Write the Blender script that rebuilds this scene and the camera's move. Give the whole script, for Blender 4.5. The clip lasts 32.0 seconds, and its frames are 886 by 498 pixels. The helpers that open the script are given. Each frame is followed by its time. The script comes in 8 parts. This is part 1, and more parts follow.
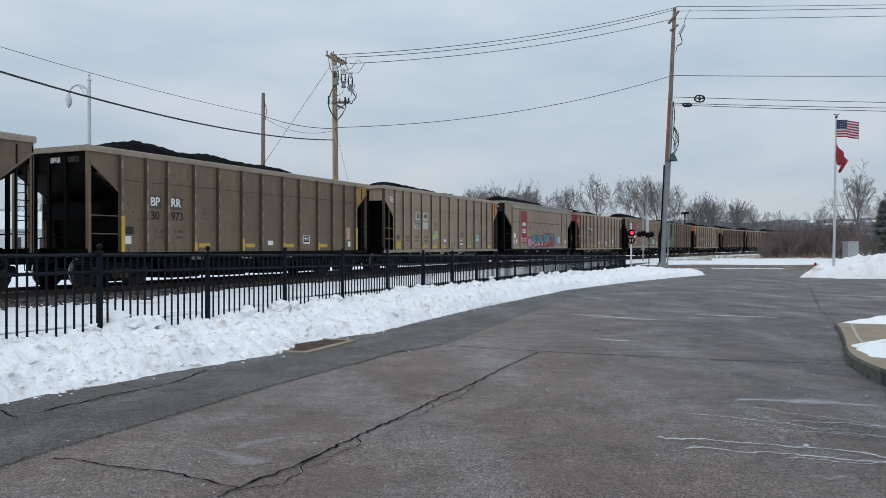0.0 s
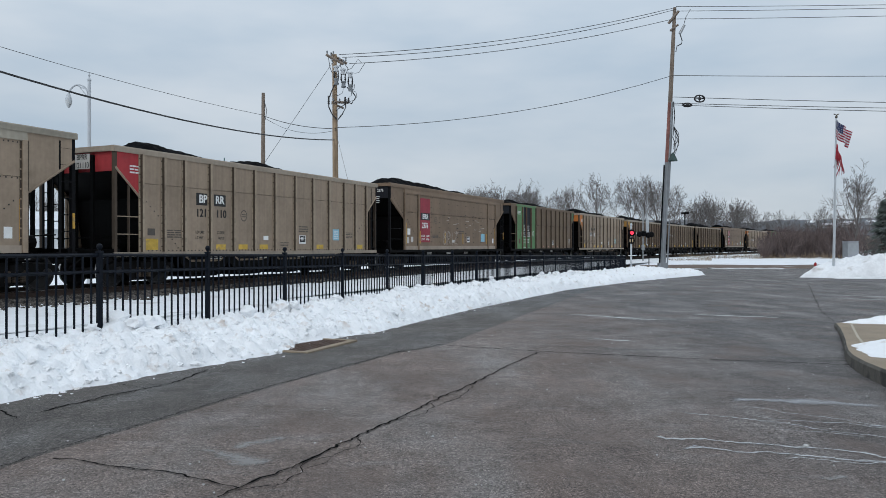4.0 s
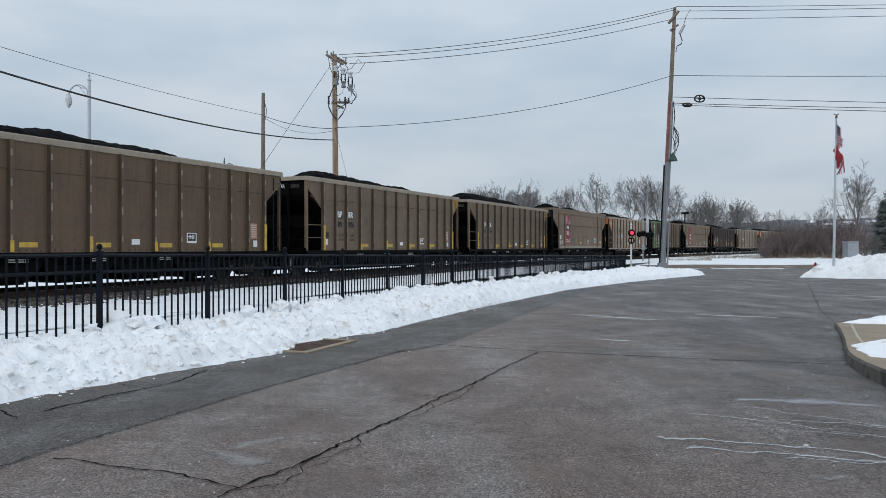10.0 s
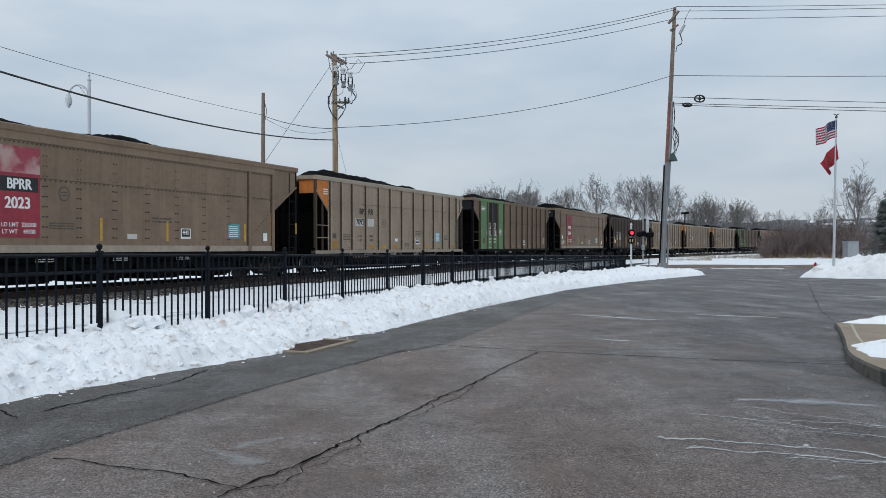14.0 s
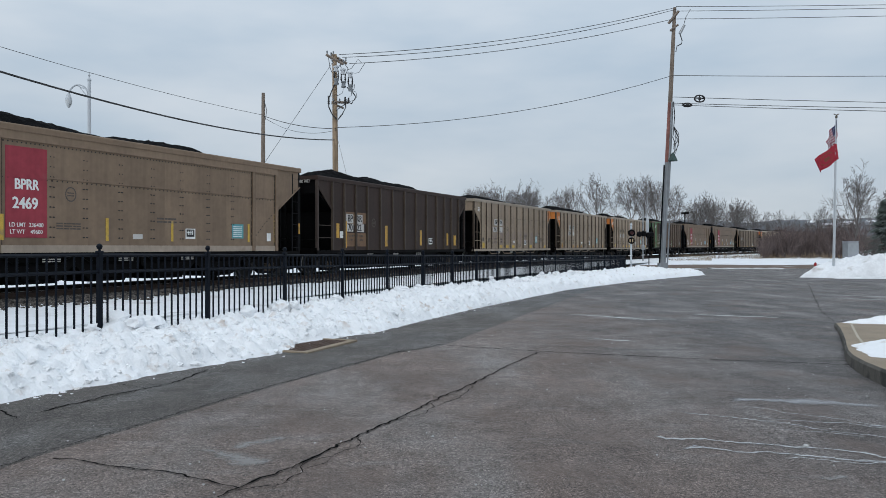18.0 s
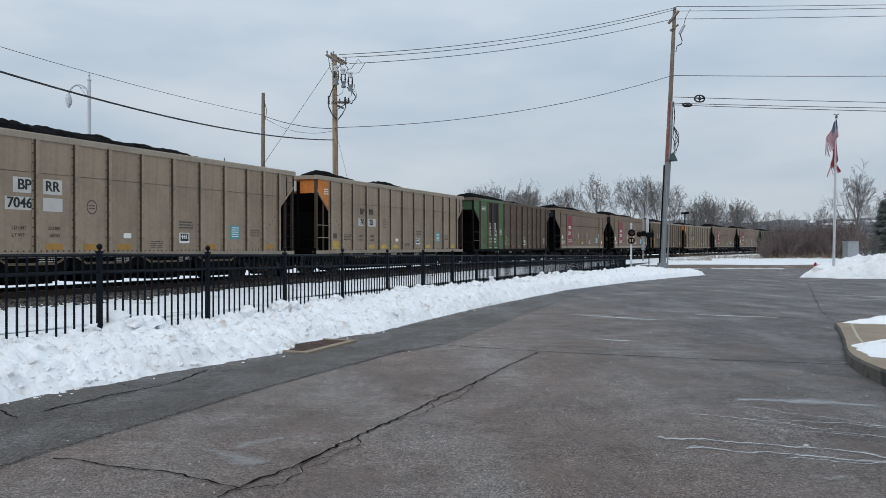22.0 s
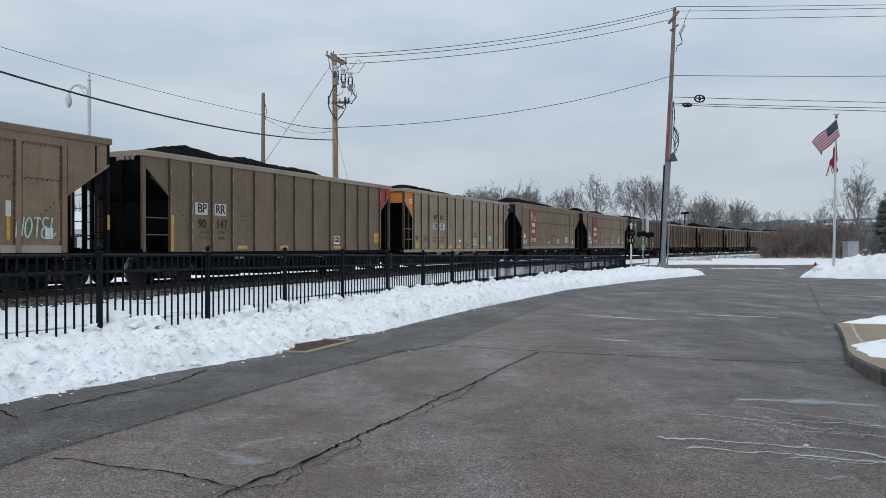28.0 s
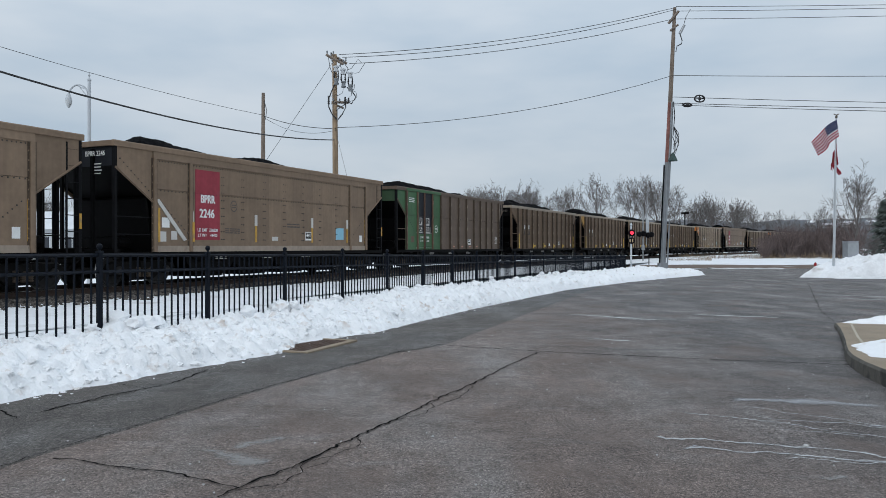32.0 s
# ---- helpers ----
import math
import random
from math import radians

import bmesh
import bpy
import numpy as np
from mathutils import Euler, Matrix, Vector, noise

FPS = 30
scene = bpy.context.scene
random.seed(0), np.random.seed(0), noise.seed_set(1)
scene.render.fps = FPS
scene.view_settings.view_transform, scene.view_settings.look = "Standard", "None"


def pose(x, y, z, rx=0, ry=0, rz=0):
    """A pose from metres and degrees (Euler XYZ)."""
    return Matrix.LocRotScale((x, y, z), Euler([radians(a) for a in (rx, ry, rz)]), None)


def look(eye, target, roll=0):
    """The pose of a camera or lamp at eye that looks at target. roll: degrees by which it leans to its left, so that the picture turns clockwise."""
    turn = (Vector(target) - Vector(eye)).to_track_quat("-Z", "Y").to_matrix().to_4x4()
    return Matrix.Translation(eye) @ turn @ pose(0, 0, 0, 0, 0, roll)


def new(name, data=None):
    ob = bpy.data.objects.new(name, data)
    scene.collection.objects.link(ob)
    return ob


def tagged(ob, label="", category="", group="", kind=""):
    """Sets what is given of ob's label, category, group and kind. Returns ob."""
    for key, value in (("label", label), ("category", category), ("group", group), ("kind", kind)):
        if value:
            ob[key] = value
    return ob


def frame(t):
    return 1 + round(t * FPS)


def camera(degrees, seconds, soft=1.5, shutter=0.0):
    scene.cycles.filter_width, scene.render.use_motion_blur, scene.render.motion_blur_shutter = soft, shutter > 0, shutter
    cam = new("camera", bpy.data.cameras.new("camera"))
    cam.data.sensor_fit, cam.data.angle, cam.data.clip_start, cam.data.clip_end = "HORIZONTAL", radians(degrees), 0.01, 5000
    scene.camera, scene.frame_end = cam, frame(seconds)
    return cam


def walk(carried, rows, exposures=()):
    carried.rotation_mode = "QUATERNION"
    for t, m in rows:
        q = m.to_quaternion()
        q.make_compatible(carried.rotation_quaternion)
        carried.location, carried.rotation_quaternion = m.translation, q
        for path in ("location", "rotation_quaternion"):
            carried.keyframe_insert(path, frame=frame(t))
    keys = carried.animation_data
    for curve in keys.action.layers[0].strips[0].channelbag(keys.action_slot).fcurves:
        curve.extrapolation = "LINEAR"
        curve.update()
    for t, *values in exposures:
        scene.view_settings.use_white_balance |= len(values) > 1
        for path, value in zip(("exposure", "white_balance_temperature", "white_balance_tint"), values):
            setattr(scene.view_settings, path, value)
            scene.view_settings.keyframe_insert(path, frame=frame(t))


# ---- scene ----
EYE = 1.30
cam = camera(60.29, 32.0, soft=0.7)
CAM_POSE = look((0, 0, EYE), (0.0, 100.0, EYE - 0.074), 0)
walk(cam, [(0.0, CAM_POSE), (32.0, CAM_POSE)])

# ---------------------------------------------------------------- world and light
SUN_EL, SUN_AZ = radians(38), radians(200)
world = bpy.data.worlds.new("overcast_sky")
scene.world = world
world.use_nodes = True
wt = world.node_tree
wt.nodes.clear()
wn = lambda kind: wt.nodes.new(kind)
sky = wn("ShaderNodeTexSky")
sky.sky_type = "NISHITA"
sky.sun_disc = False
sky.sun_elevation, sky.sun_rotation = SUN_EL, SUN_AZ
geo = wn("ShaderNodeTexCoord")
sep = wn("ShaderNodeSeparateXYZ")
wt.links.new(geo.outputs["Generated"], sep.inputs[0])
# overcast: radiance climbs from horizon to zenith
grad = wn("ShaderNodeMapRange")
for k, v in zip((1, 2, 3, 4), (0.0, 1.0, 0.60, 1.12)):
    grad.inputs[k].default_value = v
wt.links.new(sep.outputs["Z"], grad.inputs[0])
cmap = wn("ShaderNodeMapping")
cmap.inputs["Scale"].default_value = (1.6, 1.6, 5.5)
cn = wn("ShaderNodeTexNoise")
cn.inputs["Scale"].default_value = 2.3
cn.inputs["Detail"].default_value = 4.5
cn.inputs["Roughness"].default_value = 0.5
wt.links.new(geo.outputs["Generated"], cmap.inputs[0])
wt.links.new(cmap.outputs[0], cn.inputs["Vector"])
ramp = wn("ShaderNodeValToRGB")
ramp.color_ramp.elements[0].position, ramp.color_ramp.elements[1].position = 0.30, 0.72
ramp.color_ramp.elements[0].color = (0.690, 0.838, 0.995, 1)
ramp.color_ramp.elements[1].color = (0.950, 1.045, 1.145, 1)
wt.links.new(cn.outputs["Fac"], ramp.inputs[0])
mul = wn("ShaderNodeVectorMath")
mul.operation = "SCALE"
wt.links.new(ramp.outputs[0], mul.inputs[0])
wt.links.new(grad.outputs[0], mul.inputs["Scale"])
bg_c, bg_s, mix, out = wn("ShaderNodeBackground"), wn("ShaderNodeBackground"), wn("ShaderNodeMixShader"), wn("ShaderNodeOutputWorld")
bg_s.inputs["Strength"].default_value = 0.08
bg_c.inputs["Strength"].default_value = 0.97
wt.links.new(sky.outputs[0], bg_s.inputs["Color"])
wt.links.new(mul.outputs[0], bg_c.inputs["Color"])
mix.inputs[0].default_value = 0.93
wt.links.new(bg_s.outputs[0], mix.inputs[1])
wt.links.new(bg_c.outputs[0], mix.inputs[2])
wt.links.new(mix.outputs[0], out.inputs[0])
sun = new("sun", bpy.data.lights.new("sun", "SUN"))
sun.data.energy, sun.data.angle, sun.data.color = 0.7, radians(35), (1.0, 0.97, 0.93)
sun.matrix_world = look((0, 0, 60), (60 * -math.sin(SUN_AZ) / math.tan(SUN_EL), 60 * -math.cos(SUN_AZ) / math.tan(SUN_EL), 0))
scene.view_settings.exposure = 0.0

# ---------------------------------------------------------------- materials
MATS = {}


def mat(name, color, rough=0.7, metal=0.0, vary=0.15, scale=3.0, fine=40.0, bump=0.0, bump_scale=60.0, stain=None, stain_scale=1.2,
        stain_at=0.6, emit=0.0, island=0.0, streak=0.0, rand=0.0, spec=0.5):
    """Principled paint with two scales of noise, optional stains, vertical streaks and relief."""
    if name in MATS:
        return MATS[name]
    m = bpy.data.materials.new(name)
    m.use_nodes = True
    t = m.node_tree
    b = t.nodes["Principled BSDF"]
    n = lambda kind: t.nodes.new(kind)
    link = t.links.new
    co = n("ShaderNodeTexCoord")
    col = n("ShaderNodeRGB")
    col.outputs[0].default_value = (*color, 1)
    cur = col.outputs[0]

    def noise_at(sc, detail=3.0, stretch=None):
        x = n("ShaderNodeTexNoise")
        x.inputs["Scale"].default_value = sc
        x.inputs["Detail"].default_value = detail
        if stretch:
            mp = n("ShaderNodeMapping")
            mp.inputs["Scale"].default_value = stretch
            link(co.outputs["Object"], mp.inputs[0])
            link(mp.outputs[0], x.inputs["Vector"])
        else:
            link(co.outputs["Object"], x.inputs["Vector"])
        return x.outputs["Fac"]

    def value_mul(source, lo, hi):
        nonlocal cur
        r = n("ShaderNodeMapRange")
        r.inputs[1].default_value, r.inputs[2].default_value = 0.25, 0.75
        r.inputs[3].default_value, r.inputs[4].default_value = lo, hi
        link(source, r.inputs[0])
        s = n("ShaderNodeVectorMath")
        s.operation = "SCALE"
        link(cur, s.inputs[0])
        link(r.outputs[0], s.inputs["Scale"])
        cur = s.outputs[0]

    if vary:
        value_mul(noise_at(scale, 4), 1 - vary, 1 + vary)
        value_mul(noise_at(fine, 2), 1 - vary * 0.6, 1 + vary * 0.6)
    if streak:
        value_mul(noise_at(1.0, 3, (9, 9, 0.5)), 1 - streak, 1 + streak)
    if stain:
        r = n("ShaderNodeMapRange")
        r.inputs[1].default_value, r.inputs[2].default_value = stain_at, stain_at + 0.14
        link(noise_at(stain_scale, 6), r.inputs[0])
        mx = n("ShaderNodeMix")
        mx.data_type = "RGBA"
        link(r.outputs[0], mx.inputs[0])
        link(cur, mx.inputs[6])
        mx.inputs[7].default_value = (*stain, 1)
        cur = mx.outputs[2]
    if island:
        g = n("ShaderNodeNewGeometry")
        value_mul(g.outputs["Random Per Island"], 1 - island, 1 + island)
    if rand:
        g = n("ShaderNodeObjectInfo")
        value_mul(g.outputs["Random"], 1 - rand, 1 + rand)
    link(cur, b.inputs["Base Color"])
    b.inputs["Roughness"].default_value = rough
    b.inputs["Metallic"].default_value = metal
    b.inputs["Specular IOR Level"].default_value = spec
    if bump:
        bp = n("ShaderNodeBump")
        bp.inputs["Strength"].default_value = bump
        bp.inputs["Distance"].default_value = 0.02
        link(noise_at(bump_scale, 5), bp.inputs["Height"])
        link(bp.outputs[0], b.inputs["Normal"])
    if emit:
        link(cur, b.inputs["Emission Color"])
        b.inputs["Emission Strength"].default_value = emit
    MATS[name] = m
    return m


def asphalt(name, warm, cool, grain, light, rusty):
    """Worn asphalt: warm and cool zones, long pale wear, aggregate grain and scattered salt specks."""
    m = bpy.data.materials.new(name)
    m.use_nodes = True
    t = m.node_tree
    b = t.nodes["Principled BSDF"]
    link = t.links.new
    co = t.nodes.new("ShaderNodeTexCoord")

    def noise_at(sc, detail, rough=0.5, stretch=(1, 1, 1), turn=0.0):
        mp = t.nodes.new("ShaderNodeMapping")
        mp.inputs["Scale"].default_value = stretch
        mp.inputs["Rotation"].default_value = (0, 0, turn)
        x = t.nodes.new("ShaderNodeTexNoise")
        x.inputs["Scale"].default_value, x.inputs["Detail"].default_value, x.inputs["Roughness"].default_value = sc, detail, rough
        link(co.outputs["Object"], mp.inputs[0])
        link(mp.outputs[0], x.inputs["Vector"])
        return x.outputs["Fac"]

    def ranged(src, a, c, lo, hi):
        r = t.nodes.new("ShaderNodeMapRange")
        for k, v in zip((1, 2, 3, 4), (a, c, lo, hi)):
            r.inputs[k].default_value = v
        link(src, r.inputs[0])
        return r.outputs[0]

    def mixed(fac, x, y):
        mx = t.nodes.new("ShaderNodeMix")
        mx.data_type = "RGBA"
        link(fac, mx.inputs[0])
        for k, v in ((6, x), (7, y)):
            if isinstance(v, tuple):
                mx.inputs[k].default_value = (*v, 1)
            else:
                link(v, mx.inputs[k])
        return mx.outputs[2]

    def scaled(col, fac):
        s = t.nodes.new("ShaderNodeVectorMath")
        s.operation = "SCALE"
        link(col, s.inputs[0])
        link(fac, s.inputs["Scale"])
        return s.outputs[0]

    # worn warm lane on one side, damp cool grey towards the kerb
    sp = t.nodes.new("ShaderNodeSeparateXYZ")
    link(co.outputs["Object"], sp.inputs[0])
    ad = t.nodes.new("ShaderNodeMath")
    ad.operation = "MULTIPLY_ADD"
    link(noise_at(0.45, 5, 0.65), ad.inputs[0])
    ad.inputs[1].default_value = 6.0
    link(sp.outputs["X"], ad.inputs[2])
    col = mixed(ranged(ad.outputs[0], 3.8, 7.6, 0, 1), warm, cool)
    col = mixed(ranged(noise_at(0.9, 5, 0.62, (1, 0.35, 1), 1.1), 0.46, 0.68, 0, 0.75), col, light)
    col = mixed(ranged(noise_at(2.2, 6, 0.7, (0.6, 1.6, 1), 0.3), 0.55, 0.72, 0, 0.55), col, light)
    col = scaled(col, ranged(noise_at(0.75, 6, 0.65), 0.3, 0.7, 0.74, 1.22))
    col = scaled(col, ranged(noise_at(4.5, 5, 0.7), 0.3, 0.7, 0.80, 1.20))
    col = scaled(col, ranged(noise_at(17, 4, 0.7), 0.3, 0.7, 0.78, 1.22))
    col = scaled(col, ranged(noise_at(55, 3, 0.7), 0.3, 0.7, 1 - grain, 1 + grain))
    col = scaled(col, ranged(noise_at(170, 2, 0.6), 0.3, 0.7, 1 - grain * 1.2, 1 + grain * 1.2))
    # aggregate: every stone has its own tone, some gaps between them are dark
    for sc, lo, hi in ((210, 0.52, 1.54), (90, 0.72, 1.30)):
        vo = t.nodes.new("ShaderNodeTexVoronoi")
        vo.inputs["Scale"].default_value = sc
        link(co.outputs["Object"], vo.inputs["Vector"])
        st = t.nodes.new("ShaderNodeSeparateColor")
        link(vo.outputs["Color"], st.inputs[0])
        col = scaled(col, ranged(st.outputs[0], 0.0, 1.0, lo, hi))
        col = mixed(ranged(st.outputs[1], 0.975, 0.98, 0, 0.7), col, (0.022, 0.021, 0.020))
    col = mixed(ranged(noise_at(1.1, 4, 0.6, (1, 1, 1), 2.0), 0.52, 0.66, 0, 0.5), col, rusty)
    col = mixed(ranged(noise_at(95, 1, 0.5), 0.70, 0.76, 0, 0.8), col, (0.40, 0.40, 0.40))
    link(col, b.inputs["Base Color"])
    link(ranged(noise_at(1.4, 4), 0.35, 0.65, 0.70, 0.92), b.inputs["Roughness"])
    b.inputs["Specular IOR Level"].default_value = 0.3
    bp = t.nodes.new("ShaderNodeBump")
    bp.inputs["Strength"].default_value, bp.inputs["Distance"].default_value = 1.0, 0.012
    link(noise_at(120, 3, 0.7), bp.inputs["Height"])
    link(bp.outputs[0], b.inputs["Normal"])
    return m


def film_on_asphalt(name, color, cover, ragged, scale, ends=0.06):
    """A thin worn film of paint or salt that breaks up into flecks and thins out towards its edges."""
    m = bpy.data.materials.new(name)
    m.use_nodes = True
    t = m.node_tree
    b = t.nodes["Principled BSDF"]
    link = t.links.new

    def math_node(op, x, y=None, clamp=False):
        q = t.nodes.new("ShaderNodeMath")
        q.operation, q.use_clamp = op, clamp
        for k, v in enumerate((x, y)):
            if v is None:
                continue
            if isinstance(v, (int, float)):
                q.inputs[k].default_value = v
            else:
                link(v, q.inputs[k])
        return q.outputs[0]
    co = t.nodes.new("ShaderNodeTexCoord")
    sp = t.nodes.new("ShaderNodeSeparateXYZ")
    link(co.outputs["UV"], sp.inputs[0])
    across = math_node("SUBTRACT", 1.0, math_node("ABSOLUTE", math_node("SUBTRACT", math_node("MULTIPLY", sp.outputs["Y"], 2.0), 1.0)))
    along = math_node("SUBTRACT", 1.0, math_node("ABSOLUTE", math_node("SUBTRACT", math_node("MULTIPLY", sp.outputs["X"], 2.0), 1.0)))
    edge = math_node("MULTIPLY", across, math_node("DIVIDE", along, ends, True))
    total = None
    for sc, share, stretch in ((scale, 0.55, 0.45), (scale * 7, 0.45, 0.8)):
        mp = t.nodes.new("ShaderNodeMapping")
        mp.inputs["Scale"].default_value = (stretch, 1, 1)
        nz = t.nodes.new("ShaderNodeTexNoise")
        nz.inputs["Scale"].default_value, nz.inputs["Detail"].default_value, nz.inputs["Roughness"].default_value = sc, 5, 0.65
        link(co.outputs["Object"], mp.inputs[0])
        link(mp.outputs[0], nz.inputs["Vector"])
        v = math_node("MULTIPLY", math_node("SUBTRACT", nz.outputs["Fac"], 0.5), share * ragged * 4)
        total = v if total is None else math_node("ADD", total, v)
    fac = math_node("MULTIPLY", math_node("ADD", math_node("SUBTRACT", math_node("MULTIPLY", edge, 1.6), 0.55), total, True), cover)
    b.inputs["Base Color"].default_value = (*color, 1)
    b.inputs["Roughness"].default_value = 0.92
    b.inputs["Specular IOR Level"].default_value = 0.15
    clear = t.nodes.new("ShaderNodeBsdfTransparent")
    mx = t.nodes.new("ShaderNodeMixShader")
    link(fac, mx.inputs[0])
    link(clear.outputs[0], mx.inputs[1])
    link(b.outputs[0], mx.inputs[2])
    link(mx.outputs[0], t.nodes["Material Output"].inputs[0])
    return m


ASPHALT = asphalt("asphalt", (0.184, 0.148, 0.131), (0.117, 0.111, 0.110), 0.55, (0.25, 0.236, 0.227), (0.165, 0.125, 0.108))
ASPHALT_STRIP = asphalt("gutter_asphalt", (0.112, 0.102, 0.094), (0.096, 0.098, 0.101), 0.5, (0.19, 0.187, 0.184), (0.110, 0.096, 0.085))
CRACK = mat("crack", (0.010, 0.010, 0.010), 1.0, vary=0.2, spec=0.0)
SEAM = mat("seam", (0.065, 0.06, 0.056), 1.0, vary=0.3, scale=5, spec=0.0)
FADED_LINE = film_on_asphalt("faded_line", (0.62, 0.62, 0.61), 0.72, 0.4, 3.0)
SCUFF = film_on_asphalt("pale_scuff", (0.36, 0.355, 0.35), 0.55, 0.8, 5.0, 0.4)
SALT = film_on_asphalt("salt_trace", (0.56, 0.575, 0.58), 0.70, 1.0, 9.0)
SALT_HAZE = film_on_asphalt("salt_film", (0.42, 0.43, 0.45), 0.62, 0.6, 6.0, 0.35)
GRIT = mat("grit", (0.50, 0.50, 0.50), 0.9, vary=0.2, scale=20)
SNOW = mat("snow", (0.89, 0.905, 0.922), 0.75, vary=0.035, scale=2.5, fine=30, bump=0.6, bump_scale=48, stain=(0.64, 0.58, 0.54), stain_scale=4.2, stain_at=0.60, spec=0.3)
FLAT_SNOW = mat("flat_snow", (0.78, 0.80, 0.825), 0.8, vary=0.07, scale=0.7, fine=9, bump=0.5, bump_scale=8, stain=(0.57, 0.57, 0.57), stain_scale=0.9, stain_at=0.58, spec=0.3)
DIRTY_SNOW = mat("dirty_snow", (0.70, 0.71, 0.72), 0.85, vary=0.15, scale=3, fine=25, bump=0.5, bump_scale=15, stain=(0.35, 0.33, 0.31), stain_scale=2.5, stain_at=0.6)
HEAP_SNOW = mat("heap_snow", (0.80, 0.81, 0.825), 0.85, vary=0.10, scale=1.6, fine=9, bump=1.0, bump_scale=9, stain=(0.50, 0.48, 0.46), stain_scale=1.3, stain_at=0.60)
RUT = mat("snow_rut", (0.52, 0.535, 0.55), 0.9, vary=0.12, scale=4, fine=30, stain=(0.72, 0.74, 0.76), stain_scale=2.5, stain_at=0.5)
FENCE = mat("fence_paint", (0.0038, 0.0064, 0.0122), 0.55, spec=0.14, vary=0.15, scale=8)
CONCRETE = mat("concrete", (0.27, 0.215, 0.155), 0.9, vary=0.12, scale=2, fine=50, bump=0.3, bump_scale=120)
KERB = mat("kerb_concrete", (0.115, 0.105, 0.09), 0.9, vary=0.35, scale=4, fine=40, bump=0.6, bump_scale=60, stain=(0.040, 0.038, 0.034), stain_scale=4, stain_at=0.5)
# stone taken near black: the shade beneath the train is mixed in
BALLAST_SHADED = mat("ballast", (0.022, 0.018, 0.016), 0.95, vary=0.5, scale=6, fine=25, bump=0.9, bump_scale=30, stain=(0.4, 0.41, 0.42), stain_scale=2.2, stain_at=0.71, spec=0.1)
STONE = mat("ballast_stone", (0.082, 0.072, 0.064), 0.9, vary=0.25, scale=20, island=0.6)
# weathered timber, darkened further by painted shade from the train
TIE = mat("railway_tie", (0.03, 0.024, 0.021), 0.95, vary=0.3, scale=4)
RAIL = mat("rail_steel", (0.055, 0.034, 0.026), 0.75, 0.3, vary=0.25, scale=3)
RAILHEAD = mat("rail_head", (0.45, 0.44, 0.43), 0.3, 1.0, vary=0.1)
WOOD_POLE = mat("pole_wood", (0.19, 0.15, 0.12), 0.9, vary=0.2, scale=2, fine=30, streak=0.3, bump=0.3)
WOOD_TAN = mat("pole_wood_tan", (0.30, 0.215, 0.14), 0.9, vary=0.2, scale=2, fine=30, streak=0.35, bump=0.3)
DULL = mat("dull_metal", (0.20, 0.215, 0.23), 0.6, 0.1, vary=0.15, scale=3, streak=0.2)
GALV = mat("galvanised", (0.36, 0.38, 0.40), 0.5, 0.4, vary=0.12, scale=4)
CABLE = mat("cable", (0.02, 0.02, 0.022), 0.6, vary=0.0)
BARK = mat("bark", (0.140, 0.126, 0.121), 0.95, vary=0.2, scale=3)
BRUSH = mat("brush_twigs", (0.145, 0.110, 0.103), 0.95, vary=0.3, scale=0.4, island=0.25)
DRYGRASS = mat("dry_grass", (0.26, 0.19, 0.12), 0.95, vary=0.3, scale=2, island=0.3)
NEEDLES = mat("spruce_needles", (0.095, 0.115, 0.105), 0.9, vary=0.3, scale=4, island=0.3)
BLACK = mat("black_steel", (0.0045, 0.0045, 0.0055), 0.7, spec=0.12, vary=0.2, scale=4)
TRUCK_STEEL = mat("truck_steel", (0.008, 0.0072, 0.007), 0.85, 0.0, spec=0.1, vary=0.3, scale=3)
WHEEL_STEEL = mat("wheel_steel", (0.018, 0.016, 0.0155), 0.7, 0.2, vary=0.25, scale=3)
WHEEL_TREAD = mat("wheel_tread", (0.40, 0.39, 0.38), 0.35, 1.0, vary=0.1)
COAL = mat("coal", (0.0030, 0.0032, 0.0038), 0.9, spec=0.06, vary=0.35, scale=3, fine=30, bump=0.9, bump_scale=18)


# ---------------------------------------------------------------- mesh helpers
def mesh_of(name, bm, material, smooth=False):
    me = bpy.data.meshes.new(name)
    bm.to_mesh(me)
    bm.free()
    for m in (material if isinstance(material, (list, tuple)) else [material]):
        me.materials.append(m)
    if smooth:
        me.polygons.foreach_set("use_smooth", [True] * len(me.polygons))
    return me


def thing(name, label, category, group="", kind="", data=None, m=None):
    ob = tagged(new(name, data), label, category, group, kind)
    if m is not None:
        ob.matrix_world = m
    return ob


def part(name, bm, material, parent, label="", m=None, smooth=False):
    me = bm if isinstance(bm, bpy.types.Mesh) else mesh_of(name, bm, material, smooth)
    ob = new(name, me)
    ob.parent = parent
    if m is not None:
        ob.matrix_local = m
    return tagged(ob, label)


def box(bm, x0, x1, y0, y1, z0, z1, bevel=0.0, mi=0):
    vs = [bm.verts.new((x, y, z)) for z in (z0, z1) for y in (y0, y1) for x in (x0, x1)]
    fs = [bm.faces.new([vs[i] for i in q]) for q in ((0, 2, 3, 1), (4, 5, 7, 6), (0, 1, 5, 4), (2, 6, 7, 3), (0, 4, 6, 2), (1, 3, 7, 5))]
    for fc in fs:
        fc.material_index = mi
    if bevel:
        es = list({e for fc in fs for e in fc.edges})
        bmesh.ops.bevel(bm, geom=es, offset=bevel, segments=1, affect="EDGES", profile=0.5)
    return vs


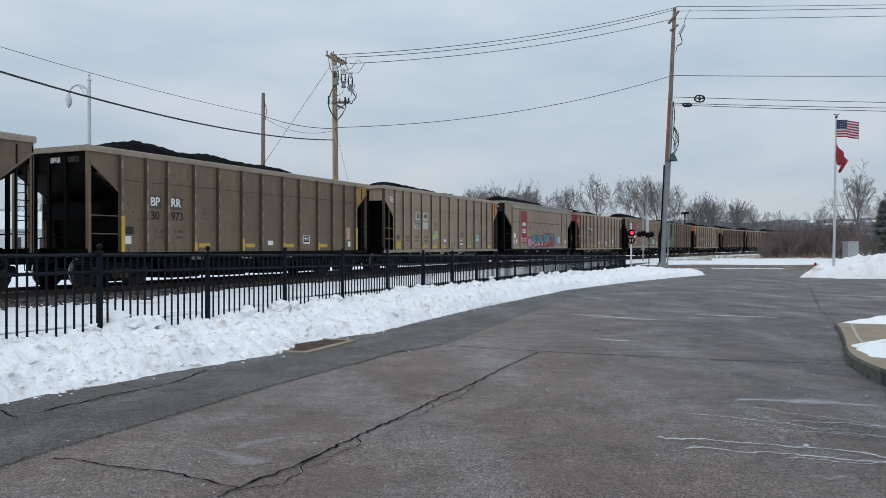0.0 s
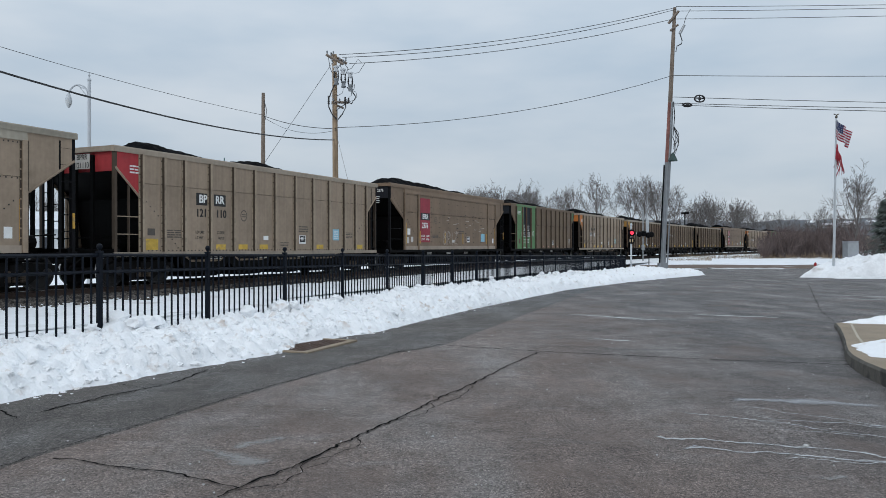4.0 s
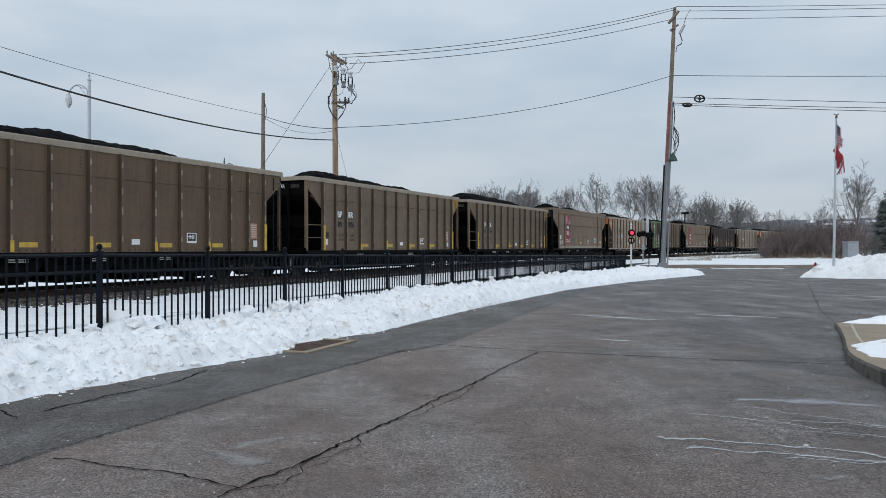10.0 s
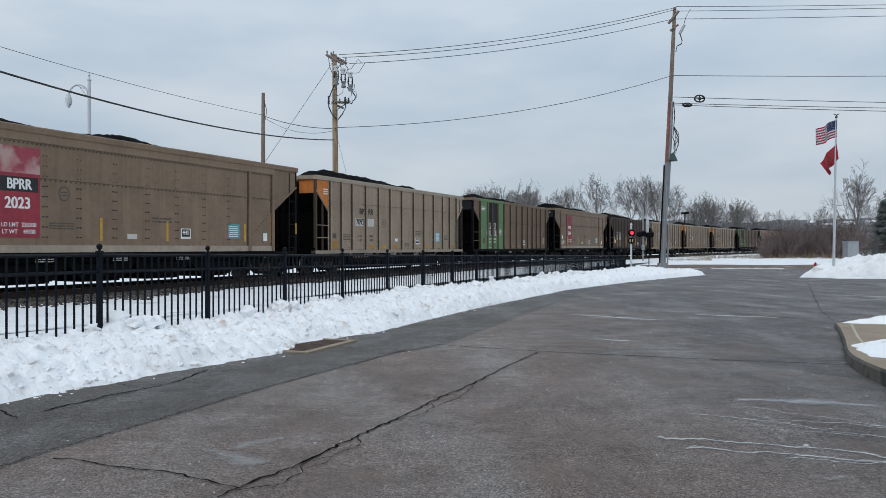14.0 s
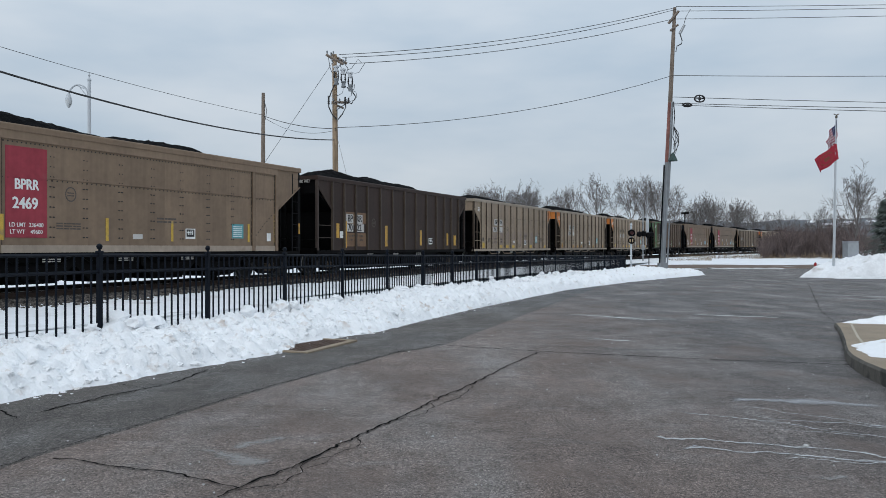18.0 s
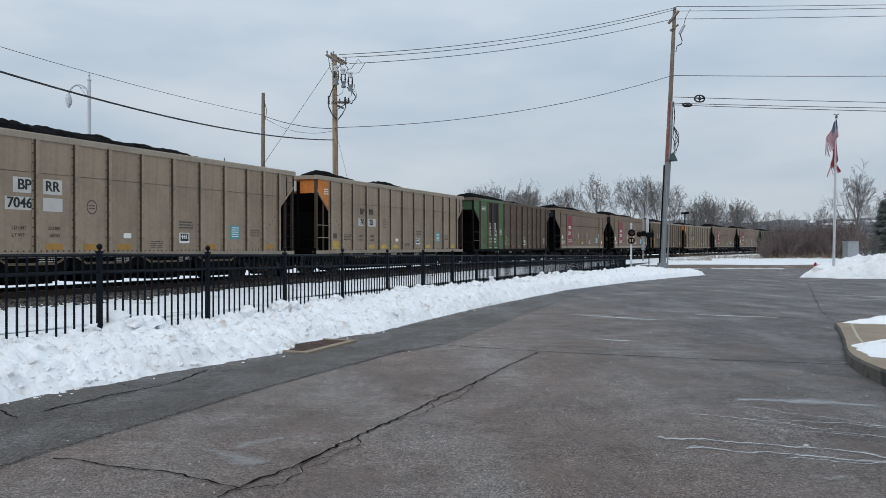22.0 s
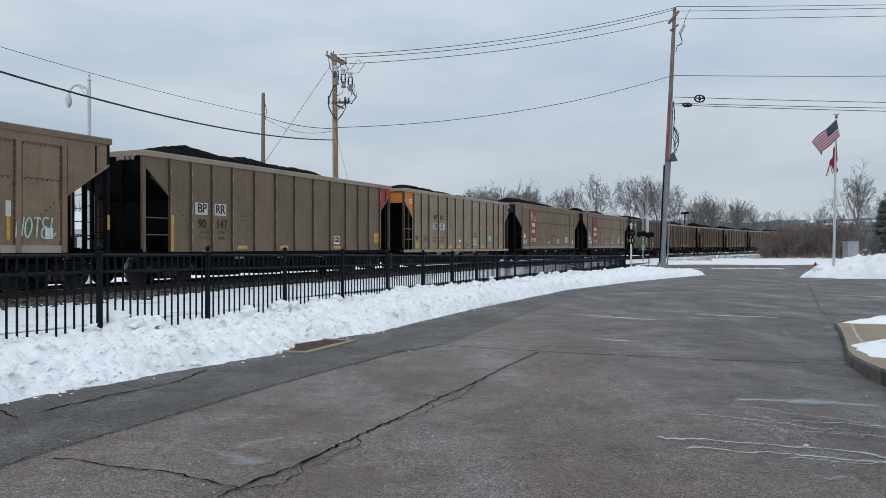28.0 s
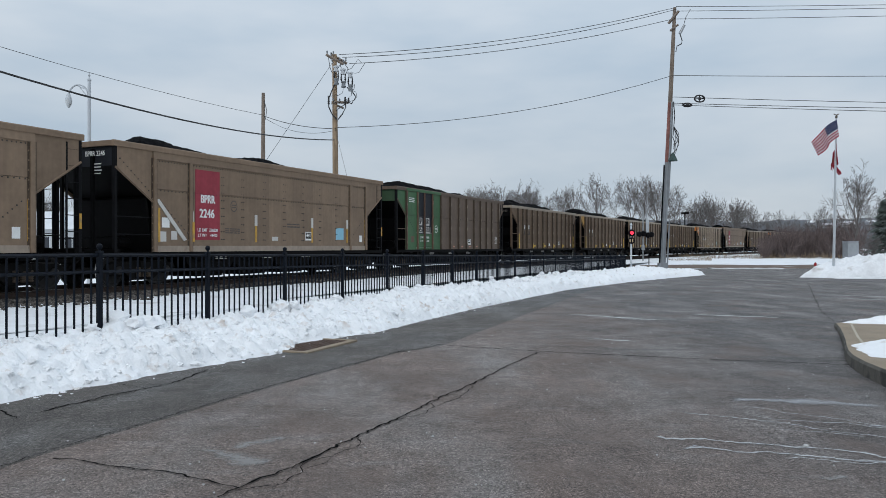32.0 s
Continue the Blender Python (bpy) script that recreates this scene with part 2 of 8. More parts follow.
def prism(bm, profile, a, b, axis="x", mi=0):
    """Extrude a closed 2D profile from a to b along an axis; the profile's coordinates are the other two axes in order."""
    def at(p, d):
        return {"x": (d, p[0], p[1]), "y": (p[0], d, p[1]), "z": (p[0], p[1], d)}[axis]
    va = [bm.verts.new(at(p, a)) for p in profile]
    vb = [bm.verts.new(at(p, b)) for p in profile]
    n = len(profile)
    fs = [bm.faces.new(va[::-1]), bm.faces.new(vb)]
    for i in range(n):
        fs.append(bm.faces.new((va[i], va[(i + 1) % n], vb[(i + 1) % n], vb[i])))
    for fc in fs:
        fc.material_index = mi
    return fs


def tube(bm, pts, r0, r1=None, n=8, cap=True, mi=0):
    """A round bar along points, tapering from r0 to r1."""
    r1 = r0 if r1 is None else r1
    pts = [Vector(p) for p in pts]
    rings = []
    for i, p in enumerate(pts):
        d = (pts[min(i + 1, len(pts) - 1)] - pts[max(i - 1, 0)]).normalized()
        u = d.cross(Vector((0, 0, 1)) if abs(d.z) < 0.9 else Vector((1, 0, 0))).normalized()
        w = d.cross(u)
        r = r0 + (r1 - r0) * i / max(1, len(pts) - 1)
        rings.append([bm.verts.new(p + (u * math.cos(2 * math.pi * k / n) + w * math.sin(2 * math.pi * k / n)) * r) for k in range(n)])
    for a, b in zip(rings, rings[1:]):
        for k in range(n):
            bm.faces.new((a[k], a[(k + 1) % n], b[(k + 1) % n], b[k])).material_index = mi
    if cap:
        bm.faces.new(rings[0][::-1]).material_index = mi
        bm.faces.new(rings[-1]).material_index = mi


def lathe(bm, prof, centre=(0, 0, 0), n=12, axis="z", mi=0):
    """A turned shape from (radius, height) pairs about an axis."""
    c = Vector(centre)
    rings = []
    for r, h in prof:
        ring = []
        for k in range(n):
            a = 2 * math.pi * k / n
            ca, sa = r * math.cos(a), r * math.sin(a)
            ring.append(bm.verts.new(c + Vector({"z": (ca, sa, h), "y": (sa, h, ca), "x": (h, ca, sa)}[axis])))
        rings.append(ring)
    for a, b in zip(rings, rings[1:]):
        for k in range(n):
            bm.faces.new((a[k], a[(k + 1) % n], b[(k + 1) % n], b[k])).material_index = mi
    bm.faces.new(rings[0][::-1]).material_index = mi
    bm.faces.new(rings[-1]).material_index = mi


def B():
    return bmesh.new()


def ribbon(bm, pts, widths):
    """A thin flat strip that follows points on the ground, mapped along and across."""
    pts = [Vector(p) for p in pts]
    uv = bm.loops.layers.uv.verify()
    row = []
    for i, p in enumerate(pts):
        d = pts[min(i + 1, len(pts) - 1)] - pts[max(i - 1, 0)]
        side = Vector((-d.y, d.x, 0)).normalized()
        w = widths if isinstance(widths, (int, float)) else widths[i]
        row.append((bm.verts.new(p + side * w / 2), bm.verts.new(p - side * w / 2)))
    n = len(row) - 1
    for i, (a, b) in enumerate(zip(row, row[1:])):
        fc = bm.faces.new((a[0], a[1], b[1], b[0]))
        for loop, at in zip(fc.loops, ((i / n, 0), (i / n, 1), ((i + 1) / n, 1), ((i + 1) / n, 0))):
            loop[uv].uv = at


# ---------------------------------------------------------------- plan
def lot_z(x, y):
    """Height of the car park: level near the eye, then a slight fall away."""
    return -0.0085 * min(max(0.0, y - 9.0), 42.0)


FENCE_ANG = math.atan(0.394)
FDIR = Vector((math.sin(FENCE_ANG), math.cos(FENCE_ANG), 0))
FN = Vector((math.cos(FENCE_ANG), -math.sin(FENCE_ANG), 0))    # towards the car park
FENCE_P = 1.88
F0 = Vector((-3.90, 8.66, 0))


def fence_at(d):
    p = F0 + FDIR * d
    return Vector((p.x, p.y, 0.04 - 0.0092 * max(0.0, d)))


TH, TD, RAD, S1, S2 = 0.43424, 18.68, 579.6, 40.0, 225.0
RAIL_Z = 0.20


def track(s, off=0.0):
    """Point of the track's centre line at s metres, shifted by off towards the car park; and its heading."""
    d = min(s, S1)
    x = d * math.sin(TH) - TD * math.cos(TH)
    y = d * math.cos(TH) + TD * math.sin(TH)
    a = TH
    if s > S1:
        e = min(s, S2) - S1
        a = TH + e / RAD
        x += RAD * (math.cos(TH) - math.cos(a))
        y += RAD * (math.sin(a) - math.sin(TH))
        if s > S2:
            x += (s - S2) * math.sin(a)
            y += (s - S2) * math.cos(a)
    return Vector((x + off * math.cos(a), y - off * math.sin(a), RAIL_Z + 0.0028 * min(max(0.0, s - 15.0), 150.0))), a


# ---------------------------------------------------------------- ground
def smooth(a, b, v):
    u = min(1.0, max(0.0, (v - a) / (b - a)))
    return u * u * (3 - 2 * u)


def ground_z(x, y):
    return lot_z(x, y) + 0.46 * smooth(60, 76, y) + 0.9 * smooth(110, 320, y)


def grid_mesh(name, xs, ys, height, material, smooth_it=True):
    verts = [(x, y, height(x, y)) for y in ys for x in xs]
    nx = len(xs)
    faces = [(j * nx + i, j * nx + i + 1, (j + 1) * nx + i + 1, (j + 1) * nx + i) for j in range(len(ys) - 1) for i in range(nx - 1)]
    me = bpy.data.meshes.new(name)
    me.from_pydata(verts, [], faces)
    me.materials.append(material)
    if smooth_it:
        me.polygons.foreach_set("use_smooth", [True] * len(me.polygons))
    return me


gxs = [-3000, -1200, -500, -250] + list(range(-120, 161, 5)) + [250, 500, 1200, 3000]
gys = [-600, -200, -60] + list(range(-20, 161, 4)) + [200, 260, 320, 500, 900, 1800, 4000]


def base_z(x, y):
    return ground_z(x, y) - 0.06 + 0.03 * noise.noise((x * 0.15, y * 0.15, 0))


thing("ground", "snow-covered open ground, trodden and slightly uneven", "ground", kind="structure",
      data=grid_mesh("ground", gxs, gys, base_z, FLAT_SNOW))

# snow edge of the car park, as a distance from the fence line
EDGE_D = (-14.0, -2.0, -0.3, 1.3, 1.75, 2.2, 3.0, 4.0, 10.0, 19.5, 28.0, 34.6, 42.0, 44.5, 46.0)
EDGE_W = (0.9, 1.02, 1.22, 1.48, 1.42, 1.18, 1.28, 1.42, 1.13, 1.10, 1.95, 3.1, 4.6, 3.6, 1.2)


def edge_w(d):
    return float(np.interp(d, EDGE_D, EDGE_W))


# car park: asphalt sheet whose left border runs under the snow bank
lot_bm = B()
rows = []
ys = [-24 + 1.5 * i for i in range(59)]
for y in ys:
    d = (y - F0.y) / FDIR.y
    xl = F0.x + FDIR.x * d + 0.35
    if y > 52:
        xl = min(xl, 6.0)
    rows.append([lot_bm.verts.new((xl + (75 - xl) * u, y, lot_z(0, y))) for u in (0, .01, .03, .06, .1, .15, .22, .32, .45, .65, 1)])
for a, b in zip(rows, rows[1:]):
    for k in range(len(a) - 1):
        lot_bm.faces.new((a[k], a[k + 1], b[k + 1], b[k]))
car_park = thing("car_park", "worn grey asphalt car park with cracks and salt stains", "car park", kind="structure",
                 data=mesh_of("car_park", lot_bm, ASPHALT, True))


def on_lot(x, y, lift=0.004):
    return Vector((x, y, lot_z(x, y) + lift))


def wiggle(pts, step, amp, seed):
    """Points along a polyline with small jitter, on the car park."""
    rnd = random.Random(seed)
    res = []
    for (x0, y0), (x1, y1) in zip(pts, pts[1:]):
        n = max(1, int(math.hypot(x1 - x0, y1 - y0) / step))
        for i in range(n):
            u = i / n
            res.append((x0 + (x1 - x0) * u + rnd.uniform(-amp, amp), y0 + (y1 - y0) * u + rnd.uniform(-amp, amp)))
    res.append(pts[-1])
    return res


def crack(name, pts, width, seed, material=CRACK, label="", amp=0.025, step=0.12, lift=0.004):
    rnd = random.Random(seed)
    w = wiggle(pts, step, amp, seed)
    bm = B()
    ribbon(bm, [on_lot(x, y, lift) for x, y in w], [width * rnd.uniform(0.35, 1.4) for _ in w])
    return part(name, bm, material, car_park, label)


def clump_mesh(name, places, material, seed, squash=0.7, rounds=1):
    """Many rough little lumps joined into one mesh."""
    rnd = random.Random(seed)
    src = B()
    bmesh.ops.create_icosphere(src, subdivisions=rounds, radius=1)
    base = [v.co.copy() for v in src.verts]
    tri = [[v.index for v in f.verts] for f in src.faces]
    src.free()
    vs, fs = [], []
    lo, hi = (0.75, 1.2) if rounds == 1 else (0.62, 1.28)
    for p, r in places:
        o = len(vs)
        rot = Euler((rnd.uniform(0, 6), rnd.uniform(0, 6), rnd.uniform(0, 6))).to_matrix()
        for b in base:
            q = rot @ (b * r * rnd.uniform(lo, hi))
            vs.append((p[0] + q.x, p[1] + q.y, p[2] + q.z * squash))
        fs += [[i + o for i in t] for t in tri]
    m = bpy.data.meshes.new(name)
    m.from_pydata(vs, [], fs)
    m.materials.append(material)
    return m


JOINT = [(-2.627, 4.523), (-2.520, 4.889), (-2.357, 5.286), (-2.132, 5.850), (-1.757, 6.855), (-1.312, 7.905), (-0.897, 8.775), (-0.505, 9.743), (-0.090, 10.101)]
JD = [(Vector((x, y, 0)) - F0).dot(FDIR) for x, y in JOINT] + [26.0]
JW = [(Vector((x, y, 0)) - F0).dot(FN) for x, y in JOINT] + [1.4]
# darker strip of asphalt beside the snow
strip = B()
prev = None
for i in range(120):
    d = -14 + i * 0.5
    c = fence_at(d)
    a = c + FN * (edge_w(d) - 0.5)
    b = c + FN * float(np.interp(d, JD, JW))
    if d > 26:
        break
    b = b + FN * 0.03 * noise.noise((d * 2.3, 0, 7))
    cur = [strip.verts.new(on_lot(p.x, p.y, h)) for p, h in ((a, 0.004), (b, 0.004), (b + FN * 0.05, -0.004))]
    if prev:
        strip.faces.new((prev[0], prev[1], cur[1], cur[0]))
        strip.faces.new((prev[1], prev[2], cur[2], cur[1]))
    prev = cur
part("asphalt_strip", strip, ASPHALT_STRIP, car_park, "darker asphalt strip along the snow")
crack("joint", [(-2.95, 3.9)] + JOINT[:4], 0.006, 33, CRACK, "", 0.014, step=0.06, lift=0.008)
crack("joint", JOINT[3:], 0.009, 3, CRACK, "broken joint between asphalt lanes", 0.018, step=0.06, lift=0.008)
crack("crack", [(-1.164, 3.980), (-1.097, 4.159), (-0.920, 4.466), (-0.791, 4.769), (-0.580, 5.286), (-0.325, 5.850), (-0.034, 6.598), (0.263, 7.252), (0.605, 8.163), (1.234, 9.630)], 0.0175, 4, label="long branching crack", amp=0.017, step=0.045, lift=0.008)
crack("crack", [(-1.104, 4.072), (-0.883, 4.199), (-0.819, 4.421), (-0.842, 4.582), (-0.685, 4.769), (-0.552, 5.000), (-0.580, 5.286)], 0.007, 5, amp=0.013, step=0.04, lift=0.008)
crack("crack", [(-0.812, 4.477), (-0.716, 4.582), (-0.683, 4.756)], 0.006, 13, amp=0.012, step=0.04, lift=0.008)
crack("crack", [(-0.397, 5.698), (-0.138, 5.990), (-0.083, 6.223), (-0.104, 6.382)], 0.007, 14, amp=0.012, step=0.04, lift=0.008)
crack("crack", [(-0.092, 6.223), (0.132, 6.598), (0.285, 7.134), (0.264, 7.282)], 0.007, 15, amp=0.014, step=0.045, lift=0.008)
crack("crack", [(-2.412, 4.693), (-2.264, 4.680), (-1.979, 4.535), (-1.611, 4.421), (-1.322, 4.260), (-1.102, 4.120)], 0.013, 6, amp=0.012, step=0.045, lift=0.008)
crack("crack", [(-0.092, 10.354), (1.234, 9.630), (1.913, 9.357), (2.898, 8.972), (3.358, 8.819), (4.585, 8.478)], 0.026, 8, CRACK, "transverse crack across the lot", 0.014, step=0.07, lift=0.008)
crack("crack", [(-0.267, 10.620), (-0.091, 10.226), (-0.592, 9.519)], 0.012, 16, amp=0.014, lift=0.008)
crack("joint", [(16.263, 34.039), (8.380, 16.936), (7.133, 13.936)], 0.016, 9, SEAM, "crack running to the kerb corner", 0.03, lift=0.008)
crack("crack", [(-3.187, 6.052), (-3.038, 6.429), (-2.934, 6.724), (-2.746, 7.048), (-2.578, 7.436), (-2.503, 8.163)], 0.020, 11, amp=0.022, step=0.05, lift=0.008)
crack("crack", [(-3.153, 6.223), (-2.954, 6.549), (-2.784, 6.909)], 0.012, 21, SEAM, amp=0.03, step=0.05, lift=0.007)
crack("crack", [(-3.075, 7.282), (-2.746, 7.048)], 0.010, 12, amp=0.014, step=0.05, lift=0.008)
crack("crack", [(-3.539, 6.094), (-3.250, 5.811)], 0.014, 17, amp=0.014, step=0.05, lift=0.008)
crack("crack", [(0.780, 4.875), (1.019, 4.986), (1.249, 4.875)], 0.004, 22, SEAM, amp=0.014, step=0.04, lift=0.007)
crack("crack", [(-0.920, 6.750), (-0.489, 7.020), (-0.134, 7.565)], 0.004, 23, SEAM, amp=0.014, step=0.04, lift=0.007)


def stripe(pts, w, material, name="parking_line", label="", seed=0, amp=0.01, lift=0.006, step=0.2):
    rnd = random.Random(seed)
    pts = wiggle(pts, step, amp, seed)
    bm = B()
    n = len(pts)
    ribbon(bm, [on_lot(x, y, lift) for x, y in pts], [w * rnd.uniform(0.55, 1.25) * min(1, (i + 0.3) / 2, (n - i) / 2) for i in range(n)])
    part(name, bm, material, car_park, label)


# meltwater stains and faded bay lines
stripe([(1.794, 6.115), (2.009, 5.949), (2.272, 5.831), (2.405, 5.735), (2.567, 5.625), (2.689, 5.45), (2.838, 5.351), (3.109, 5.208)], 0.050, SALT, "salt_stain", "pale wavy dried salt trace", 1, 0.015, step=0.04)
stripe([(2.358, 6.29), (2.554, 6.201), (2.733, 5.99), (2.905, 5.889), (3.042, 5.735), (3.264, 5.467)], 0.045, SALT, "salt_stain", "", 2, 0.015, step=0.04)
stripe([(2.389, 5.929), (2.514, 5.792), (2.769, 5.698), (2.993, 5.643), (3.244, 5.433)], 0.040, SALT, "salt_stain", "", 3, 0.015, step=0.04)
stripe([(2.353, 5.467), (2.479, 5.433), (2.719, 5.351), (2.895, 5.239)], 0.030, SALT, "salt_stain", "", 4, 0.015, step=0.04)
stripe([(1.433, 5.286), (1.523, 5.192), (1.754, 5.192), (1.982, 5.087), (2.275, 4.986), (2.505, 4.93), (2.672, 4.835), (2.787, 4.668)], 0.075, SALT, "salt_stain", "", 5, 0.015, step=0.04)
stripe([(1.542, 4.944), (1.711, 4.958), (1.92, 4.835), (2.074, 4.861), (2.247, 4.769), (2.482, 4.68), (2.765, 4.631)], 0.070, SALT, "salt_stain", "", 6, 0.015, step=0.04)
stripe([(2.1, 4.718), (2.229, 4.73), (2.394, 4.643), (2.505, 4.594), (2.757, 4.618)], 0.040, SALT, "salt_stain", "", 7, 0.015, step=0.04)
stripe([(2.331, 6.476), (2.697, 6.549), (3.051, 6.476), (3.372, 6.359), (3.762, 6.223)], 0.42, SALT_HAZE, "salt_stain", "pale dried puddle", 40, 0.0, lift=0.0045, step=0.15)
stripe([(2.465, 4.68), (2.566, 4.643), (2.799, 4.631)], 0.16, SALT_HAZE, "salt_stain", "", 41, 0.0, lift=0.0045, step=0.15)
stripe([(3.067, 5.625), (3.203, 5.571), (3.377, 5.519)], 0.26, SALT_HAZE, "salt_stain", "", 42, 0.0, lift=0.0045, step=0.15)
stripe([(1.942, 5.132), (2.051, 5.072), (2.214, 5.014)], 0.14, SALT_HAZE, "salt_stain", "", 43, 0.0, lift=0.0045, step=0.15)
stripe([(1.511, 4.902), (1.657, 5.014), (1.77, 4.916)], 0.12, SALT_HAZE, "salt_stain", "", 44, 0.0, lift=0.0045, step=0.15)
stripe([(-1.459, 4.875), (-1.296, 5.087), (-1.021, 5.223)], 0.5, SCUFF, "salt_stain", "", 45, 0.0, lift=0.0045, step=0.15)
stripe([(-1.686, 5.014), (-1.423, 4.875), (-1.047, 4.5)], 0.35, SCUFF, "salt_stain", "", 46, 0.0, lift=0.0045, step=0.15)
stripe([(2.999, 15.22), (3.696, 14.422), (4.658, 14.422)], 0.9, SCUFF, "salt_stain", "", 47, 0.0, lift=0.0045, step=0.15)
stripe([(2.106, 4.333), (2.175, 4.28), (2.315, 4.366)], 0.25, SCUFF, "salt_stain", "", 48, 0.0, lift=0.0045, step=0.15)
stripe([(2.620, 15.652), (4.024, 14.298)], 0.42, FADED_LINE, label="faded white parking line", seed=8)
stripe([(5.113, 15.652), (6.538, 14.810)], 0.50, FADED_LINE, seed=9)
stripe([(2.123, 11.196), (2.724, 10.689)], 0.26, FADED_LINE, seed=10)
stripe([(3.213, 10.552), (3.598, 10.290)], 0.12, FADED_LINE, seed=11)
stripe([(2.412, 7.468), (2.743, 7.436)], 0.06, FADED_LINE, seed=12)
stripe([(11.467, 23.420), (13.686, 21.584)], 0.55, FADED_LINE, seed=13)
stripe([(10.789, 21.870), (12.691, 20.015)], 0.45, FADED_LINE, seed=14)
for k in range(34):
    rnd = random.Random(70 + k)
    x, y = rnd.uniform(0.2, 7.5), rnd.uniform(8.5, 24)
    stripe([(x, y), (x + rnd.uniform(0.5, 2.4), y - rnd.uniform(0.0, 0.3))], rnd.uniform(0.05, 0.16), SCUFF, "scuff", "", 30 + k, 0.015)
rnd = random.Random(77)
places = []
for _ in range(260):
    x, y = rnd.uniform(-4, 5), rnd.uniform(3.2, 14)
    places.append(((x, y, lot_z(x, y) + 0.003), rnd.uniform(0.003, 0.010)))
places.append((tuple(on_lot(*(2.375, 4.986), 0.01)), 0.022))
thing("grit", "small pale grit and ice crumbs on the asphalt", "grit", kind="stuff", data=clump_mesh("grit", places, GRIT, 78))

# cross street and its far edge
def ground_strip(name, label, category, rows, material, lift, kind="structure"):
    bm = B()
    prev = None
    for x, y0, y1 in rows:
        cur = [bm.verts.new((x, y0 + (y1 - y0) * u, ground_z(x, y0 + (y1 - y0) * u) + lift - 0.15 * (u in (0, 1)))) for u in (0, 0.02, 0.5, 0.98, 1)]
        if prev:
            for k in range(4):
                bm.faces.new((prev[k], cur[k], cur[k + 1], prev[k + 1]))
        prev = cur
    return thing(name, label, category, kind=kind, data=mesh_of(name, bm, material))


MUD = mat("muddy_road", (0.135, 0.098, 0.076), 0.95, vary=0.3, scale=0.8, fine=9, stain=(0.5, 0.5, 0.5), stain_scale=0.5, stain_at=0.64)
ground_strip("cross_street", "muddy grey-brown street with slush beyond the car park", "road", [(9.5 + 3 * k, 63.3 + 0.9 * max(0, math.sin(k * 0.9)) + 0.3 * math.sin(k * 2.3), 67.6 + 0.5 * math.sin(k * 1.7)) for k in range(34)], MUD, 0.0)
ground_strip("slush_ridge", "low ridge of dirty snow left by the plough", "snow", [(21.6 + 0.42 * k, 61.3 + 0.30 * math.sin(k * 1.3) + 0.02 * k, 62.2 + 0.25 * math.sin(k * 2.1)) for k in range(15)], DIRTY_SNOW, 0.05)
ground_strip("crossing_road", "dark asphalt road leading to the railway crossing", "road", [(x, 57.5, 61.5) for x in (4.0, 8, 12, 15.5)], ASPHALT_STRIP, 0.03)

# ---------------------------------------------------------------- snow bank along the fence
def bank_h(d, w):
    e = edge_w(d) + 0.07 * noise.noise((d * 1.7, 3.1, 0)) + 0.04 * noise.noise((d * 6, 8.1, 0))
    if w > e:
        return -0.03
    wide = max(1.0, e)
    u = max(0.0, w) / wide
    if w < 0:
        h = 0.27 * (1 - smooth(0.0, 0.75, -w)) + 0.04
    elif wide < 1.8:
        h = (0.27 + 0.10 * smooth(2, 8, d)) * (1 - u ** 2.4) + 0.03
    else:
        h = (0.34 if w < 1.2 else 0.34 - 0.08 * smooth(1.2, 2.4, w)) * min(1.0, (e - w) / 0.5) ** 0.6 + 0.02
    p = Vector((d, w, 0))
    lump = 0.08 * noise.noise(p * 1.5) + 0.09 * abs(noise.noise(p * 3.2 + Vector((5, 0, 0)))) + 0.03 * noise.noise(p * 6.5) - 0.03
    lump += 0.040 * abs(noise.noise(p * 11)) - 0.035 * abs(noise.noise(p * 17 + Vector((3, 8, 0)))) + 0.022 * noise.noise(p * 27)
    # rounded clods in four sizes
    bend = p + Vector((noise.noise(p * 4.0), noise.noise(p * 4.0 + Vector((9, 4, 0))), 0)) * 0.06
    for scale, height, away in ((3.6, 0.085, 0), (6.5, 0.085, 31), (13.0, 0.065, 44), (23.0, 0.036, 57)):
        near = noise.voronoi((bend + Vector((away, away, 0))) * scale)[0][0]
        lump += height * max(0.0, 1 - (near / 0.62) ** 2) * (0.35 + 0.9 * abs(noise.noise(p * scale * 0.45 + Vector((away, 0, 3)))))
    fade = min(1.0, max(0.0, e - w) / 0.22)
    big = 0.10 * max(0, noise.noise((d * 0.8, 1.7, 0)))
    return max(-0.03, (h + big * (w < 1.2)) * fade ** 0.55 + lump * min(1, 0.35 + fade))


verts, faces = [], []
d, cols = -13.0, 84
prev = None
while d < 46.5:
    step = 0.15 if d < -5 else 0.026 if d < 7 else (0.05 if d < 20 else 0.12)
    c = fence_at(d)
    c.z = lot_z(c.x, c.y)
    we = edge_w(d) + 0.22
    row = []
    for k in range(cols):
        w = -0.9 + (we + 0.9) * k / (cols - 1)
        p = c + FN * w
        row.append(len(verts))
        verts.append((p.x, p.y, lot_z(p.x, p.y) + bank_h(d, w)))
    if prev:
        faces += [(prev[k], prev[k + 1], row[k + 1], row[k]) for k in range(cols - 1)]
    prev = row
    d += step
me = bpy.data.meshes.new("snow_bank")
me.from_pydata(verts, [], faces)
me.materials.append(SNOW)
me.polygons.foreach_set("use_smooth", [True] * len(me.polygons))
thing("snow_bank", "ploughed lumpy white snow heaped against the fence", "snow", kind="structure", data=me)


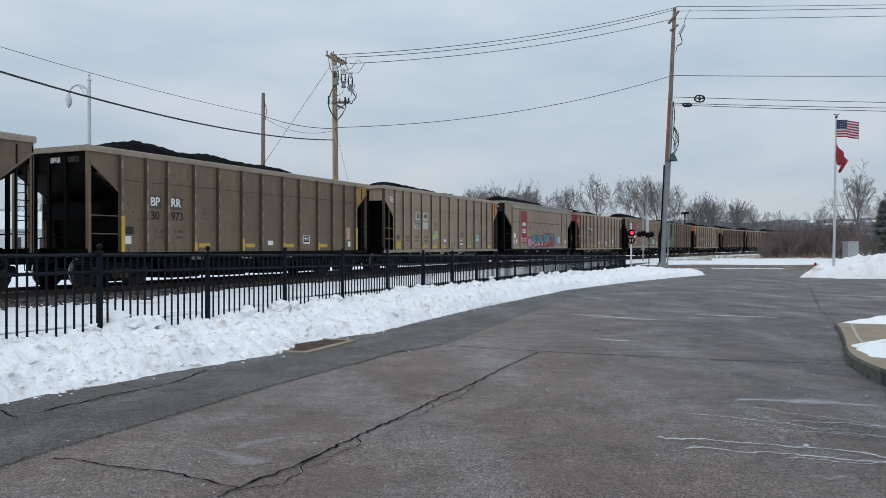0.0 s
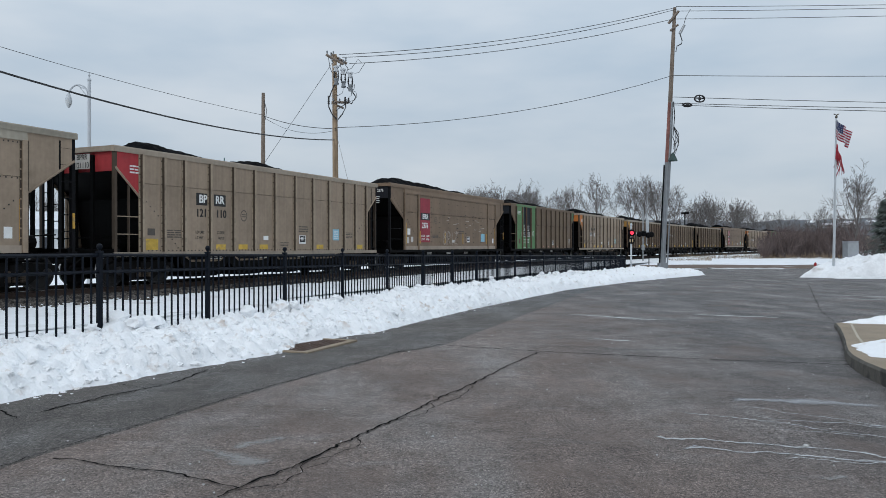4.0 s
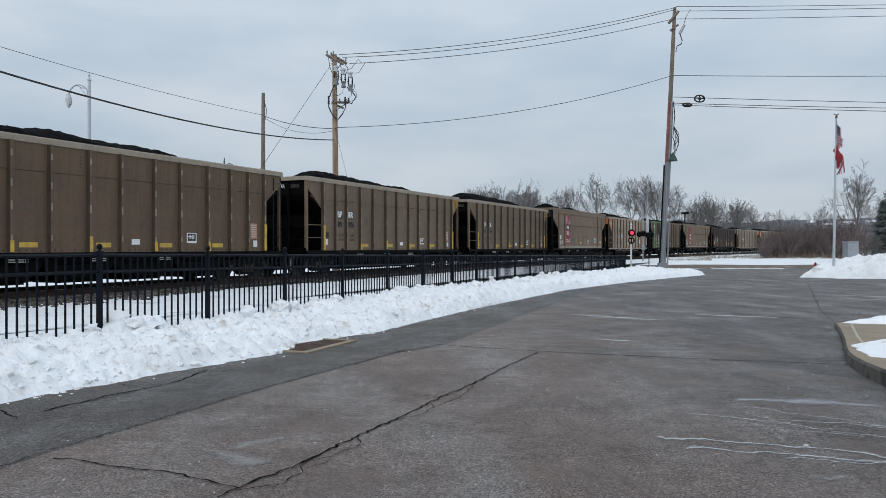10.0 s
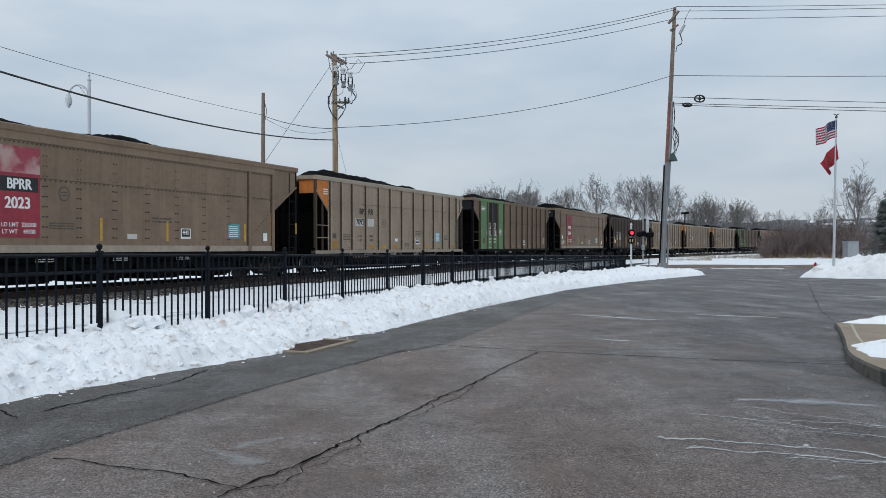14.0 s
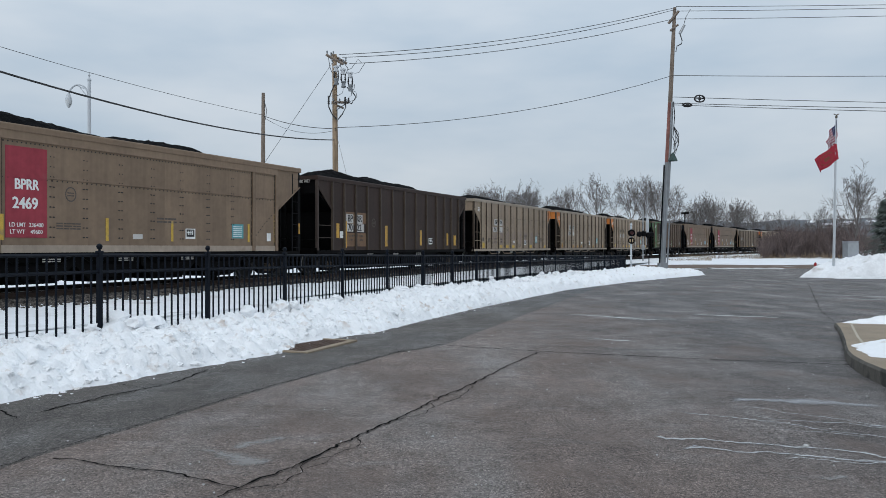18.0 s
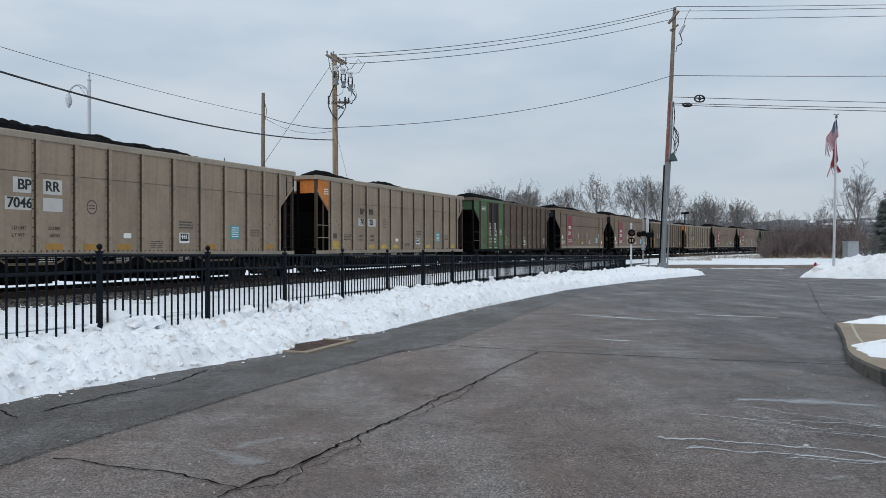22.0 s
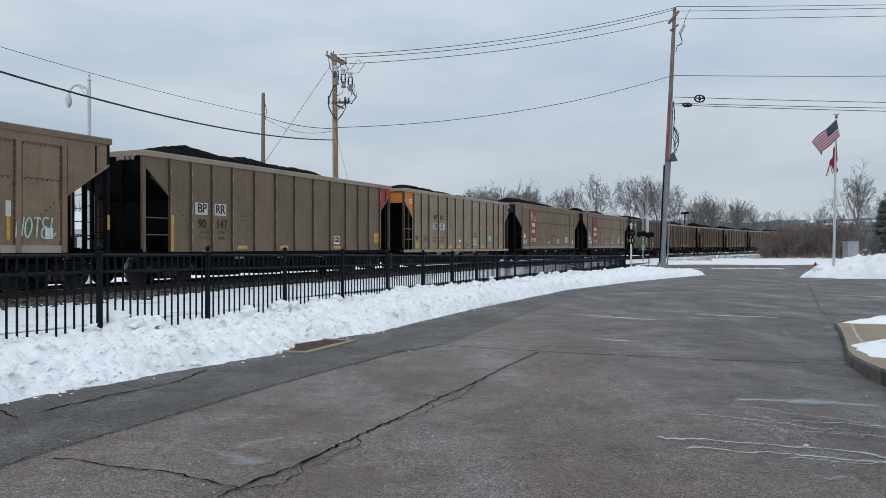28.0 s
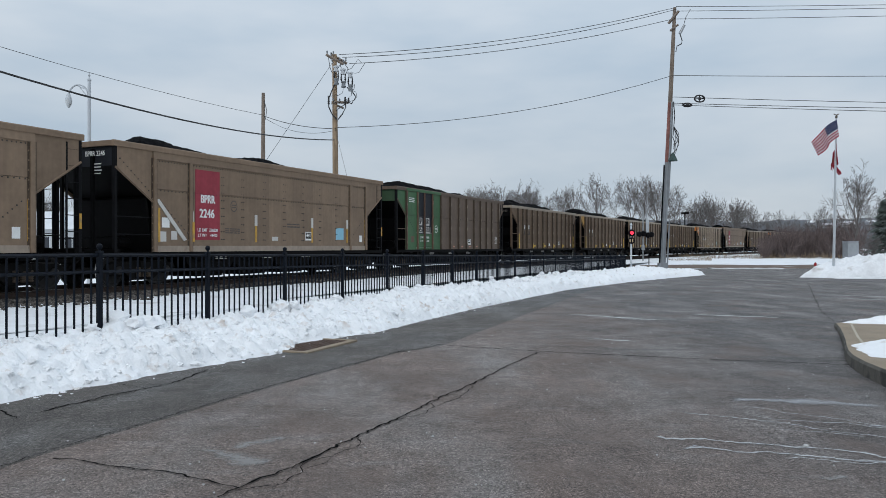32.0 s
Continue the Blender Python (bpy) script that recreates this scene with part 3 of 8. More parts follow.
rnd = random.Random(5)
places = []
for _ in range(5200):
    d = rnd.uniform(-5, 12) if rnd.random() < 0.7 else rnd.uniform(12, 44)
    e = edge_w(d)
    w = rnd.uniform(0.0, e + 0.02) if rnd.random() < 0.955 else e + abs(rnd.gauss(0, 0.12))
    p = fence_at(d) + FN * w
    r = min(0.045, 0.008 + rnd.expovariate(95)) * (1 if w < e else 0.6)
    places.append(((p.x, p.y, lot_z(p.x, p.y) + max(0.0, bank_h(d, w)) + 0.0 * r), r))
for _ in range(95):
    d = rnd.uniform(-2.0, 30)
    w = rnd.uniform(-0.05, 0.45)
    p = fence_at(d) + FN * w
    r = rnd.uniform(0.05, 0.15)
    places.append(((p.x, p.y, lot_z(p.x, p.y) + bank_h(d, w) + 0.2 * r), r))
cm = clump_mesh("snow_clumps", places, SNOW, 6, 0.75, 2)
thing("snow_clumps", "loose clods of ploughed snow", "snow", kind="stuff", data=cm)


for k, (o, wd) in enumerate(((-0.9, 0.10), (-1.6, 0.14), (-2.3, 0.09), (-2.6, 0.16), (-3.4, 0.12), (-4.3, 0.2))):
    bm = B()
    pts = []
    for i in range(90):
        q = fence_at(-4 + i * 0.45) + FN * (o + 0.22 * noise.noise((i * 0.09, k * 3.1, 0)) + 0.05 * noise.noise((i * 0.6, k, 0)))
        pts.append((q.x, q.y, base_z(q.x, q.y) + 0.02))
    ribbon(bm, pts, [wd * (0.3 + abs(noise.noise((i * 0.35, k * 2.2, 4))) * 2) for i in range(90)])
    thing("snow_rut", "shallow grey rut trodden in the snow behind the fence", "snow", "ruts in the snow", "structure", data=mesh_of("snow_rut", bm, RUT))


# ---------------------------------------------------------------- fence
def build_fence():
    fence = thing("metal_fence", "black steel picket fence with ball-capped posts, snow at its foot", "fence")
    post = B()
    box(post, -0.027, 0.027, -0.027, 0.027, -0.2, 1.21, 0.004)
    box(post, -0.033, 0.033, -0.033, 0.033, 1.21, 1.232, 0.004)
    lathe(post, [(0.016, 1.232), (0.014, 1.246), (0.028, 1.258), (0.035, 1.282), (0.028, 1.304), (0.008, 1.316)], n=10)
    post = mesh_of("post", post, FENCE)
    pk = B()
    box(pk, -0.0095, 0.0095, -0.0095, 0.0095, -0.1, 1.185, 0.002)
    pk = mesh_of("picket", pk, FENCE)
    far = B()
    turn = Matrix.Rotation(math.pi / 2 - FENCE_ANG, 4, "Z")
    for n in range(-7, 23):
        p = fence_at(n * FENCE_P)
        part("post", post, None, fence, m=Matrix.Translation(p) @ turn)
        if n == 22:
            break
        q = fence_at((n + 1) * FENCE_P)
        for zr in (1.185, 0.995, 0.06):
            bm = B()
            tube(bm, [p + Vector((0, 0, zr)), q + Vector((0, 0, zr))], 0.019, n=4)
            part("rail", bm, FENCE, fence)
        for k in range(1, 16):
            o = p.lerp(q, k / 16)
            if n < 15:
                part("picket", pk, None, fence, m=Matrix.Translation(o) @ turn)
            else:
                box(far, o.x - 0.007, o.x + 0.007, o.y - 0.0075, o.y + 0.0075, o.z - 0.1, o.z + 1.185)
    ob = part("picket", far, FENCE, fence)
    tagged(ob, kind="stuff")


build_fence()


# ---------------------------------------------------------------- railway
def sweep(name, prof, s0, s1, step, material, zoff=0.0):
    """A profile of (offset towards the car park, height over the rail top), swept along the track."""
    vs, fs = [], []
    n = len(prof)
    cnt = int((s1 - s0) / step) + 1
    for i in range(cnt + 1):
        s = s0 + (s1 - s0) * i / cnt
        for off, h in prof:
            p, a = track(s, off)
            vs.append((p.x, p.y, p.z + h))
        if i:
            for k in range(n - 1):
                fs.append(((i - 1) * n + k, (i - 1) * n + k + 1, i * n + k + 1, i * n + k))
    m = bpy.data.meshes.new(name)
    m.from_pydata(vs, [], fs)
    m.materials.append(material)
    return m


thing("track_bed", "crushed stone ballast with snow caught in it, the train's shade in its colour", "track bed", kind="structure",
      data=sweep("track_bed", [(2.5, -0.30), (2.05, -0.19), (1.6, -0.165), (0.7, -0.165), (-0.9, -0.14), (-1.7, -0.12), (-2.7, -0.30), (-4.0, -0.5)], -40, 330, 3, BALLAST_SHADED))
thing("snow_shoulder", "trodden snow lapping against the ballast", "snow", kind="structure",
      data=sweep("snow_shoulder", [(5.2, -0.36), (3.6, -0.27), (2.7, -0.235), (2.0, -0.205)], -40, 200, 2, FLAT_SNOW))
RP = [(-0.07, -0.17), (-0.07, -0.155), (-0.012, -0.13), (-0.012, -0.045), (-0.036, -0.035), (-0.036, -0.004)]
RP = RP + [(-a, b) for a, b in RP[::-1]]
for side, cant in ((0.755, 0.0), (-0.755, 0.035)):
    rail = thing("rail", "rust-brown steel rail with a worn bright top", "rail", "rails of the track", "structure",
                 data=sweep("rail", [(side + a, b + cant) for a, b in RP], -40, 330, 4, RAIL))
    part("railhead", sweep("railhead", [(side + 0.034, cant), (side - 0.034, cant)], -40, 330, 4, RAILHEAD), None, rail, "bright worn running surface")
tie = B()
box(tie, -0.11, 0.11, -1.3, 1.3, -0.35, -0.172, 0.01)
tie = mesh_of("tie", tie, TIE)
ties = thing("railway_ties", "dark weathered timber ties in the ballast", "railway ties", kind="structure")
for i in range(260):
    p, a = track(-12 + i * 0.53)
    part("tie", tie, None, ties, m=Matrix.Translation(p) @ Matrix.Rotation(math.pi / 2 - a, 4, "Z"))

rnd = random.Random(9)
places = []
for _ in range(11000):
    s = -8 + 70 * rnd.random() ** 1.5
    off = rnd.uniform(0.9, 3.3)
    if noise.noise((s * 0.9, off * 1.6, 3)) * 0.8 + rnd.uniform(-0.3, 0.3) < (off - 2.1) * 0.75:
        continue
    p, a = track(s, off)
    h = float(np.interp(off, (1.6, 2.0, 2.7, 3.6), (-0.165, -0.195, -0.235, -0.27)))
    places.append(((p.x, p.y, p.z + h + 0.012), rnd.uniform(0.018, 0.045)))
for _ in range(10500):
    s = -6 + 25 * rnd.random()
    bound = float(np.interp(s, (-6, 8, 14, 18, 22), (2.8, 2.9, 2.9, 2.4, 2.1)))
    off = rnd.uniform(1.3, 4.2)
    if noise.noise((s * 1.1, off * 1.8, 7)) * 0.7 + noise.noise((s * 3.1, off * 4.0, 2)) * 0.5 + rnd.uniform(-0.2, 0.2) < (off - bound) * 1.3:
        continue
    p, a = track(s, off)
    h = float(np.interp(off, (1.6, 2.0, 2.7, 3.6, 5.2), (-0.165, -0.195, -0.235, -0.27, -0.36)))
    places.append(((p.x, p.y, p.z + h + 0.010), rnd.uniform(0.022, 0.052)))
thing("ballast_stones", "loose broken ballast stones beside the rail", "stones", kind="stuff", data=clump_mesh("ballast_stones", places, STONE, 10))


# ---------------------------------------------------------------- the train
def paint(name, c, stain=None, **kw):
    return mat(name, c, 0.62, vary=0.15, scale=0.9, fine=7, streak=0.085, stain=stain, stain_scale=1.6, stain_at=0.64, rand=0.06, bump=0.06, bump_scale=3, spec=kw.pop("gloss", 0.3), **kw)


TAN = paint("hopper_tan", (0.270, 0.205, 0.148), (0.20, 0.148, 0.105))
TAN_DARK = paint("hopper_tan_dark", (0.153, 0.110, 0.075), (0.128, 0.093, 0.064))
TAN_BROWN = paint("hopper_plain_brown", (0.158, 0.109, 0.072), (0.12, 0.082, 0.054))
TAN_RUST = paint("hopper_rust_brown", (0.118, 0.077, 0.049), (0.085, 0.054, 0.035))
TAN_DEEP = paint("hopper_dull_brown", (0.108, 0.076, 0.056), (0.08, 0.056, 0.042))
TAN_WARM = paint("hopper_brown_tan", (0.188, 0.130, 0.087), (0.15, 0.102, 0.067))
BROWN = paint("hopper_brown", (0.030, 0.0165, 0.012), (0.020, 0.012, 0.0095))
GREEN_SOFT = paint("hopper_green_dull", (0.076, 0.140, 0.066), (0.05, 0.09, 0.042))
GREEN = paint("hopper_green", (0.104, 0.205, 0.094), (0.06, 0.13, 0.05))
NAVY = paint("hopper_black", (0.007, 0.009, 0.014), (0.012, 0.012, 0.013))
GREEN_AGED = paint("hopper_green_aged", (0.050, 0.112, 0.052), (0.03, 0.06, 0.03))
GREEN_DIM = paint("hopper_green_sooty", (0.030, 0.060, 0.030), (0.018, 0.026, 0.018))
ORANGE = paint("corner_orange", (0.52, 0.17, 0.035), (0.30, 0.12, 0.05))
YELLOW_OCHRE = paint("corner_ochre", (0.36, 0.195, 0.048), (0.12, 0.07, 0.03))
RED = paint("corner_red", (0.36, 0.035, 0.04), (0.22, 0.05, 0.05))
RED_PANEL = paint("red_panel", (0.30, 0.038, 0.055), (0.24, 0.06, 0.07))
RED_FADED = mat("red_faded", (0.30, 0.045, 0.065), 0.7, vary=0.15, scale=3, stain=(0.42, 0.27, 0.25), stain_scale=1.7, stain_at=0.46)
CHORD = paint("top_chord_tan", (0.29, 0.24, 0.187), (0.2, 0.16, 0.122))
SILL_LIGHT = paint("sill_pale", (0.28, 0.25, 0.20), (0.22, 0.19, 0.15))
RIB_PALE = paint("rib_pale_tan", (0.305, 0.238, 0.172), (0.23, 0.17, 0.12))
RIB_WORN = paint("rib_worn", (0.235, 0.188, 0.138), (0.18, 0.14, 0.1))
# lighter than the brown panels: the ribs' highlights sit in this colour
BROWN_RIB = paint("rib_brown", (0.056, 0.040, 0.033), (0.034, 0.023, 0.019))
SILL_TAN = paint("sill_tan", (0.30, 0.243, 0.19), (0.19, 0.145, 0.105))
RUST = paint("rusty_steel", (0.12, 0.072, 0.05), (0.07, 0.045, 0.035))
# coal-blackened steel taken darker still: shade of bays and undersides is in it
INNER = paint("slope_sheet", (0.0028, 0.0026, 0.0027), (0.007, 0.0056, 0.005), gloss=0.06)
# grime with the shade along ribs and posts mixed into its colour
SHADE_GRIME = paint("rib_grime", (0.070, 0.053, 0.040), (0.040, 0.031, 0.025), gloss=0.1)
YELLOW = mat("safety_yellow", (0.52, 0.33, 0.045), 0.6, vary=0.2, scale=5, stain=(0.28, 0.2, 0.1), stain_scale=4, stain_at=0.58)
YELLOW_OLD = mat("safety_amber", (0.47, 0.26, 0.035), 0.6, vary=0.2, scale=5, stain=(0.25, 0.17, 0.08), stain_scale=4, stain_at=0.58)
WHITE = mat("letter_white", (0.72, 0.72, 0.70), 0.6, vary=0.08, scale=6)
LETTER_DARK = mat("letter_dark", (0.016, 0.015, 0.015), 0.7, vary=0.2, scale=6)
LETTER_GREY = mat("letter_worn", (0.075, 0.062, 0.052), 0.75, vary=0.2, scale=6)
PLATE_GREY = mat("patch_grey", (0.50, 0.48, 0.45), 0.6, vary=0.08, scale=3)
PATCH_TAN = mat("patch_tan", (0.17, 0.095, 0.05), 0.7, vary=0.2, scale=3, stain=(0.10, 0.06, 0.036), stain_scale=3, stain_at=0.55)
TEAL = mat("label_teal", (0.06, 0.28, 0.30), 0.5, vary=0.08, scale=4)
SKYBLUE = mat("label_blue", (0.22, 0.46, 0.58), 0.5, vary=0.06, scale=4)
PLACARD = mat("label_orange", (0.42, 0.20, 0.13), 0.6, vary=0.1, scale=4)
MAGENTA = mat("spray_magenta", (0.22, 0.055, 0.145), 0.7, vary=0.1, scale=4)
PINK = mat("spray_pink", (0.50, 0.24, 0.27), 0.7, vary=0.1, scale=4)
CYAN = mat("spray_cyan", (0.11, 0.26, 0.30), 0.7, vary=0.1, scale=4)
LIME = mat("spray_lime", (0.28, 0.48, 0.14), 0.7, vary=0.15, scale=6)
VIOLET = mat("spray_violet", (0.185, 0.142, 0.165), 0.7, vary=0.15, scale=6)
PALE = mat("spray_pale", (0.45, 0.40, 0.34), 0.7, vary=0.15, scale=6)
MINT = mat("spray_mint", (0.35, 0.52, 0.45), 0.7, vary=0.15, scale=6)
SPRAY_ORANGE = mat("spray_orange", (0.45, 0.16, 0.07), 0.7, vary=0.15, scale=6)

SILL, CHORD_H, HW = 0.99, 0.17, 1.50
CACHE = {}


def cached(key, build):
    if key not in CACHE:
        CACHE[key] = build()
    return CACHE[key]


def box_mesh(name, dims, material, bevel=0.0):
    def go():
        bm = B()
        box(bm, *dims, bevel)
        return mesh_of(name, bm, material)
    return cached((name, dims, material.name), go)


def text_mesh(body, size, material, squeeze=1.0, weight=0.006):
    def go():
        cu = bpy.data.curves.new("lettering", "FONT")
        cu.body, cu.size, cu.align_x, cu.align_y = body, size, "CENTER", "CENTER"
        cu.extrude = 0.002
        cu.offset = size * weight
        ob = new("lettering", cu)
        bpy.context.view_layer.update()
        me = bpy.data.meshes.new_from_object(ob.evaluated_get(bpy.context.evaluated_depsgraph_get()))
        bpy.data.objects.remove(ob)
        bpy.data.curves.remove(cu)
        for v in me.vertices:
            v.co.x *= squeeze
        me.materials.clear()
        me.materials.append(material)
        return me
    return cached(("text", body, size, material.name, squeeze, weight), go)


FACE = -HW - 0.026


def letter(parent, body, x, z, size, material, squeeze=1.0, y=FACE - 0.003, bold=True):
    ob = part("lettering", text_mesh(body, size, material, squeeze), None, parent, m=pose(x, y - 0.003, z, 90))
    if bold:
        part("lettering", text_mesh(body, size, material, squeeze), None, parent, m=pose(x + size * 0.05, y - 0.0025, z, 90))
        part("lettering", text_mesh(body, size, material, squeeze), None, parent, m=pose(x + size * 0.025, y - 0.0020, z + size * 0.02, 90))
    return ob


def mark(parent, name, x0, x1, z0, z1, material, label="", y=FACE, t=0.004):
    return part(name, box_mesh(name, (round(x0, 3), round(x1, 3), y - t, y + 0.01, round(z0, 3), round(z1, 3)), material), None, parent, label)


def bars(parent, x, z, w, rows, h, material, seed=1, gap=1.9, y=FACE):
    """Small writing that cannot be read: plain bars."""
    def go():
        rnd = random.Random(seed)
        bm = B()
        for r in range(rows):
            u = 0.0
            while u < w - 0.02:
                l = min(w - u, rnd.uniform(0.08, 0.3))
                box(bm, u - w / 2, u + l * 0.85 - w / 2, y - 0.004, y + 0.002, -r * h * gap, -r * h * gap + h)
                u += l
        return mesh_of("stencil_text", bm, material)
    tagged(part("stencil_text", cached(("bars", round(w, 2), rows, h, material.name, seed, y), go), None, parent, m=pose(x, 0, z)), kind="stuff")


def ring_mesh(r, t, material):
    def go():
        bm = B()
        n = 20
        for k in range(n):
            a0, a1 = 2 * math.pi * k / n, 2 * math.pi * (k + 1) / n
            bm.faces.new([bm.verts.new((q * math.cos(a), FACE - 0.004, q * math.sin(a) * 1.15)) for q, a in ((r, a0), (r - t, a0), (r - t, a1), (r, a1))])
        for z in (0.02, -0.05):
            box(bm, -r * 0.6, r * 0.6, FACE - 0.004, FACE, z, z + 0.03)
        return mesh_of("emblem", bm, material)
    return cached(("ring", r, material.name), go)


def code_label(parent, x, z, w=0.42):
    mark(parent, "label_plate", x - w / 2, x + w / 2, z - w * 0.40, z + w * 0.36, WHITE, "white identification label", t=0.004)
    mark(parent, "label_field", x - w * 0.40, x + w * 0.40, z - w * 0.24, z + w * 0.30, LETTER_DARK, t=0.007)
    for u in (-0.2, 0.02, 0.2):
        mark(parent, "label_bar", x + u * w - 0.015, x + u * w + 0.02, z - w * 0.1, z + w * 0.22, WHITE, t=0.010)
    mark(parent, "label_bar", x - w * 0.36, x + w * 0.1, z + 0.02, z + 0.05, WHITE, t=0.010)


def strokes(parent, name, curves, width, material, label="", y=FACE - 0.005, split=None):
    """Sprayed lines on the side, each a run of (x, z) points."""
    bm = B()
    for pts in curves:
        row = []
        for i, (x, z) in enumerate(pts):
            dx = pts[min(i + 1, len(pts) - 1)][0] - pts[max(i - 1, 0)][0]
            dz = pts[min(i + 1, len(pts) - 1)][1] - pts[max(i - 1, 0)][1]
            l = math.hypot(dx, dz) or 1
            row.append((bm.verts.new((x - dz / l * width / 2, y, z + dx / l * width / 2)), bm.verts.new((x + dz / l * width / 2, y, z - dx / l * width / 2))))
        for a, b in zip(row, row[1:]):
            fc = bm.faces.new((a[0], a[1], b[1], b[0]))
            fc.material_index = int(split is not None and fc.calc_center_median().z < split)
    part(name, bm, material, parent, label)


# sprayed letters as runs of points in a unit box
GLYPHS = {
    "M": [[(0.0, 0.0), (0.08, 1.0), (0.45, 0.35), (0.9, 1.0), (1.0, 0.05)]],
    "E": [[(0.95, 0.95), (0.3, 1.0), (0.05, 0.75), (0.4, 0.55), (0.75, 0.55)], [(0.4, 0.55), (0.0, 0.3), (0.25, 0.0), (0.95, 0.08)]],
    "G": [[(0.95, 0.85), (0.5, 1.0), (0.08, 0.65), (0.1, 0.2), (0.5, 0.0), (0.9, 0.2), (0.92, 0.45), (0.55, 0.45)]],
    "Y": [[(0.0, 1.0), (0.3, 0.55), (0.65, 0.6), (1.0, 1.0)], [(0.65, 0.6), (0.5, 0.2), (0.1, 0.0)]],
    "S": [[(0.95, 0.9), (0.5, 1.0), (0.08, 0.8), (0.3, 0.55), (0.8, 0.42), (0.95, 0.2), (0.55, 0.0), (0.02, 0.12)]],
    "N": [[(0.05, 0.0), (0.1, 0.95), (0.5, 0.5), (0.85, 0.05), (0.95, 1.0)]],
    "I": [[(0.45, 1.0), (0.55, 0.0)]],
    "T": [[(0.0, 0.95), (0.5, 1.0), (1.0, 0.92)], [(0.5, 1.0), (0.55, 0.0)]],
    "B": [[(0.1, 0.0), (0.1, 1.0), (0.7, 0.95), (0.85, 0.75), (0.3, 0.52), (0.9, 0.35), (0.7, 0.0), (0.1, 0.0)]],
    "R": [[(0.08, 0.0), (0.12, 1.0), (0.75, 0.95), (0.85, 0.65), (0.2, 0.5), (0.6, 0.3), (1.0, 0.0)]],
    "Z": [[(0.0, 0.95), (0.95, 1.0), (0.1, 0.05), (1.0, 0.0)]],
    "L": [[(0.2, 1.0), (0.1, 0.1), (0.4, 0.0), (0.95, 0.25)]],
    "O": [[(0.5, 1.0), (0.1, 0.75), (0.05, 0.3), (0.45, 0.0), (0.9, 0.3), (0.92, 0.72), (0.5, 1.0)]],
}


def round_run(pts, n=5):
    """A run of points, rounded at its corners."""
    v = [Vector(p) for p in pts]
    res = []
    for i in range(len(v) - 1):
        a, b, c, d = v[max(0, i - 1)], v[i], v[i + 1], v[min(len(v) - 1, i + 2)]
        for k in range(n):
            t = k / n
            res.append(tuple(0.5 * (2 * b + (c - a) * t + (2 * a - 5 * b + 4 * c - d) * t * t + (3 * b - 3 * c + d - a) * t ** 3)))
    res.append(tuple(v[-1]))
    return res


def sprayed(word, x, z, w, h, lean=0.0):
    """The runs of a word that fills a box of the side."""
    res = []
    step = w / len(word)
    for k, ch in enumerate(word):
        for run in GLYPHS[ch]:
            res.append([(x + step * k + step * 0.82 * px_ + lean * h * pz, z + h * (pz - 0.5)) for px_, pz in round_run(run)])
    return res


def blob(parent, name, cx, cz, rx, rz, material, seed, y, label=""):
    rnd = random.Random(seed)
    bm = B()
    ph = rnd.uniform(0, 6)
    pts = [(cx + rx * math.cos(a) * (1 + 0.12 * math.sin(3 * a + ph)), y, cz + rz * math.sin(a) * (1 + 0.1 * math.sin(5 * a + ph))) for a in [k * 0.2618 for k in range(24)]]
    bm.faces.new([bm.verts.new(p) for p in pts[::-1]])
    part(name, bm, material, parent, label)


# ---- running gear
def side_frame_mesh():
    bm = B()
    prof = [(-1.28, 0.52), (-1.20, 0.66), (-0.95, 0.70), (-0.62, 0.70), (-0.38, 0.74), (0.38, 0.74), (0.62, 0.70), (0.95, 0.70), (1.20, 0.66), (1.28, 0.52),
            (1.10, 0.42), (0.98, 0.40), (0.72, 0.42), (0.52, 0.28), (0.36, 0.17), (-0.36, 0.17), (-0.52, 0.28), (-0.72, 0.42), (-0.98, 0.40), (-1.10, 0.42)]
    prism(bm, prof, -0.09, 0.09, "y")
    return mesh_of("side_frame", bm, TRUCK_STEEL)


def spring_mesh():
    bm = B()
    for x in (-0.2, 0.0, 0.2):
        prof = []
        for k in range(11):
            prof.append((0.085 if k % 2 else 0.065, 0.25 + k * 0.03))
        lathe(bm, prof, (x, 0, 0), 8)
    return mesh_of("spring", bm, SHADE_GRIME)


def wheelset_mesh():
    bm = B()
    tube(bm, [(0, -1.12, 0), (0, 1.12, 0)], 0.085, n=8)
    for sgn in (-1, 1):
        prof = [(0.13, 0.83), (0.16, 0.80), (0.36, 0.775), (0.40, 0.82), (0.452, 0.82), (0.457, 0.72), (0.485, 0.71), (0.485, 0.685), (0.40, 0.68), (0.36, 0.725), (0.16, 0.75), (0.13, 0.68)]
        lathe(bm, [(r, h * sgn) for r, h in prof], (0, 0, 0), 22, "y")
        lathe(bm, [(0.12, 1.0 * sgn), (0.13, 1.02 * sgn), (0.13, 1.16 * sgn), (0.09, 1.19 * sgn)], (0, 0, 0), 10, "y")
        for k in range(3):
            a = k * 2.094
            box(bm, math.cos(a) * 0.07 - 0.018, math.cos(a) * 0.07 + 0.018, 1.19 * sgn - 0.02, 1.19 * sgn + 0.02, math.sin(a) * 0.07 - 0.018, math.sin(a) * 0.07 + 0.018)
    bmesh.ops.recalc_face_normals(bm, faces=bm.faces)
    for fc in bm.faces:
        c = fc.calc_center_median()
        if 0.44 < math.hypot(c.x, c.z) < 0.47:
            fc.material_index = 1
    return mesh_of("wheelset", bm, [WHEEL_STEEL, WHEEL_TREAD], False)


SPINNERS = []


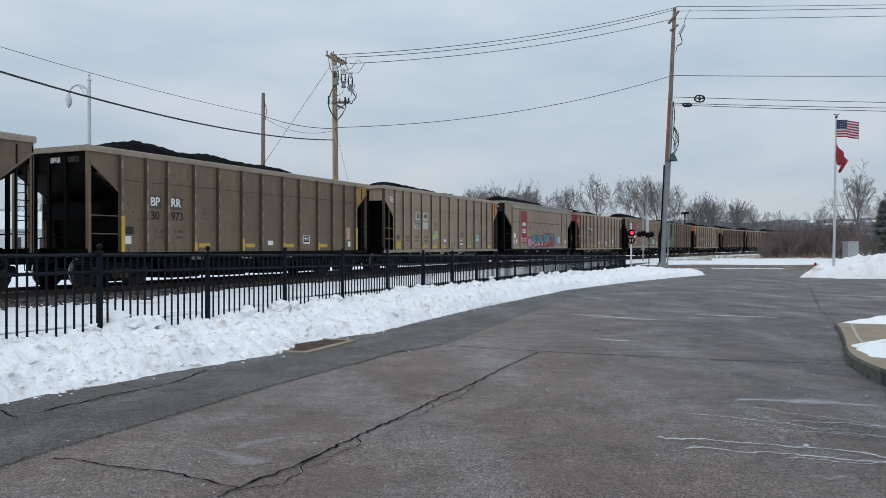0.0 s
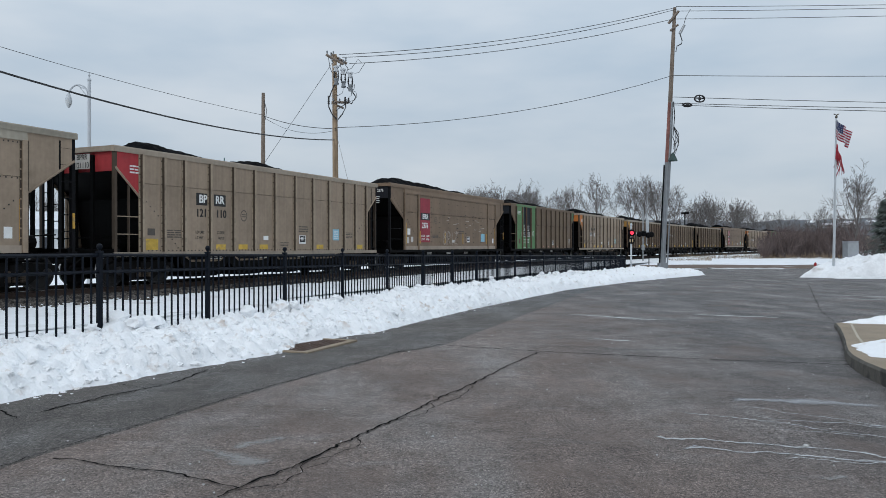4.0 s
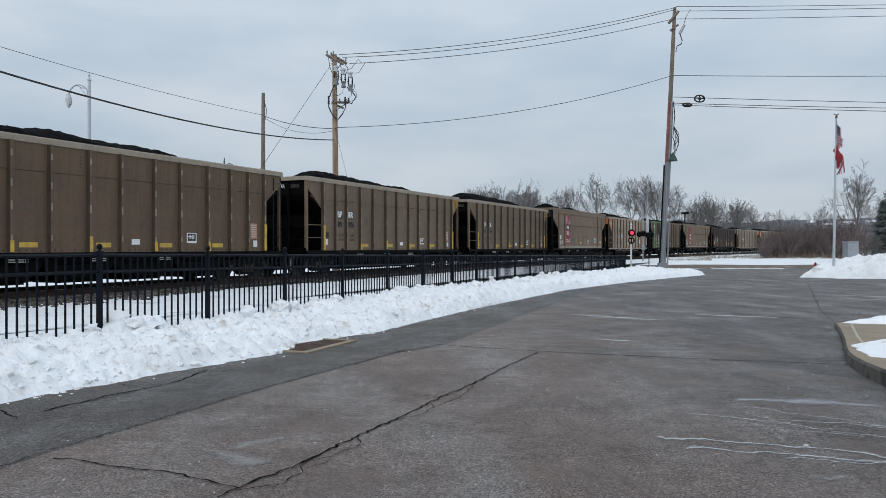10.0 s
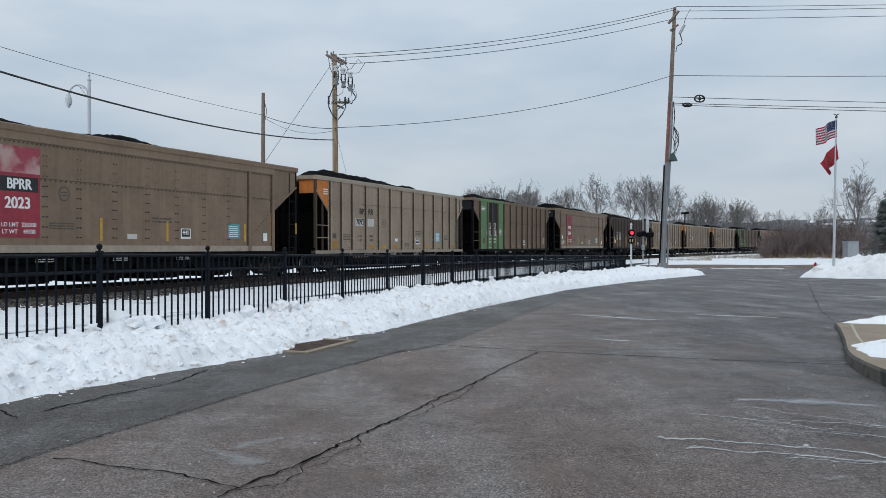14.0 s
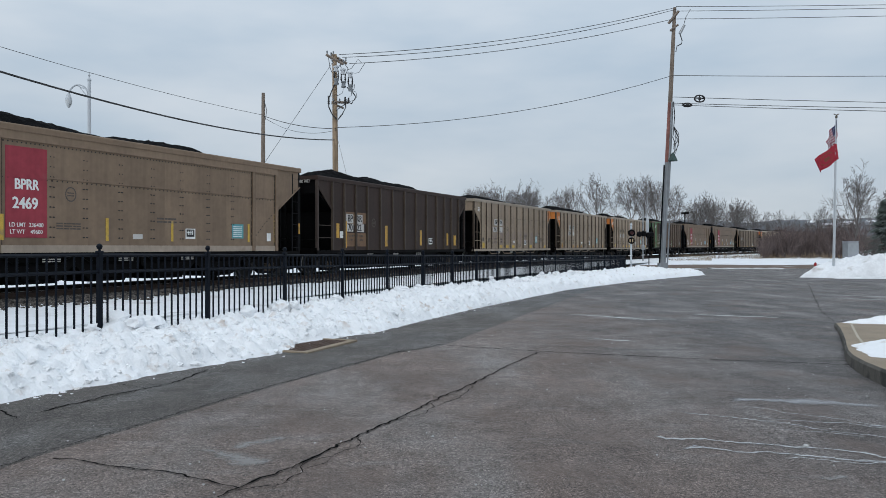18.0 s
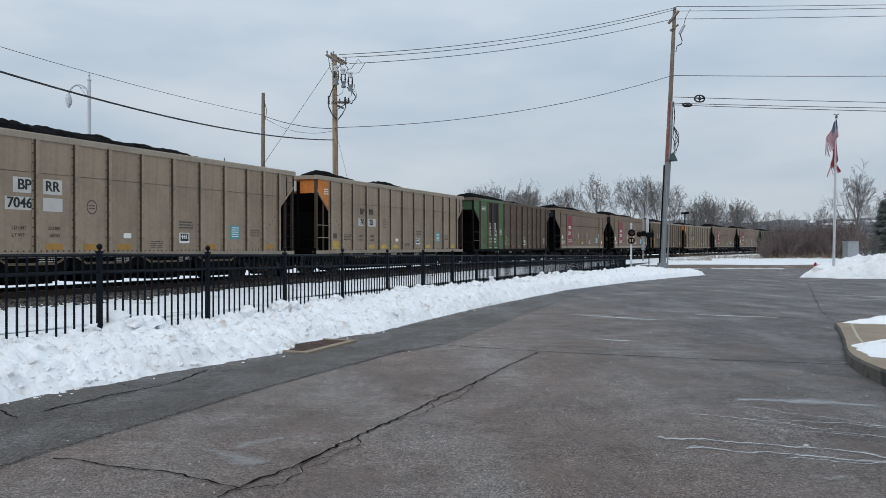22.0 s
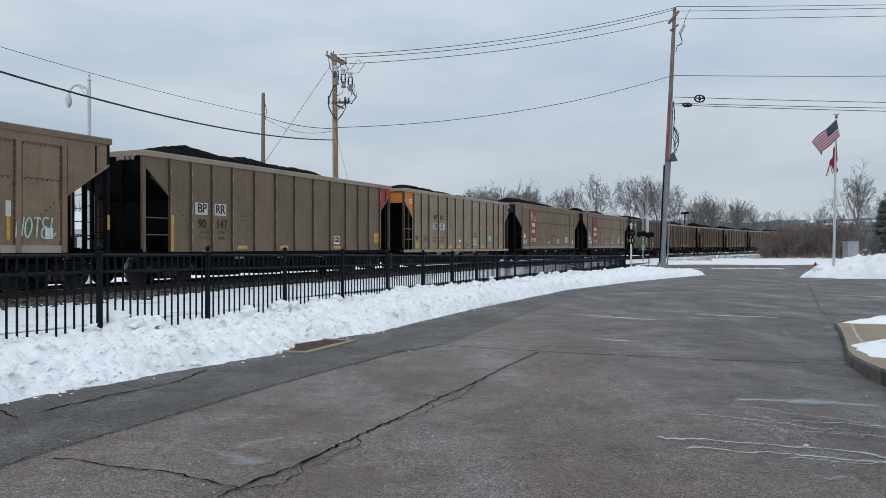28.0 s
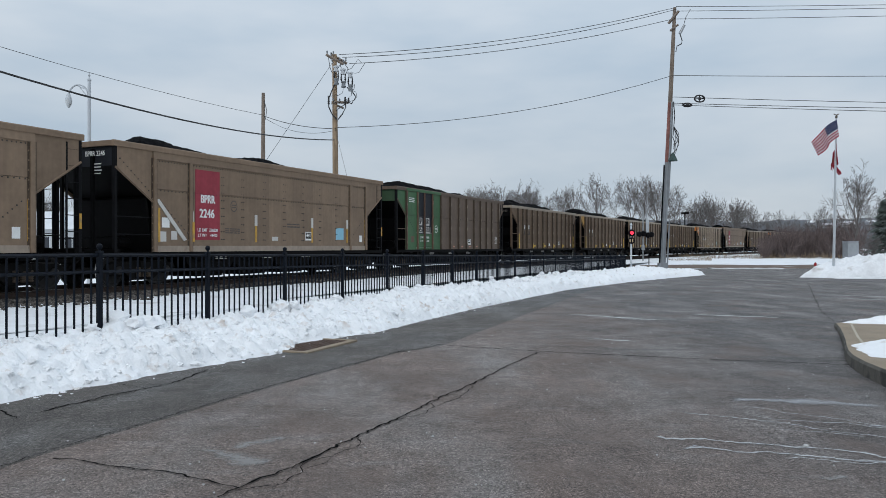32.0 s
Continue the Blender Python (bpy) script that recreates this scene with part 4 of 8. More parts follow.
def truck_parts(car, x, idx):
    bol = cached("bolster", lambda: mesh_bolster())
    truck = part("truck", bol, None, car, "black cast steel four-wheel truck", m=pose(x, 0, 0))
    sf, sp, ws = cached("sideframe", side_frame_mesh), cached("springs", spring_mesh), cached("wheelset", wheelset_mesh)
    for sgn in (-1, 1):
        part("side_frame", sf, None, truck, m=pose(0, sgn * 1.02, 0))
        part("spring", sp, None, truck, "rusty coil springs", m=pose(0, sgn * 1.13, 0))
    for dx in (-0.89, 0.89):
        w = part("wheelset", ws, None, truck, "steel wheels with bright treads", m=pose(dx, 0, 0.457))
        SPINNERS.append((w, idx, dx))


def mesh_bolster():
    bm = B()
    box(bm, -0.2, 0.2, -1.2, 1.2, 0.50, 0.72, 0.02)
    box(bm, -0.3, 0.3, -0.35, 0.35, 0.68, 0.85, 0.02)
    tube(bm, [(-0.45, -0.75, 0.45), (-0.45, 0.75, 0.45)], 0.05, n=6)
    tube(bm, [(0.45, -0.75, 0.45), (0.45, 0.75, 0.45)], 0.05, n=6)
    return mesh_of("bolster", bm, TRUCK_STEEL)


def coupler_mesh():
    bm = B()
    box(bm, -0.75, 0.0, -0.09, 0.09, 0.70, 0.90, 0.02)
    box(bm, -0.72, -0.45, -0.17, 0.15, 0.67, 0.95, 0.04)
    tube(bm, [(-0.1, -0.35, 0.80), (-0.35, -0.36, 0.62), (-0.55, -0.3, 0.45), (-0.72, -0.2, 0.42)], 0.025, n=6)
    return mesh_of("coupler", bm, TRUCK_STEEL)


def bay_mesh(frame_mat):
    bm = B()
    for y0, y1 in ((-1.25, -0.12), (0.12, 1.25)):
        prism(bm, [(-1.12, 0.97), (1.12, 0.97), (1.10, 0.64), (0.66, 0.24), (-0.66, 0.24), (-1.10, 0.64)], y0, y1, "y", 0)
        box(bm, -0.62, 0.62, y0 + 0.05, y1 - 0.05, 0.19, 0.25, 0.0, 0)
    for sx in (-1, 1):
        tube(bm, [(sx * 1.12, -1.28, 0.95), (sx * 0.66, -1.28, 0.70)], 0.032, n=4, mi=1)
        box(bm, sx * 0.42 - 0.05, sx * 0.42 + 0.05, -1.33, -1.25, 0.34, 0.48, 0, 0)
    tube(bm, [(-0.68, -1.28, 0.70), (0.68, -1.28, 0.70)], 0.032, n=4, mi=1)
    tube(bm, [(-0.5, -1.29, 0.30), (0.5, -1.29, 0.30)], 0.03, n=4, mi=0)
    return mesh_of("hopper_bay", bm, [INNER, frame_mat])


def brake_wheel_mesh():
    bm = B()
    ring = [(0.02, 0.27 * math.cos(a), 0.27 * math.sin(a)) for a in [q * math.pi / 9 for q in range(19)]]
    tube(bm, ring, 0.018, n=5, cap=False)
    for q in range(0, 18, 3):
        tube(bm, [(0.0, 0, 0), ring[q]], 0.012, n=4)
    tube(bm, [(-0.15, 0, 0), (0.02, 0, 0)], 0.03, n=6)
    box(bm, -0.10, -0.02, -0.10, 0.10, -0.55, 0.10)
    tube(bm, [(-0.06, 0, -0.5), (-0.06, 0, -1.5)], 0.016, n=5)
    return mesh_of("brake_wheel", bm, BLACK)


def end_platform_mesh():
    bm = B()
    for k in range(6):
        box(bm, -0.02 + k * 0.055, 0.015 + k * 0.055, -1.25, 1.25, 1.00, 1.03)
    for y in (-1.2, -0.4, 0.4, 1.2):
        box(bm, -0.04, 0.30, y - 0.02, y + 0.02, 0.95, 1.0)
    tube(bm, [(0.05, -1.40, 0.95), (0.05, -1.44, 0.55), (0.05, -1.10, 0.55), (0.05, -1.10, 0.95)], 0.014, n=5)
    return mesh_of("end_platform", bm, BLACK)


def coal_mesh(seed, hl, peak, TOP):
    rnd = random.Random(seed * 5 + 2)
    nx, ny = 84, 18
    a, b = hl - 1.0, HW - 0.12
    vs = []
    j = lambda v: v * rnd.uniform(0.86, 1.08)
    prof = (0, 0.55, j(0.94), 1.0, j(0.93), j(0.90), j(0.90), j(0.86), j(0.80), 0.50, 0)
    for i in range(nx + 1):
        x = -a + 2 * a * i / nx
        along = float(np.interp(x / a, (-1, -0.95, -0.82, -0.65, -0.45, -0.2, 0.08, 0.3, 0.48, 0.64, 0.9), prof))
        for j in range(ny + 1):
            y = -b + 2 * b * j / ny
            side = max(0.0, 1 - (abs(y) / b) ** 2.0) ** 0.85
            z = TOP - 0.40 + (0.40 + peak) * along * side
            q = Vector((x, y, seed * 3.7))
            z += 0.07 * noise.noise(q * 0.9) + 0.06 * noise.noise(q * 2.1) + 0.045 * noise.noise(q * 4.5) + 0.03 * noise.noise(q * 11)
            vs.append((x, y, z))
    m = bpy.data.meshes.new("coal_load")
    m.from_pydata(vs, [], [(i * (ny + 1) + j, (i + 1) * (ny + 1) + j, (i + 1) * (ny + 1) + j + 1, i * (ny + 1) + j + 1) for i in range(nx) for j in range(ny)])
    m.materials.append(COAL)
    return m


def ladder_mesh(width, z0, z1, n, material, axis="x"):
    bm = B()
    for u in (0, width):
        p = (u, 0) if axis == "x" else (0, u)
        box(bm, p[0] - 0.022, p[0] + 0.022, p[1] - 0.022, p[1] + 0.022, z0, z1)
    for k in range(n):
        z = z0 + 0.12 + (z1 - z0 - 0.3) * k / (n - 1)
        tube(bm, [(0, 0, z), (width, 0, z)] if axis == "x" else [(0, 0, z), (0, width, z)], 0.014, n=6)
    return mesh_of("ladder", bm, material)


TYPES = {
    # pitch over couplers, coupler overhang, side panels, rib width and depth, top, gusset length, its low and high ends, seam height
    "A": dict(L=16.166, o=0.794, n=12, rw=0.13, rd=0.12, top=3.88, gl=1.06, gz=2.66, gs=3.45, seam=3.02, bays=4),
    "B": dict(L=16.0, o=0.731, n=12, rw=0.13, rd=0.095, top=3.97, gl=0.98, gz=2.50, gs=3.37, seam=2.98, bays=4),
    "C": dict(L=16.094, o=0.523, n=9, rw=0.10, rd=0.05, top=4.12, gl=1.40, gz=2.46, gs=3.38, seam=2.85, bays=4),
    "D": dict(L=16.084, o=0.869, n=12, rw=0.085, rd=0.105, top=4.02, gl=0.95, gz=2.65, gs=3.43, seam=2.66, bays=4),
    "E": dict(L=16.098, o=0.648, n=12, rw=0.11, rd=0.075, top=3.96, gl=1.04, gz=2.66, gs=3.55, seam=2.55, bays=4),
}


# widths of the side panels from the front, in proportion
PANELS = {"A": (0.90, 0.80, 1.10, 1.07, 1.15, 1.03, 1.20, 1.02, 1.18, 1.04, 0.89, 0.85), "B": (0.82, 0.83, 1.11, 1.11, 1.06, 1.13, 1.20, 1.14, 1.10, 1.12, 0.86, 0.89), "C": (1,) * 9,
          "D": (1.20, 0.77, 0.94, 1.0, 1.2, 1.15, 1.1, 1.1, 1.0, 0.95, 0.9, 1.15), "E": (0.86, 0.89, 0.93, 1.11, 1.12, 1.12, 1.17, 1.13, 1.12, 0.95, 0.88, 0.92)}


def rib_places(ty, xi):
    w = PANELS[ty]
    return [-xi + 2 * xi * sum(w[:k]) / sum(w) for k in range(len(w) + 1)]


def body_mesh(ty, hl, color, end_color):
    """The tub behind the side panels: far side, floor, slope sheets and end plates."""
    p = TYPES[ty]
    TOP = p["top"]
    bm = B()
    xi = hl - p["gl"]
    box(bm, -xi, xi, HW - 0.03, HW + 0.02, SILL, TOP - CHORD_H, mi=0)
    for k in range(p["n"] + 1):
        x = -xi + 2 * xi * k / p["n"]
        box(bm, x - 0.05, x + 0.05, HW + 0.02, HW + 0.09, SILL, TOP - CHORD_H, mi=0)
    for sx in (-1, 1):
        prism(bm, [(sx * hl, TOP - CHORD_H), (sx * xi, TOP - CHORD_H), (sx * xi, p["gz"]), (sx * hl, p["gs"])][::sx], HW - 0.03, HW + 0.02, "y", 0)
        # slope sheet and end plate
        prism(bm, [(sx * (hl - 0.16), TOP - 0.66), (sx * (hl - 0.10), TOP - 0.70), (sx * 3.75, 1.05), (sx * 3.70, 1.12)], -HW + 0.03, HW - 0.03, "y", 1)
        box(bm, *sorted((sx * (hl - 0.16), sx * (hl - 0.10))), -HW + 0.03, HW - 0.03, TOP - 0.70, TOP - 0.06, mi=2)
        # bolster web up to the slope sheet, with a reservoir and rods before it
        prism(bm, [(sx * (hl - 1.50), 0.95), (sx * (hl - 1.44), 0.95), (sx * (hl - 1.20), 2.55), (sx * (hl - 1.26), 2.62)], -HW + 0.06, HW - 0.06, "y", 1)
        tube(bm, [(sx * (hl - 0.5), -HW + 0.1, 1.45), (sx * (hl - 0.5), HW - 0.1, 1.38)], 0.02, n=5, mi=1)
        if ty == "A":
            box(bm, *sorted((sx * (hl - 1.1), sx * (hl - 0.75))), -1.1, 1.2, 1.92, 2.38, mi=1)
        tube(bm, [(sx * (hl - 0.25), 0.9, 1.0), (sx * (hl - 0.25), 0.9, TOP - 0.7)], 0.03, n=4, mi=1)
        tube(bm, [(sx * (hl - 0.25), 1.25, 1.0), (sx * (hl - 0.25), 1.25, TOP - 0.5)], 0.03, n=4, mi=1)
        for z in (1.4, 1.9, 2.4, 2.9):
            tube(bm, [(sx * (hl - 0.25), 0.9, z), (sx * (hl - 0.25), 1.25, z)], 0.014, n=4, mi=1)
        # platform over the truck
        box(bm, *sorted((sx * (hl - 3.4), sx * hl)), -0.35, 0.35, 0.80, 1.12, mi=1)
        box(bm, *sorted((sx * (hl - 0.22), sx * hl)), -HW, HW, SILL - 0.16, SILL + 0.10, mi=1)
        box(bm, *sorted((sx * (hl - 1.75), sx * (hl - 1.45))), -HW + 0.02, HW - 0.02, 0.82, 1.02, mi=1)
        # brake gear in the end bay
        lathe(bm, [(0.17, -0.2), (0.19, -0.1), (0.19, 0.1), (0.17, 0.2)], (sx * (hl - 0.9), -0.8, 1.25), 10, "x", 1)
    box(bm, -hl, hl, -0.16, 0.16, 0.70, 0.98, mi=1)
    # brake rigging and pipes along the centre sill
    box(bm, -hl + 2.6, hl - 2.6, -0.10, 0.10, 0.36, 0.70, mi=1)
    tube(bm, [(-hl + 0.5, -0.95, 0.78), (hl - 0.5, -0.95, 0.78)], 0.03, n=5, mi=1)
    box(bm, -xi, xi, -HW + 0.02, HW - 0.03, SILL + 0.0, SILL + 0.05, mi=1)
    bmesh.ops.recalc_face_normals(bm, faces=bm.faces)
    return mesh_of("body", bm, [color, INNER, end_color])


def rivet_mesh(color):
    bm = B()
    for r in range(9):
        for dx in (-0.05, 0.05):
            z = 1.38 + r * 0.255
            lathe(bm, [(0.019, FACE + 0.004), (0.016, FACE - 0.014)], (dx, 0, z), 6, "y")
            box(bm, dx - 0.035, dx + 0.035, FACE - 0.005, FACE, z - 0.012, z + 0.012)
    return mesh_of("rivet_row", bm, color)


def dots_mesh(name, pts, material):
    bm = B()
    for x, z in pts:
        box(bm, x - 0.016, x + 0.016, FACE - 0.012, FACE + 0.002, z - 0.016, z + 0.016)
    return mesh_of(name, bm, material)


def build_car(idx, ty, spec):
    p = dict(TYPES[ty])
    TOP = p["top"]
    hl = round(p["L"] / 2 - p["o"], 3)
    n, xi = p["n"], round(hl - p["gl"], 3)
    color = spec["color"]
    front, rear = spec.get("front", color), spec.get("rear", color)
    endc = spec.get("end", INNER)
    chord = spec.get("chord", color)
    rib_c = spec.get("rib", color)
    car = thing("hopper_car", spec["label"], "railway wagon", "cars of the coal train")
    part("body", cached(("body", ty, hl, color.name, endc.name), lambda: body_mesh(ty, hl, color, endc)), None, car)
    rx = rib_places(ty, xi)
    zt = TOP - CHORD_H
    # side panels, two plates high
    for k in range(n):
        c = spec.get("panels", {}).get(k, color)

        pw = round(rx[k + 1] - rx[k], 3)

        def panel(c=c, pw=pw):
            bm = B()
            if ty == "E":
                box(bm, 0, pw, -HW - 0.026, -HW + 0.02, SILL, zt)
            else:
                box(bm, 0, pw, -HW - 0.026, -HW + 0.02, SILL, p["seam"] - 0.010)
                box(bm, 0, pw, -HW - 0.032, -HW + 0.02, p["seam"] + 0.002, zt)
            return mesh_of("side_panel", bm, c)
        part("side_panel", cached(("panel", ty, pw, c.name), panel), None, car, m=pose(rx[k], 0, 0))

    def rib(c=rib_c):
        bm = B()
        w, d = p["rw"] / 2, p["rd"]
        prism(bm, [(-w, -HW - 0.02), (-w * 0.72, -HW - 0.02 - d), (w * 0.72, -HW - 0.02 - d), (w, -HW - 0.02)], SILL + 0.01, zt, "z")
        bm.faces.ensure_lookup_table()
        # side faces, and the strip beside some ribs, carry painted shade
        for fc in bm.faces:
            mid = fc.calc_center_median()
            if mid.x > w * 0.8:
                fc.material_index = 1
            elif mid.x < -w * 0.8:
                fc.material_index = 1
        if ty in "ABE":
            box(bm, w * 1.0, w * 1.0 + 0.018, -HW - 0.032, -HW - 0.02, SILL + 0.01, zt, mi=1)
        # worn bright edges
        rw = random.Random(len(c.name))
        z = SILL + 0.3
        while z < zt - 0.3:
            h = rw.uniform(0.05, 0.22)
            box(bm, -w * 0.6, w * 0.2, -HW - 0.023 - d, -HW - 0.02 - d, z, z + h, mi=2)
            z += h + rw.uniform(0.2, 0.7)
        if ty == "B":
            box(bm, -w - 0.05, -w, -HW - 0.045, -HW - 0.02, SILL + 0.01, zt)
        if ty in "BE":
            for r in range(12):
                z = SILL + 0.15 + r * 0.23
                box(bm, -w - 0.04, -w - 0.012, -HW - 0.055, -HW - 0.03, z, z + 0.03, mi=1)
        return mesh_of("rib", bm, [c, SHADE_GRIME if c not in (GREEN, GREEN_SOFT, GREEN_AGED, NAVY) else RUST, RIB_WORN if c not in (NAVY, BROWN_RIB) else c])
    if ty != "C":
        for k in range(n + 1):
            c = spec.get("ribs", {}).get(k, rib_c)
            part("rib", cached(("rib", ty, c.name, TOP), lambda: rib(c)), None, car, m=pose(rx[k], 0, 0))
    else:
        rv = cached(("rivets", color.name), lambda: rivet_mesh(LETTER_DARK))
        for k in range(6):
            tagged(part("rivet_row", rv, None, car, m=pose(-hl + 5.40 + 1.165 * k, 0, 0)), kind="stuff")
        tagged(part("rivet_row", rv, None, car, m=pose(-hl + 4.40, 0, 0)), kind="stuff")
        for x in (-xi + 0.07, xi - 0.07, -hl + 2.93, hl - 2.75):
            def strap():
                bm = B()
                box(bm, -0.07, 0.07, -HW - 0.085, -HW - 0.02, SILL, zt - 0.2, 0.01)
                for r in range(11):
                    box(bm, -0.115, -0.085, -HW - 0.05, -HW - 0.03, SILL + 0.1 + r * 0.24, SILL + 0.14 + r * 0.24)
                # dark edges of the post: grime with its shade painted in
                for u in (-0.12, 0.07):
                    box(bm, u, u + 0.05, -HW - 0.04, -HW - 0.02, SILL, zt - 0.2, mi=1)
                return mesh_of("side_post", bm, [rib_c, SHADE_GRIME])
            part("side_post", cached(("strap", rib_c.name), strap), None, car, m=pose(x, 0, 0))
        tagged(part("rivet_line", cached(("riv_h", hl), lambda: dots_mesh("rivet_line", [(-xi + 0.12 * k, zt - 0.27) for k in range(int(2 * xi / 0.12))] + [(-xi + 0.15 * k, p["seam"] - 0.04) for k in range(int(2 * xi / 0.15))], LETTER_DARK)), None, car), kind="stuff")

        def strip_top():
            bm = B()
            prism(bm, [(-HW - 0.04, zt - 0.22), (-HW - 0.075, zt - 0.22), (-HW - 0.05, zt), (-HW - 0.03, zt)], -xi, xi, "x")
            return mesh_of("top_plate", bm, chord)
        part("top_plate", cached(("tp", hl, chord.name), strip_top), None, car)
        part("side_sill_plate", box_mesh("side_sill_plate", (-xi, xi, -HW - 0.05, -HW - 0.02, SILL, SILL + 0.185), SILL_TAN), None, car, "pale scuffed sill plate")
    part("brake_wheel", cached("brake_wheel", brake_wheel_mesh), None, car, "round hand-brake wheel on the car's end", m=pose(hl + 0.03, 0.55, 2.55))
    part("end_platform", cached("end_platform", end_platform_mesh), None, car, "black grating platform over the coupler", m=pose(hl, 0, 0))
    # chords, sills, posts
    for sgn, nm in ((-1, "top_chord"), (1, "top_chord")):
        def tc():
            bm = B()
            y = sgn * HW
            prism(bm, [(y - 0.07, zt), (y - 0.075, TOP - 0.03), (y - 0.04, TOP), (y + 0.04, TOP), (y + 0.075, TOP - 0.03), (y + 0.07, zt)], -hl - 0.03, hl + 0.03, "x")
            return mesh_of("top_chord", bm, chord)
        part(nm, cached(("chord", hl, sgn, chord.name), tc), None, car)
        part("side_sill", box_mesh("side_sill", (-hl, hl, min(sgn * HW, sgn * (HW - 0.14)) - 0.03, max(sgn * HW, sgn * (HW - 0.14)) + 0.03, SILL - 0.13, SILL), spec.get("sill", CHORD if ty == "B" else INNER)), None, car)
    if "chord_lead" in spec:
        part("chord_cap", box_mesh("chord_cap", (round(rx[0], 3), round(rx[4], 3), -HW - 0.082, -HW - 0.072, zt + 0.005, TOP - 0.03), spec["chord_lead"]), None, car, "green painted stretch of the top chord")
    for sx, c in ((-1, front), (1, rear)):
        def gus():
            bm = B()
            pts = [(sx * (hl - 0.02), zt), (sx * xi, zt), (sx * xi, p["gz"]), (sx * (hl - 0.02), p["gs"])]
            prism(bm, pts, -HW - 0.022, -HW + 0.02, "y")
            bmesh.ops.recalc_face_normals(bm, faces=bm.faces)
            return mesh_of("corner_gusset", bm, c)
        part("corner_gusset", cached(("gus", ty, hl, sx, c.name), gus), None, car, spec.get("front_label" if sx < 0 else "rear_label", ""))
        part("end_beam", box_mesh("end_beam", (min(sx * (hl - 0.1), sx * hl), max(sx * (hl - 0.1), sx * hl), -HW - 0.05, HW + 0.05, zt + 0.02, TOP), chord), None, car)
        pc = spec.get("post", rib_c)
        for y in (-HW + 0.03, HW - 0.03):
            part("corner_post", box_mesh("corner_post", (-0.05, 0.05, -0.06, 0.06, SILL, zt), SHADE_GRIME if ty == "B" else pc, 0.01), None, car, m=pose(sx * (hl - 0.06), y, 0))
        for y in (-0.62, 0.05, 0.62):
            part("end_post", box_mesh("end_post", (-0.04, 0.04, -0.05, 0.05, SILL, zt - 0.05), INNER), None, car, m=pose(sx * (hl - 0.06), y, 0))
        if ty == "B":
            part("end_post", box_mesh("end_post", (-0.025, 0.025, -0.03, 0.03, SILL, 2.9), SHADE_GRIME), None, car, m=pose(sx * (hl - p["gl"] * 0.55), -HW + 0.02, 0))

        def edge():
            bm = B()
            tube(bm, [(sx * (hl - 0.04), -HW - 0.03, p["gs"]), (sx * xi, -HW - 0.03, p["gz"])], 0.035, n=4)
            return mesh_of("gusset_edge", bm, rib_c)
        part("gusset_edge", cached(("edge", ty, hl, sx, rib_c.name), edge), None, car)
        truck_parts(car, sx * (hl - 1.42), idx)
        part("coupler", cached("coupler", coupler_mesh), None, car, m=pose(sx * (hl + 0.02), 0, 0, 0, 0, 0 if sx < 0 else 180))
    lad = cached(("ladder", "end", ty), lambda: ladder_mesh(0.42, SILL, TOP - 0.25, 7, BLACK))
    part("ladder", lad, None, car, "black steel ladder", m=pose(hl - 0.47, -HW - 0.01, 0))
    part("ladder", cached(("ladder", "far", ty), lambda: ladder_mesh(0.42, SILL, TOP - 0.25, 7, BLACK, "y")), None, car, m=pose(-hl + 0.02, HW - 0.55, 0))

    def grab():
        bm = B()
        tube(bm, [(-hl + 0.06, -HW, 0), (-xi, -HW, 0)], 0.016, n=6)
        return mesh_of("grab_iron", bm, BLACK if ty == "C" else rib_c)
    for z in (1.5, 2.0):
        part("grab_iron", cached(("grab", ty, hl, rib_c.name), grab), None, car, m=pose(0, 0, z))
    fm = TAN if ty == "B" else INNER
    for k in range(p["bays"]):
        part("hopper_bay", cached(("bay", fm.name), lambda: bay_mesh(fm)), None, car, m=pose((k - (p["bays"] - 1) / 2) * 2.25, 0, 0))
    for k in (0, 1, 2):
        bars(car, -3.0 + k * 2.4, 0.80, 0.55, 2, 0.03, PLATE_GREY, seed=30 + k, y=-1.36)
    sd = idx % 7
    coal_h = (0.74, 0.70, 0.62, 0.72, 0.60, 0.74, 0.66)[sd] * {"A": 0.80, "B": 0.65, "C": 0.66, "D": 0.62, "E": 0.82}[ty]
    part("coal_load", cached(("coal", sd, ty), lambda: coal_mesh(sd, hl, coal_h, TOP)), None, car, "heaped black coal", smooth=False)
    decorate(car, ty, hl, xi, rx, spec)
    return car


def end_bars():
    rnd = random.Random(4)
    bm = B()
    for r in range(4):
        w = rnd.uniform(0.3, 0.5)
        box(bm, -0.01, 0.0, -w / 2, w / 2, -r * 0.09 - 0.03, -r * 0.09)
    return mesh_of("stencil_text", bm, WHITE)


